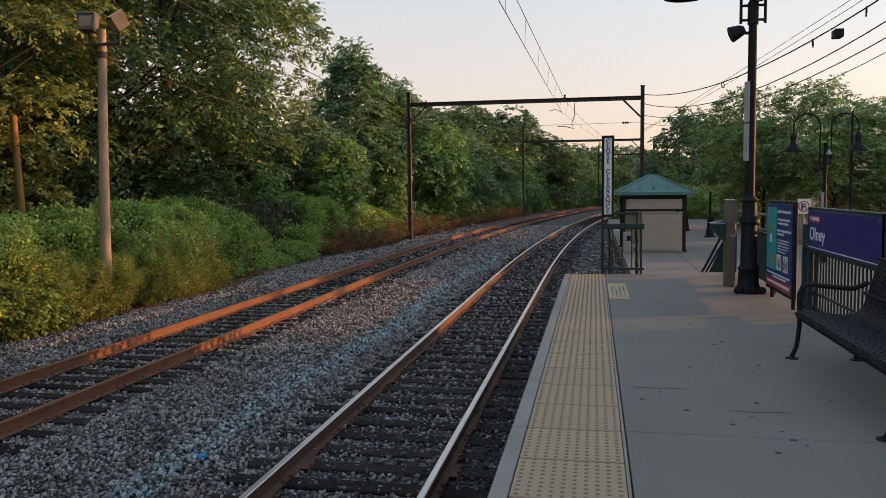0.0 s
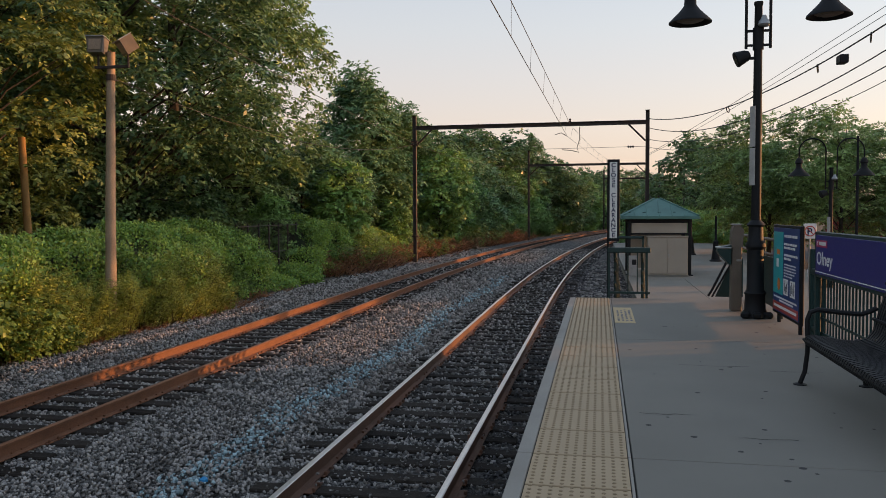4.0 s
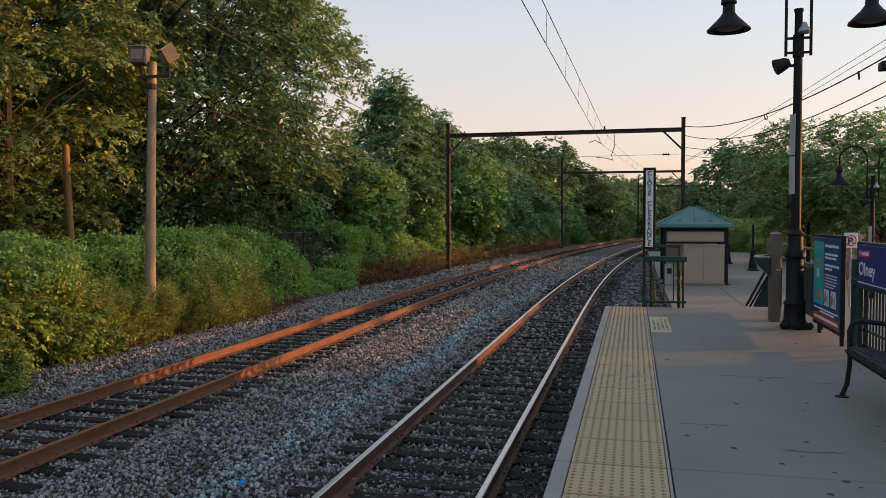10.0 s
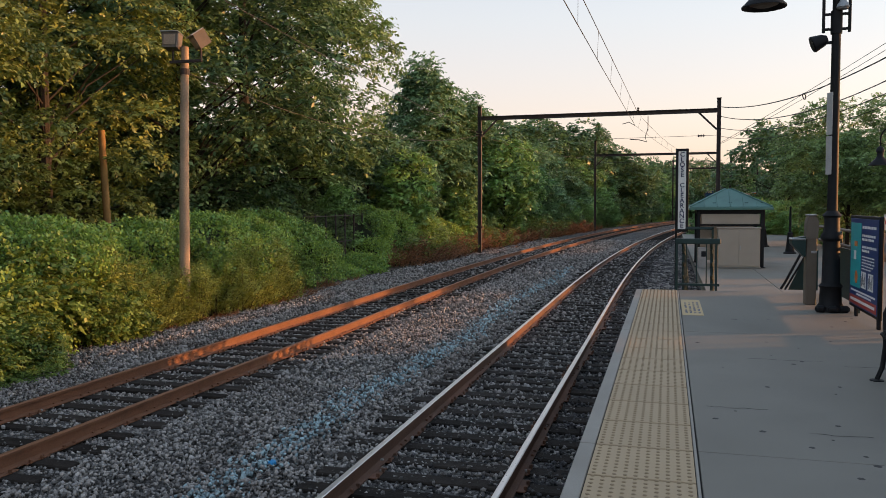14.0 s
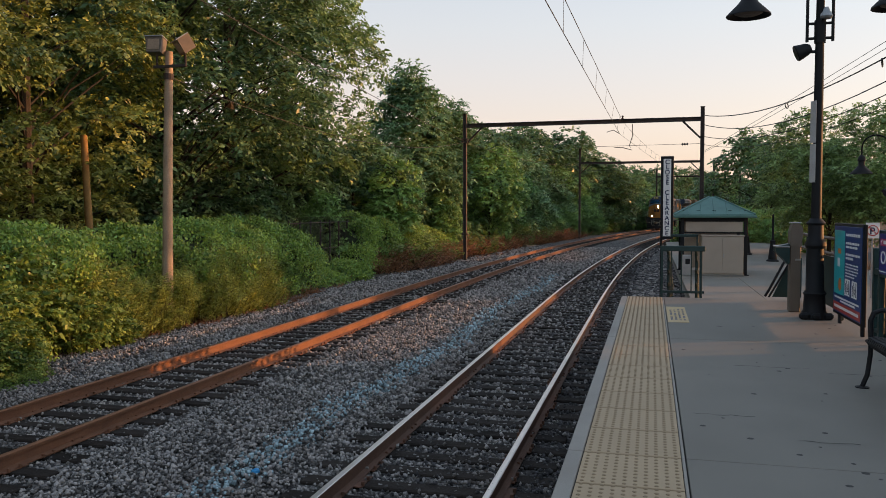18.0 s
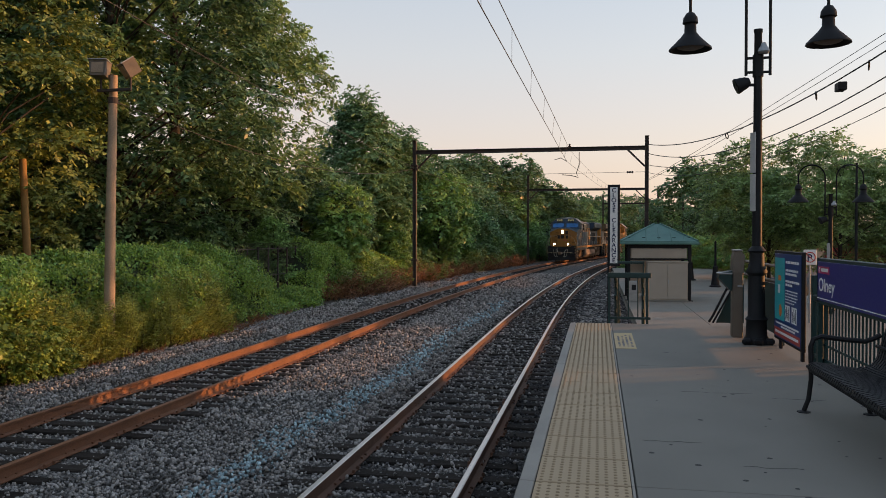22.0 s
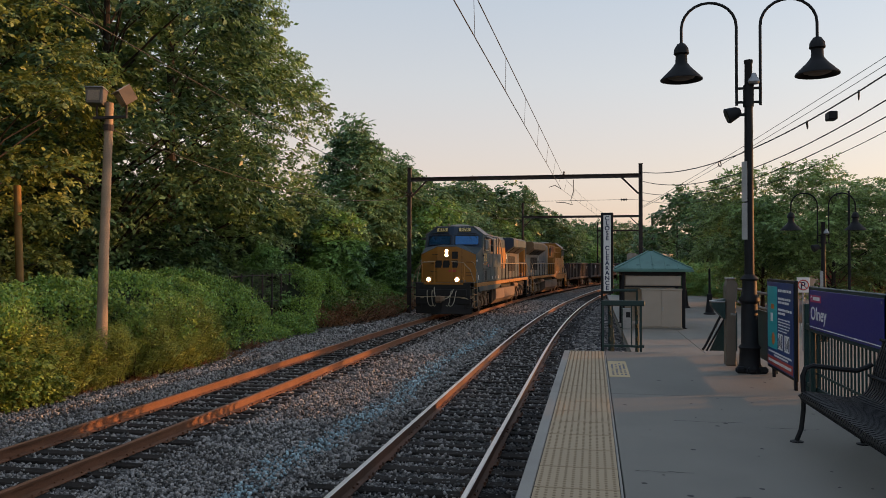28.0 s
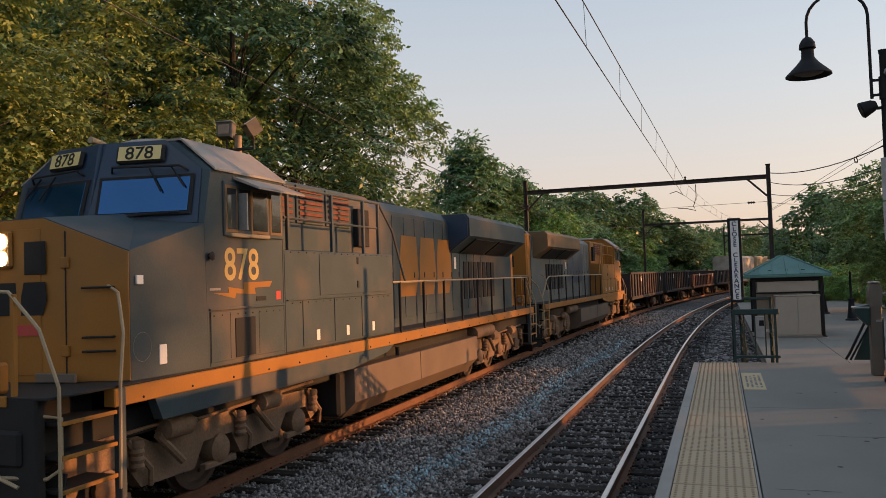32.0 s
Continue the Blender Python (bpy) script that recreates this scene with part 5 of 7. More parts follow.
def bench():
    t = thing("bench", "black steel strap bench with curled front and high back", "bench", (2.11, 4.97, 0))
    k = MAT["black_iron"]
    prof = [(0.02, 0.36), (-0.03, 0.385), (-0.045, 0.42), (-0.03, 0.455), (0.02, 0.468), (0.12, 0.455), (0.28, 0.43), (0.40, 0.425), (0.48, 0.45), (0.53, 0.52), (0.565, 0.64), (0.61, 0.80), (0.65, 0.92), (0.665, 0.95)]
    strap = M()
    w, th = 0.019, 0.006
    vs, n = [], len(prof)
    for i, (x, z) in enumerate(prof):
        a, b = prof[max(0, i - 1)], prof[min(n - 1, i + 1)]
        d = math.hypot(b[0] - a[0], b[1] - a[1])
        nx, nz = -(b[1] - a[1]) / d * th / 2, (b[0] - a[0]) / d * th / 2
        vs += [(x + nx, -w, z + nz), (x + nx, w, z + nz), (x - nx, w, z - nz), (x - nx, -w, z - nz)]
    strap.add(vs, [(i * 4 + j, i * 4 + (j + 1) % 4, (i + 1) * 4 + (j + 1) % 4, (i + 1) * 4 + j) for i in range(n - 1) for j in range(4)] + [(0, 1, 2, 3), (n * 4 - 1, n * 4 - 2, n * 4 - 3, n * 4 - 4)])
    sm = strap.mesh("strap", k, True)
    for i in range(43):
        part("strap", sm, k, t, at=(0, 0.04 + i * 0.0555, 0))
    for x, z in ((-0.03, 0.42), (0.30, 0.415), (0.55, 0.62), (0.655, 0.94)):
        part("cross_bar", M().tube([(x, 0, z), (x, 2.44, z)], 0.016, 8), k, t)
    for y in (0.0, 2.44):
        part("front_leg", M().tube([(-0.0, y, 0.47), (0.0, y, 0.3), (-0.02, y, 0.12), (-0.06, y, 0.012)], 0.021, 8), k, t, smooth=True)
        part("rear_leg", M().tube([(0.42, y, 0.43), (0.45, y, 0.25), (0.5, y, 0.012)], 0.021, 8), k, t, smooth=True)
        for x in (-0.06, 0.5):
            part("foot", M().lathe([(0.06, 0), (0.06, 0.008), (0.03, 0.014)], 10, (x, y, 0)), k, t)
        part("armrest", M().tube([(0.0, y, 0.45), (-0.005, y, 0.6), (0.02, y, 0.67), (0.08, y, 0.695), (0.3, y, 0.67), (0.45, y, 0.66), (0.53, y, 0.69), (0.58, y, 0.72)], 0.023, 8), k, t, smooth=True)


bench()


def line_things():
    # flood-light pole in the hedge
    t = thing("floodlight_pole", "weathered timber pole carrying two rusty floodlights", "light pole", (-11.12, 16.5, -1.4))
    t.scale = (0.91, 0.91, 0.948)
    part("pole", M().tube([(0, 0, 0), (0.07, 0, 3.5), (0.19, 0, 7.15)], [0.145, 0.125, 0.10], 12), MAT["wood_pole"], t, smooth=True)
    part("crossarm", M().box((-0.16, -0.2, 6.72), (0.8, -0.14, 6.79), 0.008), MAT["gantry"], t)
    for x, rz, rx in ((-0.06, 12, -8), (0.78, -40, 35)):
        f = part("floodlight", M().prism([(-0.18, -0.18), (0.18, -0.18), (0.22, 0.2), (-0.22, 0.2)], -0.17, 0.17, "y"), MAT["taupe"], t, "box-shaped floodlight", at=(x, -0.2, 7.25, rx, 0, rz), smooth=False)
        part("reflector", M().box((-0.15, -0.185, -0.12), (0.15, -0.171, 0.14), 0.004), MAT["wood_pole"], f, "dull amber glass front")
        part("visor", M().box((-0.24, -0.22, 0.2), (0.24, 0.17, 0.225), 0.006), MAT["grey_metal"], f)
        part("yoke", M().tube([(x, -0.17, 6.75), (x, -0.17, 7.15)], 0.025, 6), MAT["gantry"], t)
    part("clamp", M().lathe([(0.125, 6.45), (0.125, 6.6)], 12, (0.17, 0, 0)), MAT["gantry"], t)
    p = thing("marker_pole", "yellowish timber stub pole behind the hedge", "pole", (-15.6, 19.5, -1.4))
    part("pole", M().tube([(0, 0, 0), (-0.1, 0, 2.5), (-0.22, 0, 5.2)], [0.12, 0.11, 0.1], 10), mat("ochre_timber", (0.26, 0.15, 0.05), 0.8, vary=0.25, scale=4), p, smooth=True)
    c = thing("camera_pole", "thin grey pole with a small camera housing", "pole", (-12.3, 72, -1.4))
    part("pole", M().tube([(0, 0, 0), (0, 0, 7.1)], 0.07, 8), MAT["grey_metal"], c)
    part("housing", M().box((-0.55, -0.3, 7.1), (0.25, 0.25, 7.5), 0.06), MAT["grey_metal"], c)
    # bare stretch of the fence
    f = thing("wire_fence", "dark rusty wire fence with bare vines between hedges", "fence", (-13.2, 0, -1.4))
    for k in range(9):
        part("post", M().tube([(0, 27.5 + k, 0), (0, 27.5 + k, 2.6)], 0.03, 6), MAT["gantry"], f)
    for z in (0.3, 1.4, 2.5):
        part("rail", M().tube([(0, 27.5, z), (0, 35.5, z)], 0.02, 6), MAT["gantry"], f)
    mesh = M()
    for k in range(80):
        mesh.tube([(0, 27.5 + k * 0.1, 0), (0, 27.5 + k * 0.1, 2.55), (0.12, 27.5 + k * 0.1, 2.75)], 0.006, 4)
    part("wire_mesh", mesh, MAT["gantry"], f)["kind"] = "stuff"
    rng = random.Random(6)
    for i in range(14):
        x, y, a = line(rng.uniform(50, 68), -9.2 - rng.random() * 1.2)
        g = thing("driftwood", "old broken timber lying beside the stones", "timber", pose(x, y, -1.33 + 0.04 * (i % 3), 0, rng.uniform(-4, 4), rng.uniform(40, 150)), "broken timbers beside the track")
        part("timber", M().box((-rng.uniform(0.5, 1.3), -0.09, 0), (1.0, 0.09, 0.14), 0.02), MAT["wood_pole"], g)
    sp = thing("blue_mark", "small blue spray mark on crushed stones", "mark", (-3.81, 7.2, -1.19))
    part("mark", M().lathe([(0.05, 0.0), (0.045, 0.03), (0.02, 0.045)], 7), MAT["cobalt"], sp)


line_things()


def wire(name, a, b, sag, r, parent, n=16, material=None):
    pts = []
    for i in range(n + 1):
        t = i / n
        p = Vector(a).lerp(Vector(b), t)
        p.z -= sag * 4 * t * (1 - t)
        pts.append(p)
    part(name, M().tube(pts, r, 5), material or MAT["wire"], parent)
    return pts


def overhead():
    t = thing("catenary", "overhead contact wire with messenger and droppers above the near track", "overhead wire")
    def spans(h0, h1, x0, x1):
        return [((x0, -26, h0), (x1, 44, h1)), ((x1, 44, h1), (line(81, -0.2)[0], 80, h1 + 0.2)), ((line(81, -0.2)[0], 80, h1 + 0.2), (line(120, 0)[0], line(120, 0)[1], h1 + 0.2))]
    for (a, b), (c, d) in zip(spans(5.75, 5.75, -2.3, -1.52), spans(6.45, 6.4, -2.55, -1.37)):
        w = wire("contact_wire", a, b, 0.06, 0.011 if a[1] < 0 else 0.008, t)
        m = wire("messenger_wire", c, d, -0.1 if a[1] < 0 else 0.25, 0.011 if a[1] < 0 else 0.008, t)
        k = 0.04
        while k < 0.98:
            p, q = Vector(a).lerp(Vector(b), k), Vector(c).lerp(Vector(d), k)
            p.z -= 0.06 * 4 * k * (1 - k)
            q.z -= (-0.1 if a[1] < 0 else 0.25) * 4 * k * (1 - k)
            part("dropper", M().tube([p, q], 0.005, 4), MAT["wire"], t)
            k += 0.066 if a[1] < 0 else 0.13
    part("steady_arm", M().tube([(-1.52, 44, 5.75), (-1.85, 44, 5.95), (-2.2, 44, 5.85)], 0.02, 6), MAT["gantry"], t)
    part("insulator", M().lathe([(0.03, 0), (0.07, 0.05), (0.03, 0.1), (0.07, 0.15), (0.03, 0.2), (0.07, 0.25), (0.03, 0.3)], 8, (-1.37, 44, 6.42)), MAT["gantry"], t)
    part("drop_bracket", M().box((-0.87, 43.97, 5.57), (-0.83, 44.03, 6.25), 0.005), MAT["gantry"], t)
    part("registration_arm", M().tube([(-0.85, 44, 5.57), (-1.0, 44, 5.1), (-0.89, 44, 4.86), (-1.3, 44, 4.98), (-1.79, 44, 5.02)], 0.022, 6), MAT["gantry"], t)
    part("cross_span", M().tube([(-2.7, 44, 5.08), (2.7, 44, 5.12)], 0.01, 5), MAT["wire"], t)
    part("insulator", M().lathe([(0.02, 0), (0.075, 0.06), (0.02, 0.12), (0.075, 0.18), (0.02, 0.24), (0.075, 0.30), (0.02, 0.36)], 8, (1.7, 44, 5.11), "x"), MAT["gantry"], t)
    part("cross_span", M().tube([(-10.1, 80, 5.6), (4.5, 80, 5.5)], 0.012, 5), MAT["wire"], t)
    f = thing("feeder_wires", "thin power wires strung beside the trees", "power line")
    wire("wire", (-10.2, -26, 10.6), (-10.14, 44, 5.55), 1.0, 0.012, f)
    wire("wire", (-10.14, 44, 5.5), (-6.8, 80, 6.2), 0.5, 0.012, f)
    wire("wire", (-10.95, 16.52, 4.78), (-10.14, 44, 5.5), 0.85, 0.012, f)
    g = thing("utility_cables", "black utility cables with splice boxes strung from the gantry", "power line")
    for z0, end, sag, r in ((6.6, (10, 10, 8.94), 1.9, 0.022), (6.12, (10, 10, 8.55), 2.17, 0.018), (5.5, (10, 10, 7.85), 1.89, 0.016), (5.08, (10, 10, 7.4), 1.81, 0.011),
                            (4.67, (10, 10, 8.31), 0.2, 0.009), (4.61, (10, 10, 8.16), 0.3, 0.009)):
        pts = wire("cable", (2.76, 44, z0), end, sag, r, g, 24)
        if r == 0.022:
            for i, big in ((8, 0), (13, 0), (14, 1), (15, 0)):
                q = pts[i]
                if big:
                    part("splice_box", M().box((q.x - 0.12, q.y - 0.2, q.z - 0.36), (q.x + 0.12, q.y + 0.2, q.z - 0.12), 0.02), MAT["black_iron"], g)
                else:
                    part("cable_loop", M().tube([(q.x + 0.3 * math.cos(a / 6 * math.pi) * 0.4, q.y + 0.42 * math.cos(a / 6 * math.pi), q.z - 0.1 + 0.1 * math.sin(a / 6 * math.pi)) for a in range(12)], 0.02, 5, True), MAT["black_iron"], g)


overhead()


def right_side():
    lot = M().box((8.6, 8, -1.6), (70, 75, -1.385))
    tagged(part("parking_lot", lot, MAT["asphalt"]), "grey asphalt parking lot beside the station", "parking lot", kind="structure")
    s = thing("no_parking_sign", "small white sign with red ring on a thin post", "sign", (5.98, 23.3, -1.4))
    part("post", M().box((-0.025, 0, 0), (0.025, 0.03, 2.62), 0.004), MAT["grey_metal"], s)
    p = part("plate", M().box((-0.17, -0.012, 2.22), (0.17, 0, 2.64), 0.004), MAT["white_sign"], s)
    words("P", 0.26, MAT["letter_blue"], p, pose(-0.08, -0.014, 2.33, 90, 0, 0), "letter", 0.0008)
    part("ring", M().tube([(0.135 * math.cos(a / 12 * math.pi), -0.016, 2.43 + 0.135 * math.sin(a / 12 * math.pi)) for a in range(24)], 0.014, 5, True), MAT["red_print"], p)
    part("slash", M().tube([(-0.09, -0.018, 2.52), (0.09, -0.018, 2.34)], 0.012, 5), MAT["red_print"], p)
    # Unseen house, added only so that the platform lies in shade.
    h = thing("station_house", "unseen plain house added to shade the platform", "building", (13.5, -1.0, -1.4))
    part("walls", M().box((-4.9, -14, 0), (4.9, 13.2, 4.6), 0.02), MAT["siding"], h)
    part("roof", M().prism([(-5.3, 4.6), (5.3, 4.6), (0, 6.4)], -14.5, 13.7, "y"), MAT["asphalt"], h)
    w = thing("red_wall", "long low red painted wall beyond the parking lot", "wall", (26, 62, -1.4))
    part("wall", M().box((-9.5, 0, 0), (16, 0.3, 2.6), 0.02), MAT["red_wall"], w)
    part("coping", M().box((-9.6, -0.06, 2.6), (16.1, 0.36, 2.72), 0.02), MAT["edge"], w)
    u = thing("utility_pole", "dark timber pole beyond the shelter", "pole", (6.6, 89.5, -1.4), "poles by the parking lot")
    part("pole", M().tube([(0, 0, 0), (0, 0, 8.4)], [0.15, 0.11], 8), MAT["gantry"], u)
    for k in range(4):
        u = thing("utility_pole", "thin dark pole beside the parking lot", "pole", (11.5 + k * 4.2, 38 + 3 * (k % 2), -1.4), "poles by the parking lot")
        part("pole", M().tube([(0, 0, 0), (0, 0, 6.3)], [0.07, 0.05], 8), MAT["black_iron"], u)
    c = thing("car", "white parked car in the station lot", "car", (9.9, 30.0, -1.385, 0, 0, 15))
    body = M().prism([(-2.1, 0.3), (2.1, 0.3), (2.15, 0.6), (2.0, 0.85), (1.2, 0.95), (0.5, 1.4), (-1.2, 1.42), (-1.8, 0.95), (-2.15, 0.85)], -0.85, 0.85, "y")
    part("body", body, MAT["white_sign"], c)
    part("windows", M().prism([(-1.6, 0.97), (1.05, 0.97), (0.45, 1.34), (-1.15, 1.36)], -0.86, 0.86, "y"), MAT["glass"], c)
    for x in (-1.35, 1.35):
        for y in (-0.8, 0.8):
            part("wheel", M().lathe([(0.2, -0.1), (0.32, -0.09), (0.32, 0.09), (0.2, 0.1)], 14, (x, y, 0.32), "y"), MAT["black_iron"], c)


right_side()

# ---- the train ----
MAT["loco_slate"] = mat("slate_blue_engine_paint", (0.046, 0.068, 0.078), 0.6, vary=0.3, scale=1.2, bump=0.05, dirt=(0.15, 0.10, 0.068), dirt_scale=0.6, dirt_amount=0.7, spec=0.25)
MAT["loco_navy"] = mat("navy_engine_paint", (0.02, 0.042, 0.078), 0.4, vary=0.2, scale=1.5, bump=0.05, dirt=(0.06, 0.065, 0.075), dirt_scale=0.9, dirt_amount=0.5)
MAT["loco_yellow"] = mat("golden_engine_paint", (0.31, 0.13, 0.018), 0.65, vary=0.14, scale=1.4, bump=0.05, dirt=(0.19, 0.10, 0.035), dirt_scale=0.8, dirt_amount=0.6)
MAT["loco_grey"] = mat("grey_engine_paint", (0.105, 0.12, 0.12), 0.6, vary=0.3, scale=1.2, bump=0.05, dirt=(0.13, 0.1, 0.075), dirt_scale=0.7, dirt_amount=0.6)
MAT["loco_tan"] = mat("faded_tan_engine_paint", (0.16, 0.10, 0.045), 0.65, vary=0.3, scale=1.2, bump=0.05, dirt=(0.11, 0.08, 0.05), dirt_scale=0.7, dirt_amount=0.6)
MAT["loco_roof"] = mat("dusty_roof_paint", (0.30, 0.27, 0.24), 0.7, vary=0.25, scale=1.5, bump=0.1, dirt=(0.14, 0.12, 0.1), dirt_scale=0.8)
MAT["running_gear"] = mat("dusty_running_gear", (0.20, 0.125, 0.075), 0.85, vary=0.35, scale=4, bump=0.25, bump_scale=30, dirt=(0.05, 0.04, 0.035), dirt_scale=2)
MAT["tank"] = mat("dusty_fuel_tank", (0.15, 0.105, 0.075), 0.75, vary=0.2, scale=1.5, bump=0.06, dirt=(0.11, 0.08, 0.06), dirt_scale=0.8)
MAT["wheel"] = mat("wheel_steel", (0.10, 0.07, 0.055), 0.6, 0.4, vary=0.3, scale=5, bump=0.1)
MAT["soot"] = mat("soot_black", (0.016, 0.015, 0.015), 0.8, vary=0.3, scale=3, bump=0.1)
# Red evening light on the louvres, put into the slat colour.
MAT["louvre_red"] = mat("red_lit_louvre", (0.16, 0.045, 0.025), 0.75, vary=0.3, scale=6)
MAT["grab_white"] = mat("dusty_yellowed_handrail", (0.34, 0.26, 0.16), 0.6, vary=0.15, scale=6)
MAT["number_paint"] = mat("pale_yellow_number_paint", (0.52, 0.36, 0.12), 0.6, vary=0.12, scale=5, bump=0.0)
MAT["hose"] = mat("pale_air_hose", (0.32, 0.29, 0.22), 0.7, vary=0.2, scale=8)
MAT["freight_black"] = mat("grimy_freight_car_paint", (0.032, 0.027, 0.026), 0.8, vary=0.4, scale=1.5, bump=0.15, dirt=(0.095, 0.05, 0.032), dirt_scale=0.9, dirt_amount=0.6)
MAT["freight_brown"] = mat("rusty_freight_car_paint", (0.10, 0.042, 0.028), 0.8, vary=0.4, scale=1.5, bump=0.15, dirt=(0.05, 0.03, 0.025), dirt_scale=0.9, dirt_amount=0.6)
MAT["freight_tan"] = mat("tan_freight_car_paint", (0.36, 0.25, 0.13), 0.7, vary=0.2, scale=1.2, bump=0.1, dirt=(0.2, 0.14, 0.08), dirt_scale=0.9)
MAT["freight_pale"] = mat("pale_freight_car_paint", (0.42, 0.37, 0.31), 0.7, vary=0.2, scale=1.2, bump=0.1, dirt=(0.22, 0.13, 0.08), dirt_scale=0.9)
MAT["coal"] = mat("dark_load", (0.02, 0.018, 0.017), 0.9, vary=0.6, scale=3, bump=0.8, bump_scale=12)
MAT["headlight"] = glow("lit_headlight", (1.0, 0.80, 0.50), 14.0)
MAT["number_glow"] = glow("lit_number_board", (1.0, 0.82, 0.34), 0.06)
_w = bpy.data.materials.new("windshield_glass")
_w.use_nodes = True
_wb = _w.node_tree.nodes["Principled BSDF"]
_wb.inputs["Base Color"].default_value = (0.02, 0.10, 0.24, 1)
_wb.inputs["Roughness"].default_value = 0.12
_wb.inputs["Metallic"].default_value = 0.75
_wb.inputs["Specular IOR Level"].default_value = 1.0
_wb.inputs["Coat Weight"].default_value = 0.15
_wb.inputs["Coat Roughness"].default_value = 0.03
MAT["windshield"] = _w

MOVERS = []        # (object, bogie places along the vehicle, metres behind the nose)
WHEELS = []        # (wheelset, y, z, radius)


def wheelset(parent, y, r):
    m = M()
    for s in (-1, 1):
        m.lathe([(0.1, s * 0.66), (r * 0.55, s * 0.69), (r * 0.82, s * 0.68), (r + 0.028, s * 0.665), (r + 0.028, s * 0.69), (r, s * 0.70), (r - 0.01, s * 0.81), (r * 0.84, s * 0.815),
                 (r * 0.8, s * 0.765), (r * 0.4, s * 0.75), (0.16, s * 0.80), (0.05, s * 0.82)][::s], 24, (0, 0, 0), "x")
        for k in range(6):
            a = k * math.pi / 3
            m.box((s * 0.76, r * 0.6 * math.cos(a) - 0.03, r * 0.6 * math.sin(a) - 0.03), (s * 0.785, r * 0.6 * math.cos(a) + 0.03, r * 0.6 * math.sin(a) + 0.03), 0.005)
    m.lathe([(0.09, -0.7), (0.09, 0.7)], 10, (0, 0, 0), "x")
    w = part("wheelset", m, MAT["wheel"], parent, "worn steel wheels on an axle", at=(0, y, r), smooth=True)
    WHEELS.append((w, y, r, r))
    return w


def loco_truck(parent, y0, gear):
    """A three-axle truck; its axles stand at y0, y0 + 2, y0 + 4."""
    g = gear
    for s in (-1, 1):
        x0, x1 = s * 0.98, s * 1.14
        prof = [(y0 - 0.75, 0.62), (y0 - 0.55, 0.98), (y0 + 0.5, 1.0), (y0 + 0.8, 0.86), (y0 + 1.4, 0.86), (y0 + 1.7, 1.02), (y0 + 2.3, 1.02), (y0 + 2.6, 0.86), (y0 + 3.2, 0.86), (y0 + 3.5, 1.0),
                (y0 + 4.5, 0.98), (y0 + 4.75, 0.62), (y0 + 4.45, 0.5), (y0 + 4.3, 0.72), (y0 + 3.7, 0.72), (y0 + 3.45, 0.42), (y0 + 2.5, 0.40), (y0 + 2.3, 0.70), (y0 + 1.7, 0.70), (y0 + 1.5, 0.40),
                (y0 + 0.55, 0.42), (y0 + 0.3, 0.72), (y0 - 0.3, 0.72), (y0 - 0.45, 0.5)]
        f = part("side_frame", M().prism(prof, min(x0, x1), max(x0, x1), "x"), g, parent, "dusty cast truck side frame")
        for k in range(3):
            y = y0 + 2 * k
            part("journal_box", M().lathe([(0.17, s * 0.95), (0.19, s * 1.18), (0.15, s * 1.22), (0.06, s * 1.25)][::s], 14, (0, y, 0.55), "x"), g, f, smooth=True)
            part("spring", M().lathe([(0.07, 0.62), (0.085, 0.66), (0.07, 0.7), (0.085, 0.74), (0.07, 0.78), (0.085, 0.82), (0.07, 0.86), (0.085, 0.9), (0.07, 0.95)], 10, (s * 1.2, y + 0.42, 0.02)), g, f, smooth=True)
            part("pedestal_strap", M().box((s * 1.1, y - 0.34, 0.34), (s * 1.19, y + 0.34, 0.42), 0.012), g, f)
            part("brake_link", M().tube([(s * 1.17, y + 0.3, 0.98), (s * 1.22, y + 0.62, 0.62), (s * 1.18, y + 0.66, 0.42)], 0.035, 6), g, f)
        for y in (y0 + 1.05, y0 + 3.05):
            part("brake_cylinder", M().lathe([(0.06, -0.3), (0.13, -0.26), (0.14, 0.16), (0.1, 0.2), (0.03, 0.34)], 12, (s * 1.26, y, 1.02), "y"), g, f, smooth=True)
            part("damper", M().tube([(s * 1.25, y - 0.35, 0.98), (s * 1.28, y + 0.05, 0.6)], 0.05, 8), g, f)
        part("air_pipe", M().tube([(s * 1.2, y0 - 0.6, 1.06), (s * 1.22, y0 + 1.2, 1.1), (s * 1.22, y0 + 1.5, 1.02), (s * 1.22, y0 + 4.4, 1.1)], 0.022, 6), g, f)
        part("sand_pipe", M().tube([(s * 1.1, y0 - 0.62, 0.95), (s * 1.0, y0 - 0.66, 0.5), (s * 0.8, y0 - 0.6, 0.12)], 0.025, 6), g, f)
    part("bolster", M().box((-0.95, y0 + 1.7, 0.55), (0.95, y0 + 2.3, 1.15), 0.03), MAT["soot"], parent)
    for k in range(3):
        wheelset(parent, y0 + 2 * k, 0.53)


def brand_shapes(parent, x, y0, y1, z0, z1, side, material):
    """Three slanted plain shapes where the road's emblem is painted."""
    w = (y1 - y0) / 3.2
    for k in range(3):
        a = y0 + k * (y1 - y0) / 3
        part("painted_emblem", M().prism([(a, z0), (a + w * 0.8, z0), (a + w, z0 + (z1 - z0) * 0.35), (a + w * 0.9, z1), (a + w * 0.1, z1), (a, z0 + (z1 - z0) * 0.6)], min(x, x + side * 0.004), max(x, x + side * 0.004), "x"),
             material, parent, "worn plain painted emblem shape")


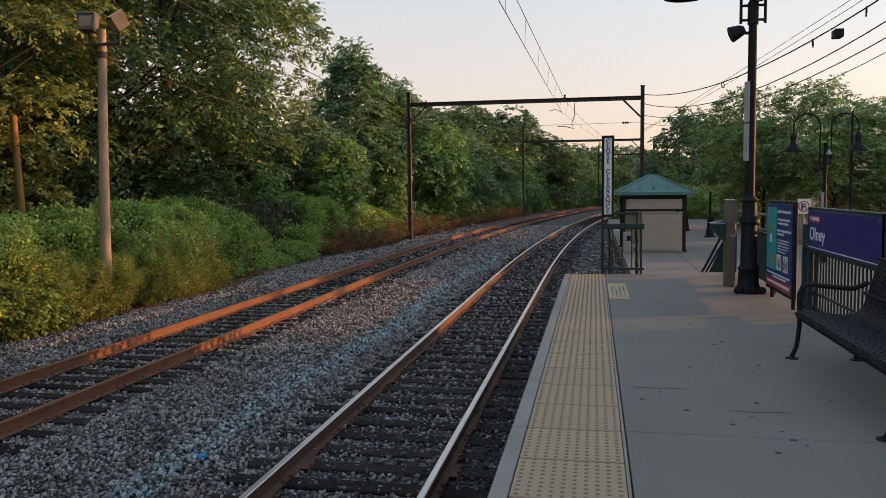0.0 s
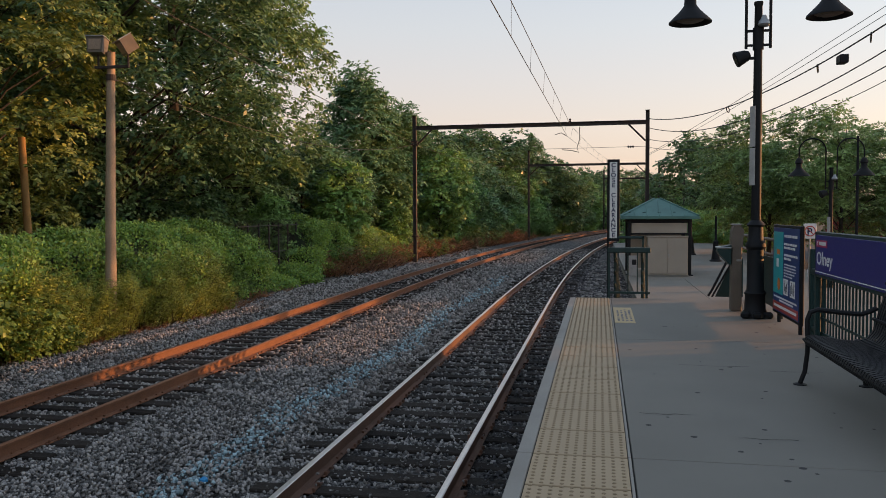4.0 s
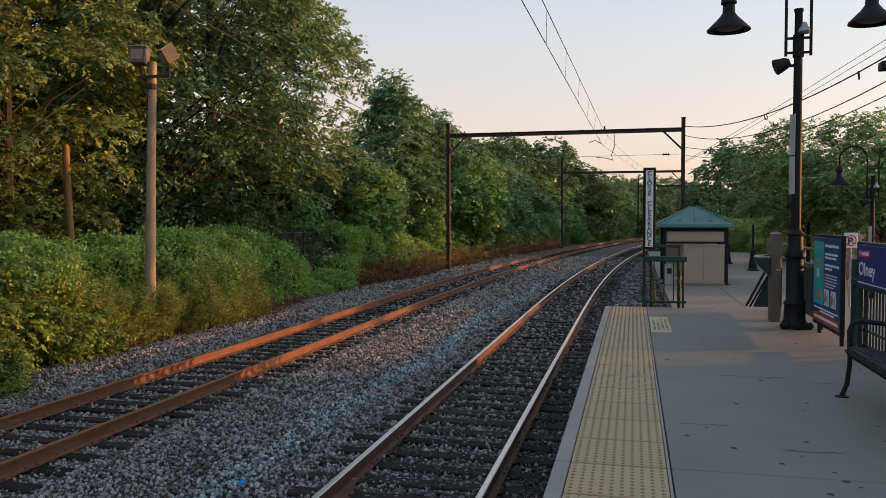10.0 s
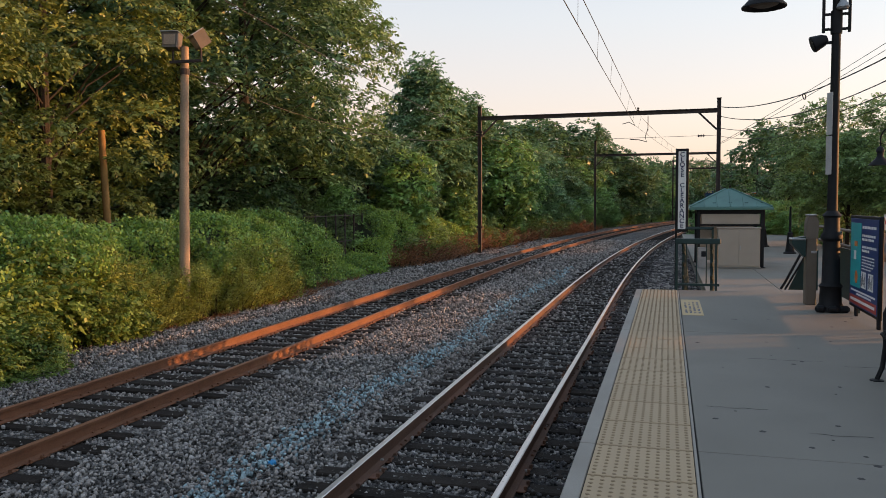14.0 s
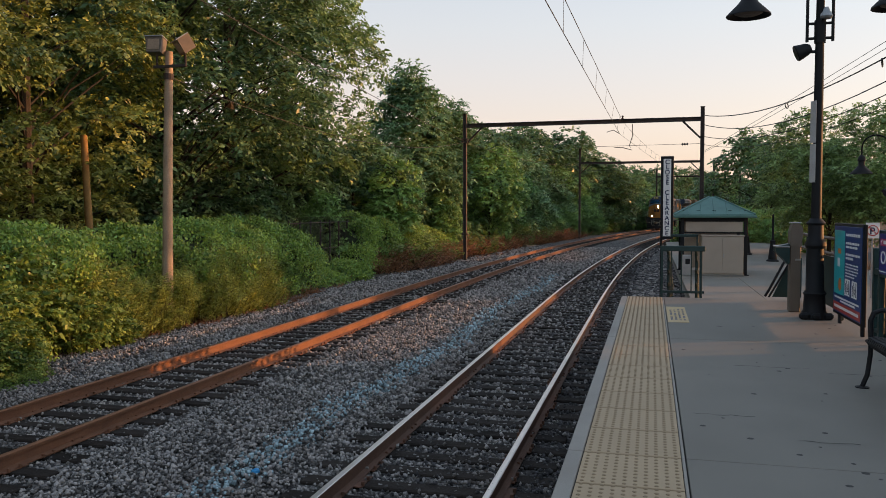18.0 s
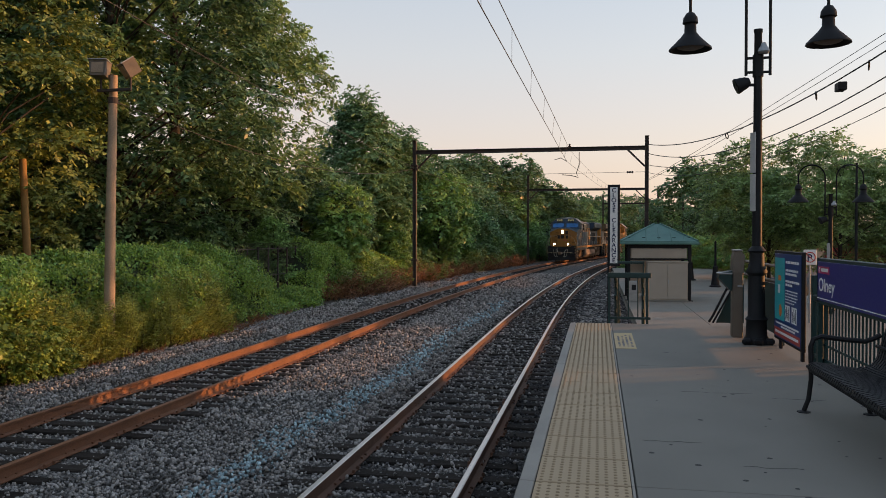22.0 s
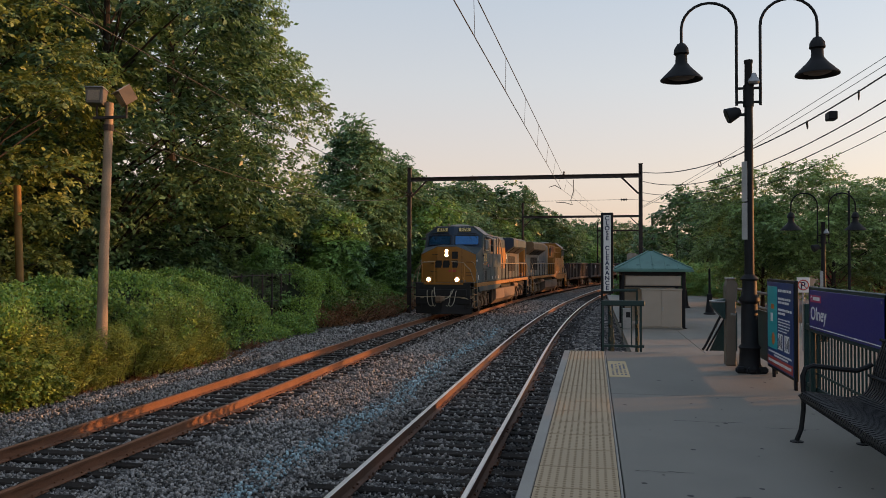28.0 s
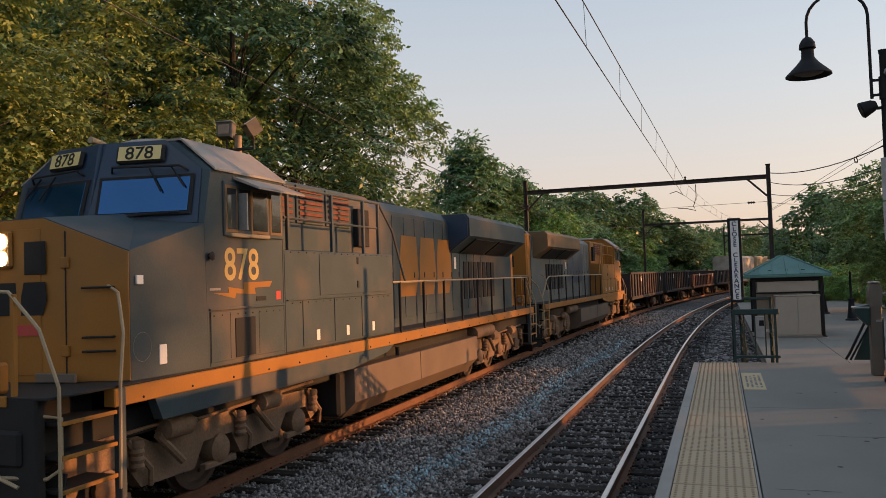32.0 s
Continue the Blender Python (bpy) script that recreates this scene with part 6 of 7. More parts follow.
def locomotive(label, body, hood, front, roof, emblem, wing, number=None, lit=False, group="diesel locomotives"):
    t = thing("locomotive", label, "locomotive", group=group)
    rivet = M().box((-0.006, -0.009, -0.009), (0.006, 0.009, 0.009), 0.003).mesh("rivet", MAT["soot"])
    HW = 1.53
    # frame and walkway
    part("underframe", M().box((-1.2, -1.0, 1.02), (1.2, 19.6, 1.36), 0.03), MAT["soot"], t)
    for s in (-1, 1):
        sk = part("side_sill", M().box((s * 1.38, -0.12, 1.45), (s * HW, 19.0, 1.64), 0.01), MAT["loco_yellow"], t, "yellow striped side sill")
        part("skirt", M().prism([(0.5, 1.45), (0.62, 1.2), (5.4, 1.2), (6.9, 1.34), (7.2, 1.45)], min(s * 1.40, s * 1.52), max(s * 1.40, s * 1.52), "x"), body, sk)
        for k in range(22):
            part("sill_bolt", M().lathe([(0.016, 0), (0.012, s * 0.012)][::s], 6, (s * 1.53, 0.3 + k * 0.83, 1.5), "x"), MAT["soot"], sk)
    part("deck", M().box((-1.5, -0.95, 1.64), (1.5, 19.4, 1.67), 0.006), MAT["soot"], t)
    # nose: a full-width box with a raised middle
    # its face stands forward in the middle and is swept back to the corners
    NW, SWEEP = 1.41, 0.26
    def face(x):
        """How far the front stands back at x."""
        return SWEEP * max(0.0, abs(x) - 0.5) / (NW - 0.5)
    sec = [(-NW, 1.67), (-0.5, 1.67), (0.5, 1.67), (NW, 1.67), (NW, 3.07), (0.5, 3.46), (-0.5, 3.46), (-NW, 3.07)]
    top = [(-HW, 1.67), (-0.5, 1.67), (0.5, 1.67), (HW, 1.67), (HW, 3.43), (0.5, 3.60), (-0.5, 3.60), (-HW, 3.43)]
    nm = M()
    v = [(x, face(x), z) for x, z in sec] + [(x, 1.46, z) for x, z in top]
    nm.add(v, [(7, 6, 1, 0), (6, 5, 2, 1), (5, 4, 3, 2), tuple(range(8, 16))] + [(i, (i + 1) % 8, 8 + (i + 1) % 8, 8 + i) for i in range(8)])
    nose = part("nose", nm, body, t)
    for q in ([7, 6, 1, 0], [6, 5, 2, 1], [5, 4, 3, 2]):
        c = [sec[i] for i in q]
        fm = M()
        w = [(x * (0.996 if abs(x) > 1 else 1.0), face(x) - d, z + (0.008 if z < 2 else -0.014)) for d in (0.014, 0.001) for x, z in c]
        fm.add(w, [(0, 1, 2, 3), (7, 6, 5, 4)] + [(i, 4 + i, 4 + (i + 1) % 4, (i + 1) % 4) for i in range(4)])
        part("nose_face", fm, front, nose, "golden yellow nose face")
    for x in (-0.52, 0.74):
        part("face_seam", M().box((x - 0.008, face(x) - 0.022, 1.72), (x + 0.008, face(x) - 0.012, 3.3), 0.003), MAT["soot"], nose)
    part("nose_door", M().box((0.03, -0.024, 1.75), (0.47, -0.015, 3.34), 0.006), front, nose)
    for z in (1.95, 2.9):
        part("hinge", M().box((0.69, face(0.74) - 0.045, z), (0.79, face(0.74) - 0.005, z + 0.12), 0.006), front, nose)
    wf = part("nose_window", M().box((0.25, -0.034, 2.84), (0.55, -0.02, 3.20), 0.05), MAT["soot"], nose)
    part("pane", M().box((0.29, -0.039, 2.88), (0.51, -0.0345, 3.16), 0.001), MAT["soot"], wf)
    hb = part("headlight_housing", M().box((-0.15, -0.07, 2.92), (0.10, -0.015, 3.33), 0.03), front, nose)
    for z in (3.03, 3.215):
        part("headlight", M().lathe([(0.085, -0.085), (0.085, -0.071)], 16, (-0.025, 0, z), "y"), MAT["headlight"] if lit else MAT["grey_metal"], hb, "bright round headlight lens")
    for k, x0 in enumerate((-0.62, -0.22, 0.2)):
        part("nose_emblem", M().prism([(x0, 2.40), (x0 + 0.30, 2.40), (x0 + 0.36, 2.56), (x0 + 0.34, 2.76), (x0 + 0.04, 2.76), (x0, 2.60)], -0.0285, -0.0242 if k else -0.0152, "y"), MAT["soot"], nose, "dark plain painted emblem shape")
    part("placard", M().box((0.08, -0.036, 2.18), (0.44, -0.0305, 2.3), 0.002), MAT["red_print"], nose, "small red warning placard")
    for x, z in ((-0.62, 3.06), (-0.7, 2.2), (-0.7, 2.62), (1.1, 2.15), (1.1, 2.68), (1.1, 2.0)):
        y0, y1 = face(x - 0.15), face(x + 0.15)
        part("grab_iron", M().tube([(x - 0.15, y0 - 0.01, z), (x - 0.15, y0 - 0.07, z), (x + 0.15, y1 - 0.07, z), (x + 0.15, y1 - 0.01, z)], 0.014, 6), MAT["soot"], nose)
    part("white_board", M().box((0.4, -0.05, 1.68), (0.95, -0.02, 1.78), 0.01), MAT["taupe"], nose)
    # cab
    cab = M()
    def ring(w, wf, front_y, z):
        """Corners at one height: the ridge, then round by the right side."""
        return [(0, front_y, z), (wf, front_y + SWEEP, z), (w, 1.8, z), (w, 3.25, z), (-w, 3.25, z), (-w, 1.8, z), (-wf, front_y + SWEEP, z)]
    v = ring(HW, HW, 1.2, 1.67) + ring(HW, HW, 1.16, 3.43) + ring(HW, 1.51, 1.34, 4.1) + ring(0.95, 0.9, 1.46, 4.52)
    fs = [tuple(range(7))[::-1], tuple(range(21, 28))]
    for a in (0, 7, 14):
        fs += [(a + i, a + (i + 1) % 7, a + 7 + (i + 1) % 7, a + 7 + i) for i in range(7)]
    cab.add(v, fs)
    cb = part("cab", cab, body, t)
    tilt = math.degrees(math.atan2(0.18, 0.67))
    turn = math.degrees(math.atan2(SWEEP, 1.46))
    for s in (-1, 1):
        R = pose(0, 1.16, 3.43, 0, 0, s * turn) @ pose(0, 0, 0, -tilt, 0, 0)
        part("cab_front", M().prism([(0, 0.0), (s * 1.47, 0.0), (s * 1.45, 0.70), (s * 0.92, 1.12), (0, 1.12)], -0.025, -0.004, "y", R), MAT["loco_navy"], cb, "dark blue cab front")
        fr = part("windshield_frame", M().box((s * 0.10, -0.05, 0.10), (s * 1.38, -0.026, 0.64), 0.05, R), MAT["soot"], cb)
        part("windshield", M().box((s * 0.15, -0.058, 0.145), (s * 1.33, -0.0505, 0.595), 0.03, R), MAT["windshield"], fr, "tinted blue windshield")
        part("wiper", M().tube([R @ Vector((s * 0.78, -0.07, 0.72)), R @ Vector((s * 0.98, -0.09, 0.40))], 0.012, 5), MAT["soot"], fr)
        part("wiper", M().tube([R @ Vector((s * 1.08, -0.07, 0.72)), R @ Vector((s * 1.28, -0.09, 0.45))], 0.012, 5), MAT["soot"], fr)
        part("wiper", M().tube([R @ Vector((s * 0.3, -0.07, 0.06)), R @ Vector((s * 0.75, -0.1, 0.10)), R @ Vector((s * 1.25, -0.1, 0.12))], 0.014, 5), MAT["soot"], fr)
        part("visor_bar", M().tube([R @ Vector((s * 0.25, -0.03, 0.7)), R @ Vector((s * 0.3, -0.12, 0.74)), R @ Vector((s * 1.2, -0.12, 0.72)), R @ Vector((s * 1.28, -0.03, 0.68))], 0.016, 5), MAT["soot"], fr)
        nb = part("number_board", M().box((s * 0.30, -0.09, 0.81), (s * 0.96, -0.026, 1.05), 0.03, R), MAT["soot"], cb)
        part("number_glass", M().box((s * 0.34, -0.096, 0.835), (s * 0.92, -0.0905, 1.025), 0.004, R), MAT["number_glow"] if lit else MAT["white_sign"], nb, "lit yellow number glass")
        if number:
            words(number, 0.235, MAT["soot"], nb, R @ pose(s * 0.63, -0.0985, 0.85, 90, 0, 0), "number", 0.001, "CENTER", xs=1.1)
    part("ridge_light", M().lathe([(0.09, 3.46), (0.09, 3.53), (0.06, 3.57)], 12, (0.0, 1.06, 0)), MAT["soot"], cb, smooth=True)
    part("roof_dome", M().lathe([(0.62, 4.50), (0.58, 4.58), (0.4, 4.64), (0.1, 4.66)], 18, (0.15, 2.3, 0)), roof, cb, smooth=True)
    rv = [(-HW - 0.03, 1.62), (HW + 0.03, 1.62), (HW + 0.03, 3.3), (-HW - 0.03, 3.3)]
    rm = M()
    v = [(x, y, 4.09) for x, y in rv] + [(-0.98, 1.72, 4.53), (0.98, 1.72, 4.53), (0.98, 3.3, 4.53), (-0.98, 3.3, 4.53)]
    v2 = [(x, y, z + 0.03) for x, y, z in v]
    rm.add(v + v2, [(1, 5, 13, 9), (0, 8, 12, 4), (8 + 1, 8 + 5, 8 + 6, 8 + 2), (8 + 0, 8 + 3, 8 + 7, 8 + 4), (8 + 4, 8 + 7, 8 + 6, 8 + 5), (2, 10, 14, 6), (6, 14, 15, 7), (7, 15, 11, 3), (1, 9, 10, 2), (3, 11, 8, 0), (4, 12, 13, 5)])
    part("cab_roof", rm, roof, cb)
    part("horn", M().tube([(-0.3, 1.82, 4.6), (-0.3, 1.55, 4.62)], [0.025, 0.045], 10), MAT["grab_white"], cb)
    for s in (-1, 1):
        x = s * HW
        sw = part("side_window", M().box((x - s * 0.012, 1.80, 3.28), (x + s * 0.03, 3.2, 3.98), 0.012), body, cb)
        for y0, y1 in ((1.84, 2.06), (2.42, 2.80), (2.88, 3.14)):
            part("window_frame", M().box((x + s * 0.028, y0 - 0.025, 3.33), (x + s * 0.036, y1 + 0.025, 3.93), 0.003), MAT["loco_tan"], sw)
            part("pane", M().box((x + s * 0.0365, y0 + 0.015, 3.37), (x + s * 0.04, y1 - 0.015, 3.89)), MAT["glass"], sw)
        part("wind_wing", M().box((x + s * 0.03, 2.11, 3.36), (x + s * 0.16, 2.13, 3.84), 0.004), MAT["grey_metal"], sw)
        part("open_window", M().box((x + s * 0.0285, 2.14, 3.36), (x + s * 0.0335, 2.38, 3.9)), MAT["soot"], sw)
        part("awning", M().prism([(x, 4.06), (x + s * 0.38, 3.9), (x + s * 0.38, 3.87), (x, 4.02)], 2.05, 3.22, "y"), roof, sw, "pale sun awning")
        part("armrest", M().box((x, 1.9, 3.27), (x + s * 0.07, 2.8, 3.32), 0.01), MAT["grab_white"], sw)
        if number:
            words(number, 0.58, MAT["number_paint"], cb, pose(x + s * 0.003, 1.80 if s > 0 else 2.8, 2.73, 90, 0, 90 * s), "number", 0.001, xs=0.92, label="yellow road number")
            part("bolt_stripe", M().prism([(1.57, 2.566), (1.90, 2.56), (1.877, 2.637), (2.23, 2.60), (2.216, 2.688), (2.92, 2.70), (2.86, 2.625), (2.48, 2.617), (2.50, 2.533), (2.05, 2.553), (2.03, 2.49)], min(x, x + s * 0.004), max(x, x + s * 0.004), "x"), MAT["loco_yellow"], cb, "yellow lightning stripe")
        part("access_panel", M().box((x, 1.5, 1.72), (x + s * 0.012, 3.2, 2.34), 0.004), body, cb)
        part("grille", M().box((x + s * 0.012, 2.0, 1.74), (x + s * 0.022, 2.46, 2.24), 0.004), MAT["soot"], cb)
        part("panel_edge", M().box((x, 1.47, 2.35), (x + s * 0.03, 3.22, 2.38), 0.006), body, cb)
        part("sticker", M().box((s * 1.435, 0.66, 1.80), (s * 1.462, 0.80, 2.02), 0.002), MAT["white_sign"], cb)
        part("sticker", M().box((s * 1.425, 0.33, 2.70), (s * 1.45, 0.43, 2.80), 0.002), MAT["white_sign"], cb)
        part("round_mark", M().tube([(s * (1.428 + 0.013 * math.cos(a / 9 * math.pi)), 0.42 + 0.13 * math.cos(a / 9 * math.pi), 2.02 + 0.16 * math.sin(a / 9 * math.pi)) for a in range(18)], 0.003, 4, True), MAT["loco_roof"], cb)
        for y in (1.49, 3.22):
            part("panel_seam", M().box((x, y - 0.006, 1.68), (x + s * 0.003, y + 0.006, 2.34 if y < 2 else 4.05)), MAT["soot"], cb)
        for j in range(10):
            part("rivet", rivet, MAT["soot"], cb, at=(x + s * 0.013, 1.56 + j * 0.17, 2.29))
        for y in (1.9, 2.56):
            part("panel_seam", M().box((x, y - 0.005, 1.74), (x + s * 0.0135, y + 0.005, 2.32)), MAT["soot"], cb)
        part("class_mark", M().box((x, 1.50, 2.60), (x + s * 0.003, 1.72, 2.63)), MAT["loco_roof"], cb, "small worn marking bar")
        part("side_slot", M().box((x, 2.52, 2.44), (x + s * 0.006, 2.76, 2.50), 0.002), MAT["soot"], cb)
        part("warning_sticker", M().box((x, 3.02, 2.44), (x + s * 0.004, 3.14, 2.56)), MAT["red_print"], cb)
        part("bell", M().lathe([(0.03, 0), (0.06, s * 0.05), (0.02, s * 0.07)][::s], 8, (x, 1.5, 3.02), "x"), MAT["soot"], cb)
    # electrical cabinet: full-width below, stepped in above
    cab2 = part("equipment_cabinet", M().box((-1.53, 3.26, 1.67), (1.53, 7.2, 3.14), 0.015), body, t)
    for s in (-1, 1):
        for k in range(3):
            y = 3.75 + k * 1.02
            part("cabinet_door", M().box((s * 1.53, y, 1.72), (s * 1.542, y + 0.96, 2.4), 0.004), body, cab2)
            part("label_plate", M().box((s * 1.542, y + 0.4, 1.78), (s * 1.545, y + 0.5, 1.94)), MAT["white_sign"], cab2)
        part("cabinet_panel", M().box((s * 1.53, 4.3, 2.46), (s * 1.542, 7.0, 3.1), 0.004), body, cab2)
        part("ledge", M().box((s * 1.5, 3.3, 2.405), (s * 1.56, 7.1, 2.425), 0.004), body, cab2)
        for j in range(16):
            part("rivet", rivet, MAT["soot"], cab2, at=(s * 1.543, 3.45 + j * 0.232, 2.37))
            part("rivet", rivet, MAT["soot"], cab2, at=(s * 1.532, 3.45 + j * 0.232, 3.11))
        for z0 in (2.55, 2.95):
            part("door_latch", M().box((s * 1.542, 5.62, z0), (s * 1.556, 5.68, z0 + 0.12), 0.004), MAT["soot"], cab2)
        hr = part("cabinet_handrail", M().tube([(s * 1.45, 3.4, 4.08), (s * 1.45, 6.8, 4.08), (s * 1.5, 7.3, 3.6), (s * 1.5, 7.9, 2.62)], 0.022, 6), body, cab2)
        part("cabinet_handrail", M().tube([(s * 1.45, 3.4, 3.62), (s * 1.45, 6.7, 3.62)], 0.02, 6), body, cab2)
        for y in (3.5, 4.9, 6.1, 6.75):
            part("rail_post", M().box((s * 1.43, y - 0.03, 3.14), (s * 1.48, y + 0.03, 4.08), 0.006), body, hr)
    up = part("upper_hood", M().box((-1.02, 3.26, 3.14), (1.02, 7.3, 4.28), 0.05), body, t)
    for s in (-1, 1):
        for k in range(3):
            y = 3.5 + k * 1.0
            lf = part("louvre_frame", M().box((s * 1.02, y, 3.62), (s * 1.05, y + 0.9, 4.24), 0.008), body, up)
            for j in range(6):
                part("louvre_slat", M().box((s * 1.05, y + 0.06, 3.66 + j * 0.093), (s * 1.075, y + 0.84, 3.715 + j * 0.093), 0.004), MAT["louvre_red"], lf)
        part("side_box", M().box((s * 1.02, 6.6, 3.3), (s * 1.12, 7.1, 4.0), 0.01), MAT["soot"], up)
    # engine hood
    hd = part("engine_hood", M().prism([(-0.93, 1.67), (0.93, 1.67), (0.93, 4.1), (0.72, 4.3), (-0.72, 4.3), (-0.93, 4.1)], 7.3, 18.5, "y"), hood, t)
    for s in (-1, 1):
        for k in range(13):
            y = 7.36 + k * 0.64
            d = part("hood_door", M().box((s * 0.93, y, 1.85), (s * 0.942, y + 0.61, 4.02), 0.004), hood, hd)
            part("door_latch", M().box((s * 0.942, y + 0.52, 2.7), (s * 0.955, y + 0.57, 2.82), 0.003), MAT["soot"], d)
        for k in range(7):
            part("intake_grille", M().box((s * 0.93, 13.4 + k * 0.44, 2.1), (s * 0.965, 13.4 + k * 0.44 + 0.3, 3.1), 0.01), MAT["soot"], hd)
        brand_shapes(hd, s * 0.944, 9.0, 12.5, 2.3, 3.62, s, emblem)
        part("side_notice", M().box((s * 0.943, 12.65, 2.9), (s * 0.947, 12.8, 3.2)), MAT["white_sign"], hd)
    part("exhaust", M().box((-0.4, 9.2, 4.3), (0.4, 10.2, 4.42), 0.03), MAT["soot"], hd)
    part("vent_box", M().box((-0.5, 7.6, 4.3), (0.5, 8.4, 4.38), 0.03), MAT["louvre_red"], hd)
    # radiator wings
    rw = part("radiator", M().prism([(-0.93, 3.3), (0.93, 3.3), (1.5, 3.72), (1.5, 4.16), (1.4, 4.27), (-1.4, 4.27), (-1.5, 4.16), (-1.5, 3.72)], 12.3, 18.2, "y"), wing, t)
    part("radiator_end", M().prism([(-0.9, 3.33), (0.9, 3.33), (1.46, 3.74), (1.46, 4.15), (1.38, 4.24), (-1.38, 4.24), (-1.46, 4.15), (-1.46, 3.74)], 12.26, 12.3, "y"), MAT["loco_navy"], rw)
    for s in (-1, 1):
        for k in range(2):
            part("fan_screen", M().prism([(s * 0.99, 3.33), (s * 1.44, 3.66), (s * 1.46, 3.64), (s * 1.01, 3.31)], 13.0 + k * 2.3, 15.0 + k * 2.3, "y"), MAT["soot"], rw)
        part("roof_screen", M().box((s * 0.1, 12.6, 4.27), (s * 1.3, 17.9, 4.30), 0.01), MAT["loco_roof"], rw)
    er = part("rear_hood", M().box((-0.9, 18.2, 1.67), (0.9, 18.9, 4.2), 0.06), front, t, "golden yellow end of the hood")
    if number is None:
        part("number_bar", M().box((0.5, 18.9, 3.7), (0.86, 18.905, 3.85)), MAT["soot"], er)
    part("end_window", M().box((-0.4, 18.9, 3.0), (0.4, 18.91, 3.4), 0.01), MAT["soot"], er)
    # handrails along the walkway
    for s in (-1, 1):
        h = part("handrail", M().tube([(s * 1.5, 7.25, 2.62), (s * 1.5, 18.2, 2.62), (s * 1.48, 18.5, 2.5), (s * 1.45, 19.1, 1.9)], 0.022, 6), MAT["grab_white"], t, "dusty white handrail")
        for k in range(9):
            y = 7.6 + k * 1.3
            part("stanchion", M().box((s * 1.48, y - 0.022, 1.45), (s * 1.525, y + 0.022, 2.62), 0.005), MAT["soot"], h)
    # fuel tank
    tk = part("fuel_tank", M().prism([(-1.2, 0.33), (1.2, 0.33), (1.5, 0.62), (1.5, 1.18), (-1.5, 1.18), (-1.5, 0.62)], 5.5, 12.6, "y"), MAT["tank"], t, "dusty brown fuel tank")
    part("tank_end", M().box((-1.35, 5.2, 0.42), (1.35, 5.49, 1.16), 0.05), MAT["soot"], tk)
    for s in (-1, 1):
        part("tank_seam", M().box((s * 1.5, 8.6, 0.62), (s * 1.512, 8.66, 1.18), 0.003), MAT["tank"], tk)
        part("filler", M().tube([(s * 1.42, 7.6, 1.2), (s * 1.42, 7.6, 1.36)], 0.05, 8), MAT["soot"], tk)
        part("air_reservoir", M().lathe([(0.05, 0), (0.16, 0.06), (0.16, 1.7), (0.05, 1.76)], 12, (s * 1.3, 12.8, 1.22), "y"), MAT["running_gear"], tk, smooth=True)
    loco_truck(t, 0.15, MAT["running_gear"])
    loco_truck(t, 13.9, MAT["running_gear"])
    # ends: pilot, steps, plow, coupler, hoses, rails
    for e, y in ((-1, -0.95), (1, 19.4)):
        def Y(d):
            return y + e * d
        pl = part("pilot", M().box((-1.36, Y(-0.12), 0.62), (1.36, Y(0.0), 1.66), 0.02), MAT["soot"], t, "black pilot plate")
        part("pilot_stripe", M().box((-0.95, Y(0.0), 1.58), (1.02, Y(0.025), 1.68), 0.005), MAT["loco_yellow"], pl)
        pv = M()
        for s in (-1, 1):
            q = [(0, Y(0.3), 0.16), (s * 1.4, Y(-0.2), 0.16), (s * 1.4, Y(-0.3), 0.9), (0, Y(0.05), 0.95)]
            pv.add(q + [(a, b - e * 0.03, c) for a, b, c in q], [(0, 1, 2, 3), (7, 6, 5, 4), (0, 4, 5, 1), (1, 5, 6, 2), (2, 6, 7, 3), (3, 7, 4, 0)])
        part("snowplow", pv, MAT["soot"], pl, "black worn snow plow")
        cp = part("coupler", M().box((-0.13, Y(0.0), 0.78), (0.13, Y(0.58), 1.02), 0.04), MAT["running_gear"], pl)
        part("knuckle", M().box((-0.2, Y(0.5), 0.74), (0.12, Y(0.78), 1.06), 0.06), MAT["running_gear"], cp)
        for x, d in ((-0.75, 0.32), (-0.5, 0.4), (0.45, 0.4), (0.7, 0.34)):
            part("air_hose", M().tube([(x, Y(0.02), 1.28), (x, Y(0.12), 1.27), (x * 0.98, Y(0.2), 1.15), (x * 0.95, Y(0.26), 0.95), (x * 0.9, Y(0.29), 0.75), (x * 0.8, Y(0.31), 0.6), (x * 0.66, Y(0.31), 0.54), (x * 0.54, Y(0.3), 0.6)], 0.02, 6), MAT["hose"], pl, "pale looping air hose", smooth=True)
        part("jumper_cable", M().tube([(-0.4, Y(0.05), 1.45), (-0.38, Y(0.2), 1.3), (-0.3, Y(0.32), 1.05), (-0.12, Y(0.4), 0.9), (0.12, Y(0.42), 0.87), (0.34, Y(0.36), 0.95), (0.5, Y(0.22), 1.15), (0.55, Y(0.05), 1.35)], 0.024, 6), MAT["hose"], pl, "pale sagging jumper cable", smooth=True)
        part("uncoupling_lever", M().tube([(-1.45, Y(0.1), 0.85), (-1.35, Y(0.15), 0.98), (-0.3, Y(0.2), 1.0), (1.1, Y(0.2), 0.98), (1.3, Y(0.15), 0.88)], 0.018, 6), MAT["grab_white"], pl)
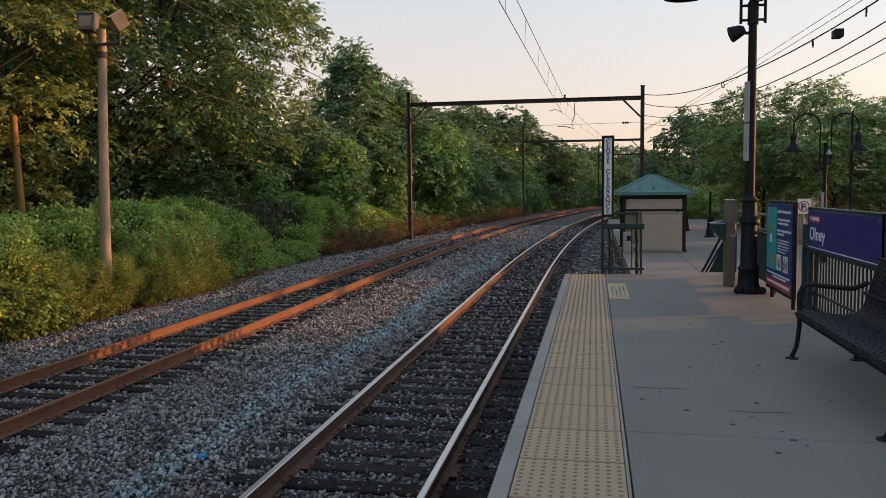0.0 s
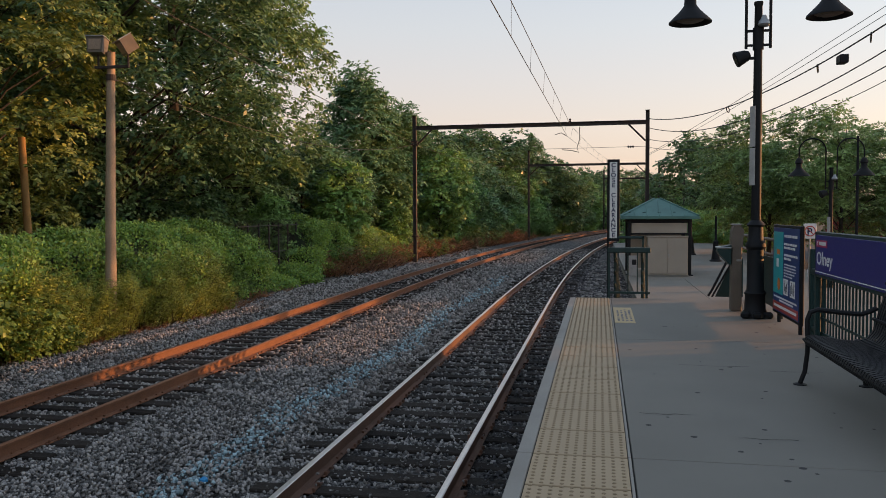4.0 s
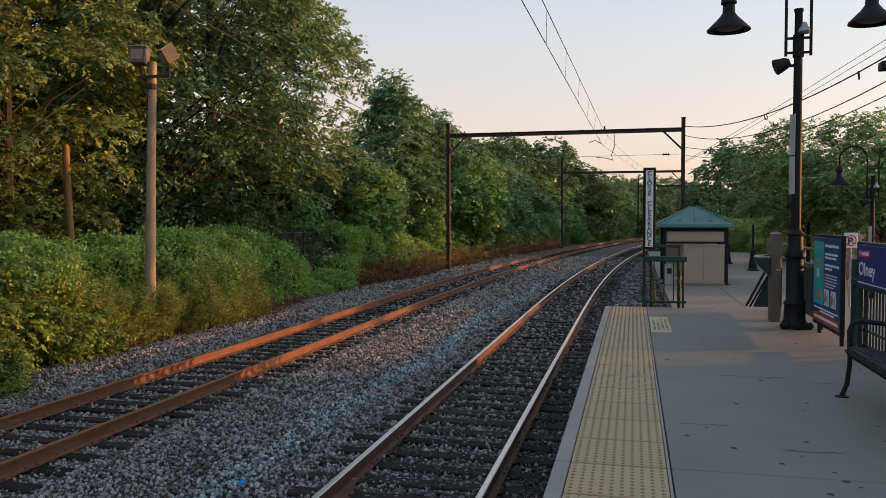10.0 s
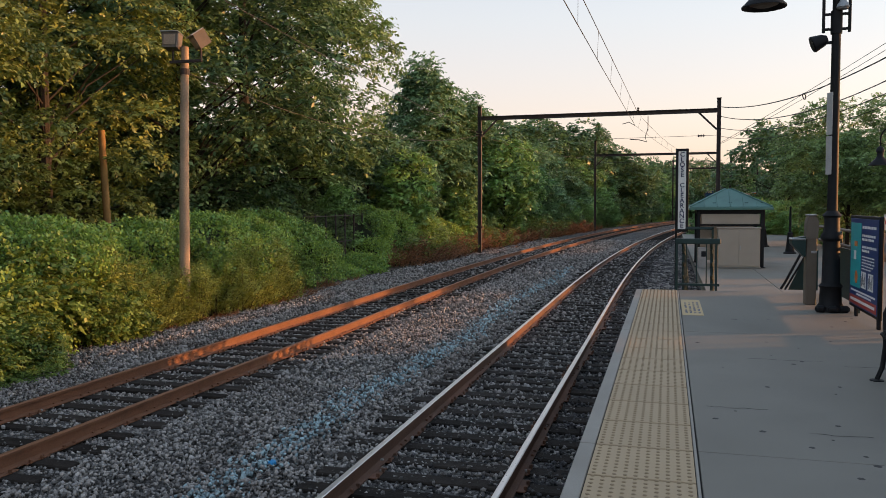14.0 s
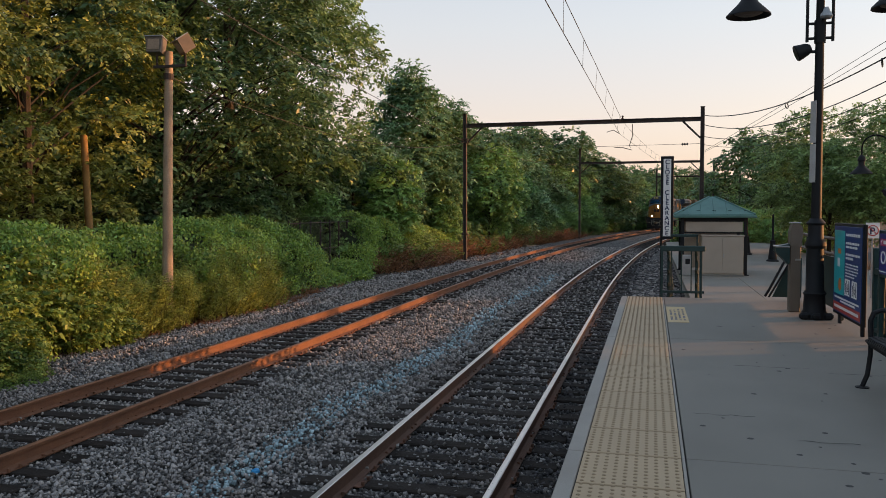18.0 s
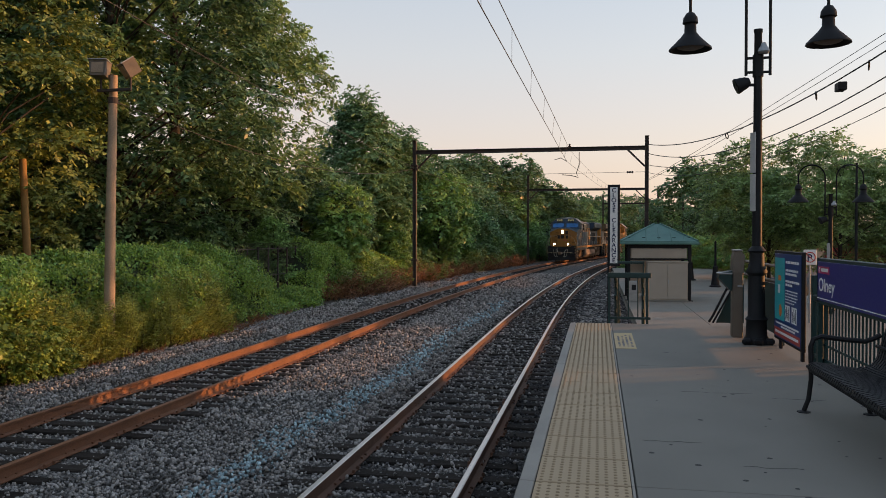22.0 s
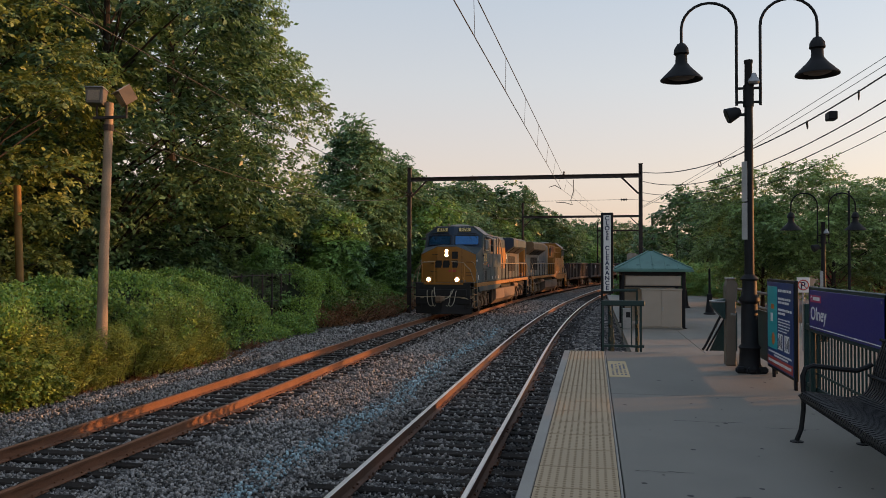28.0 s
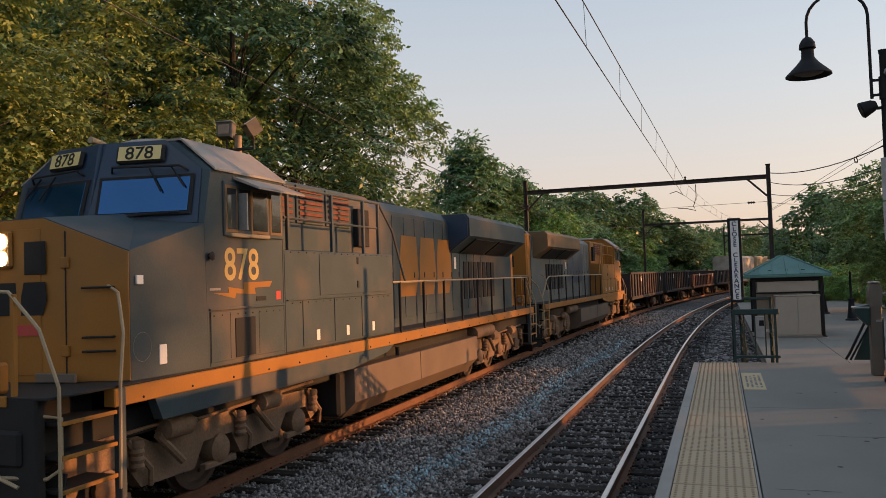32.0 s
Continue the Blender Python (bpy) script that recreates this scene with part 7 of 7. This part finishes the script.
        for s in (-1, 1):
            sw = part("step_well", M().box((s * 1.08, Y(-0.95), 0.35), (s * 1.12, Y(-0.1), 1.64), 0.006), MAT["soot"], pl)
            for k in range(4):
                st = part("step", M().box((s * 1.1, Y(-0.85), 0.42 + k * 0.32), (s * 1.52, Y(-0.15), 0.46 + k * 0.32), 0.005), MAT["soot"], sw)
                part("step_edge", M().box((s * 1.505, Y(-0.86), 0.425 + k * 0.32), (s * 1.53, Y(-0.14), 0.465 + k * 0.32), 0.003), MAT["loco_yellow"], st, "yellow step edge")
            part("corner_post", M().box((s * 1.44, Y(-0.98), 0.5), (s * 1.54, Y(-0.9), 1.64), 0.01), body, sw)
            part("side_grab", M().tube([(s * 1.52, Y(-0.9), 0.62), (s * 1.54, Y(-0.9), 1.7), (s * 1.5, Y(-1.0), 2.2), (s * 1.35, Y(-1.1), 2.62), (s * 1.2, Y(-1.12), 2.7)], 0.018, 6), MAT["grab_white"], t, "curved white grab rail")
            part("side_grab", M().tube([(s * 1.52, Y(-0.12), 0.62), (s * 1.54, Y(-0.1), 1.75), (s * 1.35, Y(-0.06), 2.3), (s * 1.0, Y(-0.04), 2.66), (s * 0.42, Y(-0.04), 2.7)], 0.018, 6), MAT["grab_white"], t, "curved white grab rail")
            part("end_stanchion", M().box((s * 0.40, Y(-0.08), 1.66), (s * 0.46, Y(-0.03), 2.7), 0.006), MAT["loco_yellow"], t)
            part("end_stanchion", M().box((s * 1.02, Y(-0.08), 1.66), (s * 1.07, Y(-0.03), 2.64), 0.006), MAT["loco_yellow"], t)
            dl = part("ditch_light", M().box((s * 0.71 - 0.13, Y(-0.2), 1.68), (s * 0.71 + 0.13, Y(-0.02), 1.98), 0.03), front, t)
            part("lens", M().lathe([(0.095, Y(-0.02)), (0.095, Y(0.0))][::e], 16, (s * 0.71, 0, 1.83), "y"), MAT["headlight"] if lit and e < 0 else MAT["grey_metal"], dl, "bright round lamp lens")
            part("lower_pilot_grab", M().tube([(s * 1.3, Y(-0.05), 1.5), (s * 1.46, Y(-0.2), 1.45), (s * 1.46, Y(-0.2), 0.98), (s * 1.38, Y(-0.1), 0.9), (s * 0.95, Y(0.05), 0.93)], 0.02, 6), MAT["grab_white"], pl)
        part("end_rail", M().tube([(-0.42, Y(-0.05), 2.7), (-1.2, Y(-0.05), 2.66)], 0.022, 6), MAT["grab_white"], t)
    return t


# metres between the leading nose and each vehicle's own nose
ENGINE = locomotive("dusty blue and golden yellow diesel locomotive with lit headlights", MAT["loco_slate"], MAT["loco_slate"], MAT["loco_yellow"], MAT["loco_roof"], MAT["loco_yellow"], MAT["loco_slate"], "878", True)
MOVERS.append((ENGINE, 2.15, 15.9, 0.0, False))
SECOND = locomotive("weathered grey and yellow diesel locomotive coupled behind the leading engine", MAT["loco_yellow"], MAT["loco_grey"], MAT["loco_yellow"], MAT["loco_roof"], MAT["loco_navy"], MAT["loco_tan"])
MOVERS.append((SECOND, 2.15, 15.9, 21.7, True))


def freight_car(label, colour, height, covered):
    """An open-topped freight car; its coupler face stands at y = 0 and 15.4."""
    t = thing("freight_car", label, "freight car", group="freight cars of the train")
    z0, n = 1.05, 14
    if covered:
        b = part("body", M().prism([(-1.5, z0), (1.5, z0), (1.52, height - 0.3), (1.2, height), (-1.2, height), (-1.52, height - 0.3)], 0.9, 14.5, "y"), colour, t)
        for s in (-1, 1):
            dr = part("door", M().box((s * 1.52, 6.2, z0 + 0.1), (s * 1.56, 9.2, height - 0.35), 0.01), colour, b)
    else:
        b = part("floor", M().box((-1.45, 0.95, z0), (1.45, 14.45, z0 + 0.12), 0.01), colour, t)
        for s in (-1, 1):
            part("side", M().box((s * 1.40, 0.9, z0), (s * 1.44, 14.5, height), 0.008), colour, t)
            part("top_chord", M().box((s * 1.36, 0.86, height - 0.02), (s * 1.52, 14.54, height + 0.1), 0.02), colour, t)
            part("side_sill", M().box((s * 1.36, 0.86, z0 - 0.06), (s * 1.52, 14.54, z0 + 0.14), 0.02), colour, t)
            part("reflector", M().box((s * 1.53, 4.2, 2.1), (s * 1.535, 4.45, 2.4)), MAT["white_sign"], t, "small white marking plate")
            part("reflector", M().box((s * 1.53, 13.2, 2.0), (s * 1.535, 13.4, 2.3)), MAT["white_sign"], t, "small white marking plate")
        for y in (0.9, 14.42):
            part("end_wall", M().box((-1.4, y, z0), (1.4, y + 0.06, height), 0.01), colour, t)
        part("load", M().prism([(-1.38, z0 + 0.1), (1.38, z0 + 0.1), (1.38, height - 0.5), (0.4, height - 0.2), (-0.5, height - 0.25), (-1.38, height - 0.5)], 1.0, 14.4, "y"), MAT["coal"], t)
    for s in (-1, 1):
        for k in range(n):
            y = 1.2 + k * (13.0 / (n - 1))
            part("rib", M().box((s * (1.44 if not covered else 1.5), y - 0.05, z0), (s * 1.53, y + 0.05, height - 0.02 if not covered else height - 0.32), 0.015), colour, b)
    part("centre_sill", M().box((-0.2, 0.1, 0.78), (0.2, 15.3, 1.05), 0.02), MAT["soot"], t)
    for y in (2.8, 12.6):
        for s in (-1, 1):
            f = part("side_frame", M().prism([(y - 1.1, 0.5), (y - 0.9, 0.66), (y - 0.3, 0.78), (y + 0.3, 0.78), (y + 0.9, 0.66), (y + 1.1, 0.5), (y + 1.0, 0.36), (y + 0.4, 0.28), (y - 0.4, 0.28), (y - 1.0, 0.36)], s * 0.94 if s > 0 else -1.1, 1.1 if s > 0 else -0.94, "x"), MAT["running_gear"], t)
            for d in (-0.85, 0.85):
                part("journal_box", M().lathe([(0.12, s * 1.0), (0.12, s * 1.16), (0.08, s * 1.19)][::s], 10, (0, y + d, 0.45), "x"), MAT["running_gear"], f)
        part("bolster", M().box((-0.94, y - 0.2, 0.5), (0.94, y + 0.2, 0.8), 0.02), MAT["running_gear"], t)
        for d in (-0.88, 0.88):
            wheelset(t, y + d, 0.45)
    for y0, y1 in ((0.0, 0.6), (14.8, 15.4)):
        part("coupler", M().box((-0.13, y0, 0.76), (0.13, y1, 1.0), 0.03), MAT["running_gear"], t)
    for s in (-1, 1):
        part("ladder", M().tube([(s * 1.5, 0.95, 0.5), (s * 1.55, 0.95, height - 0.1)], 0.016, 5), colour, t)
    return t


_at = 41.8
_colours = {"tan": ("tall tan covered freight car", MAT["freight_tan"], 4.6, True), "pale": ("tall pale covered freight car with brown stripes", MAT["freight_pale"], 4.5, True),
            "brown": ("rusty brown open-topped ribbed freight car", MAT["freight_brown"], 2.2, False), "black": ("black open-topped ribbed freight car with white marking plates", MAT["freight_black"], 2.58, False)}
for _kind in ("black", "black", "brown", "black", "pale", "tan", "black", "brown", "black", "tan", "brown", "black", "black"):
    _label, _m, _h, _cov = _colours[_kind]
    _c = freight_car(_label, _m, _h, _cov)
    MOVERS.append((_c, 2.8, 12.6, _at, False))
    _at += 15.45


# ---- the train's run ----
RUN = [(0, 246.0), (9, 179.4), (17, 120.1), (19, 105.2), (21, 90.3), (24, 68.2), (26, 53.4), (28, 38.4), (29, 30.4), (30, 22.4), (30.6, 17.45), (31.2, 12.7), (31.6, 9.55), (32, 6.32)]


def motions():
    ts, ss = zip(*RUN)
    def nose_at(t):
        return float(np.interp(t, ts, ss))
    for ob, b0, b1, back, turned in MOVERS:
        rows = []
        for k in range(65):
            t = k * 0.5
            s = nose_at(t) + back
            if turned:      # runs with its other end first: mirror the bogies about the vehicle's middle
                f, r = s + (18.25 - b1), s + (18.25 - b0)
            else:
                f, r = s + b0, s + b1
            xf, yf, _ = line(f, SPACING)
            xr, yr, _ = line(r, SPACING)
            a = math.degrees(math.atan2(xr - xf, yr - yf))
            base = pose(xf, yf, RAIL_Z, 0, 0, -a)
            rows.append((t, base @ pose(0, b1, 0, 0, 0, 180) if turned else base @ pose(0, -b0, 0)))
        walk(ob, rows)
    rest = [(n / 15.0, 246.0 - nose_at(n / 15.0)) for n in range(481)]
    for ob, y, z, r in WHEELS:
        way = -1 if ob.parent == SECOND else 1
        walk(ob, [(t, pose(0, y, z, way * math.degrees(d / r), 0, 0)) for t, d in rest])


motions()
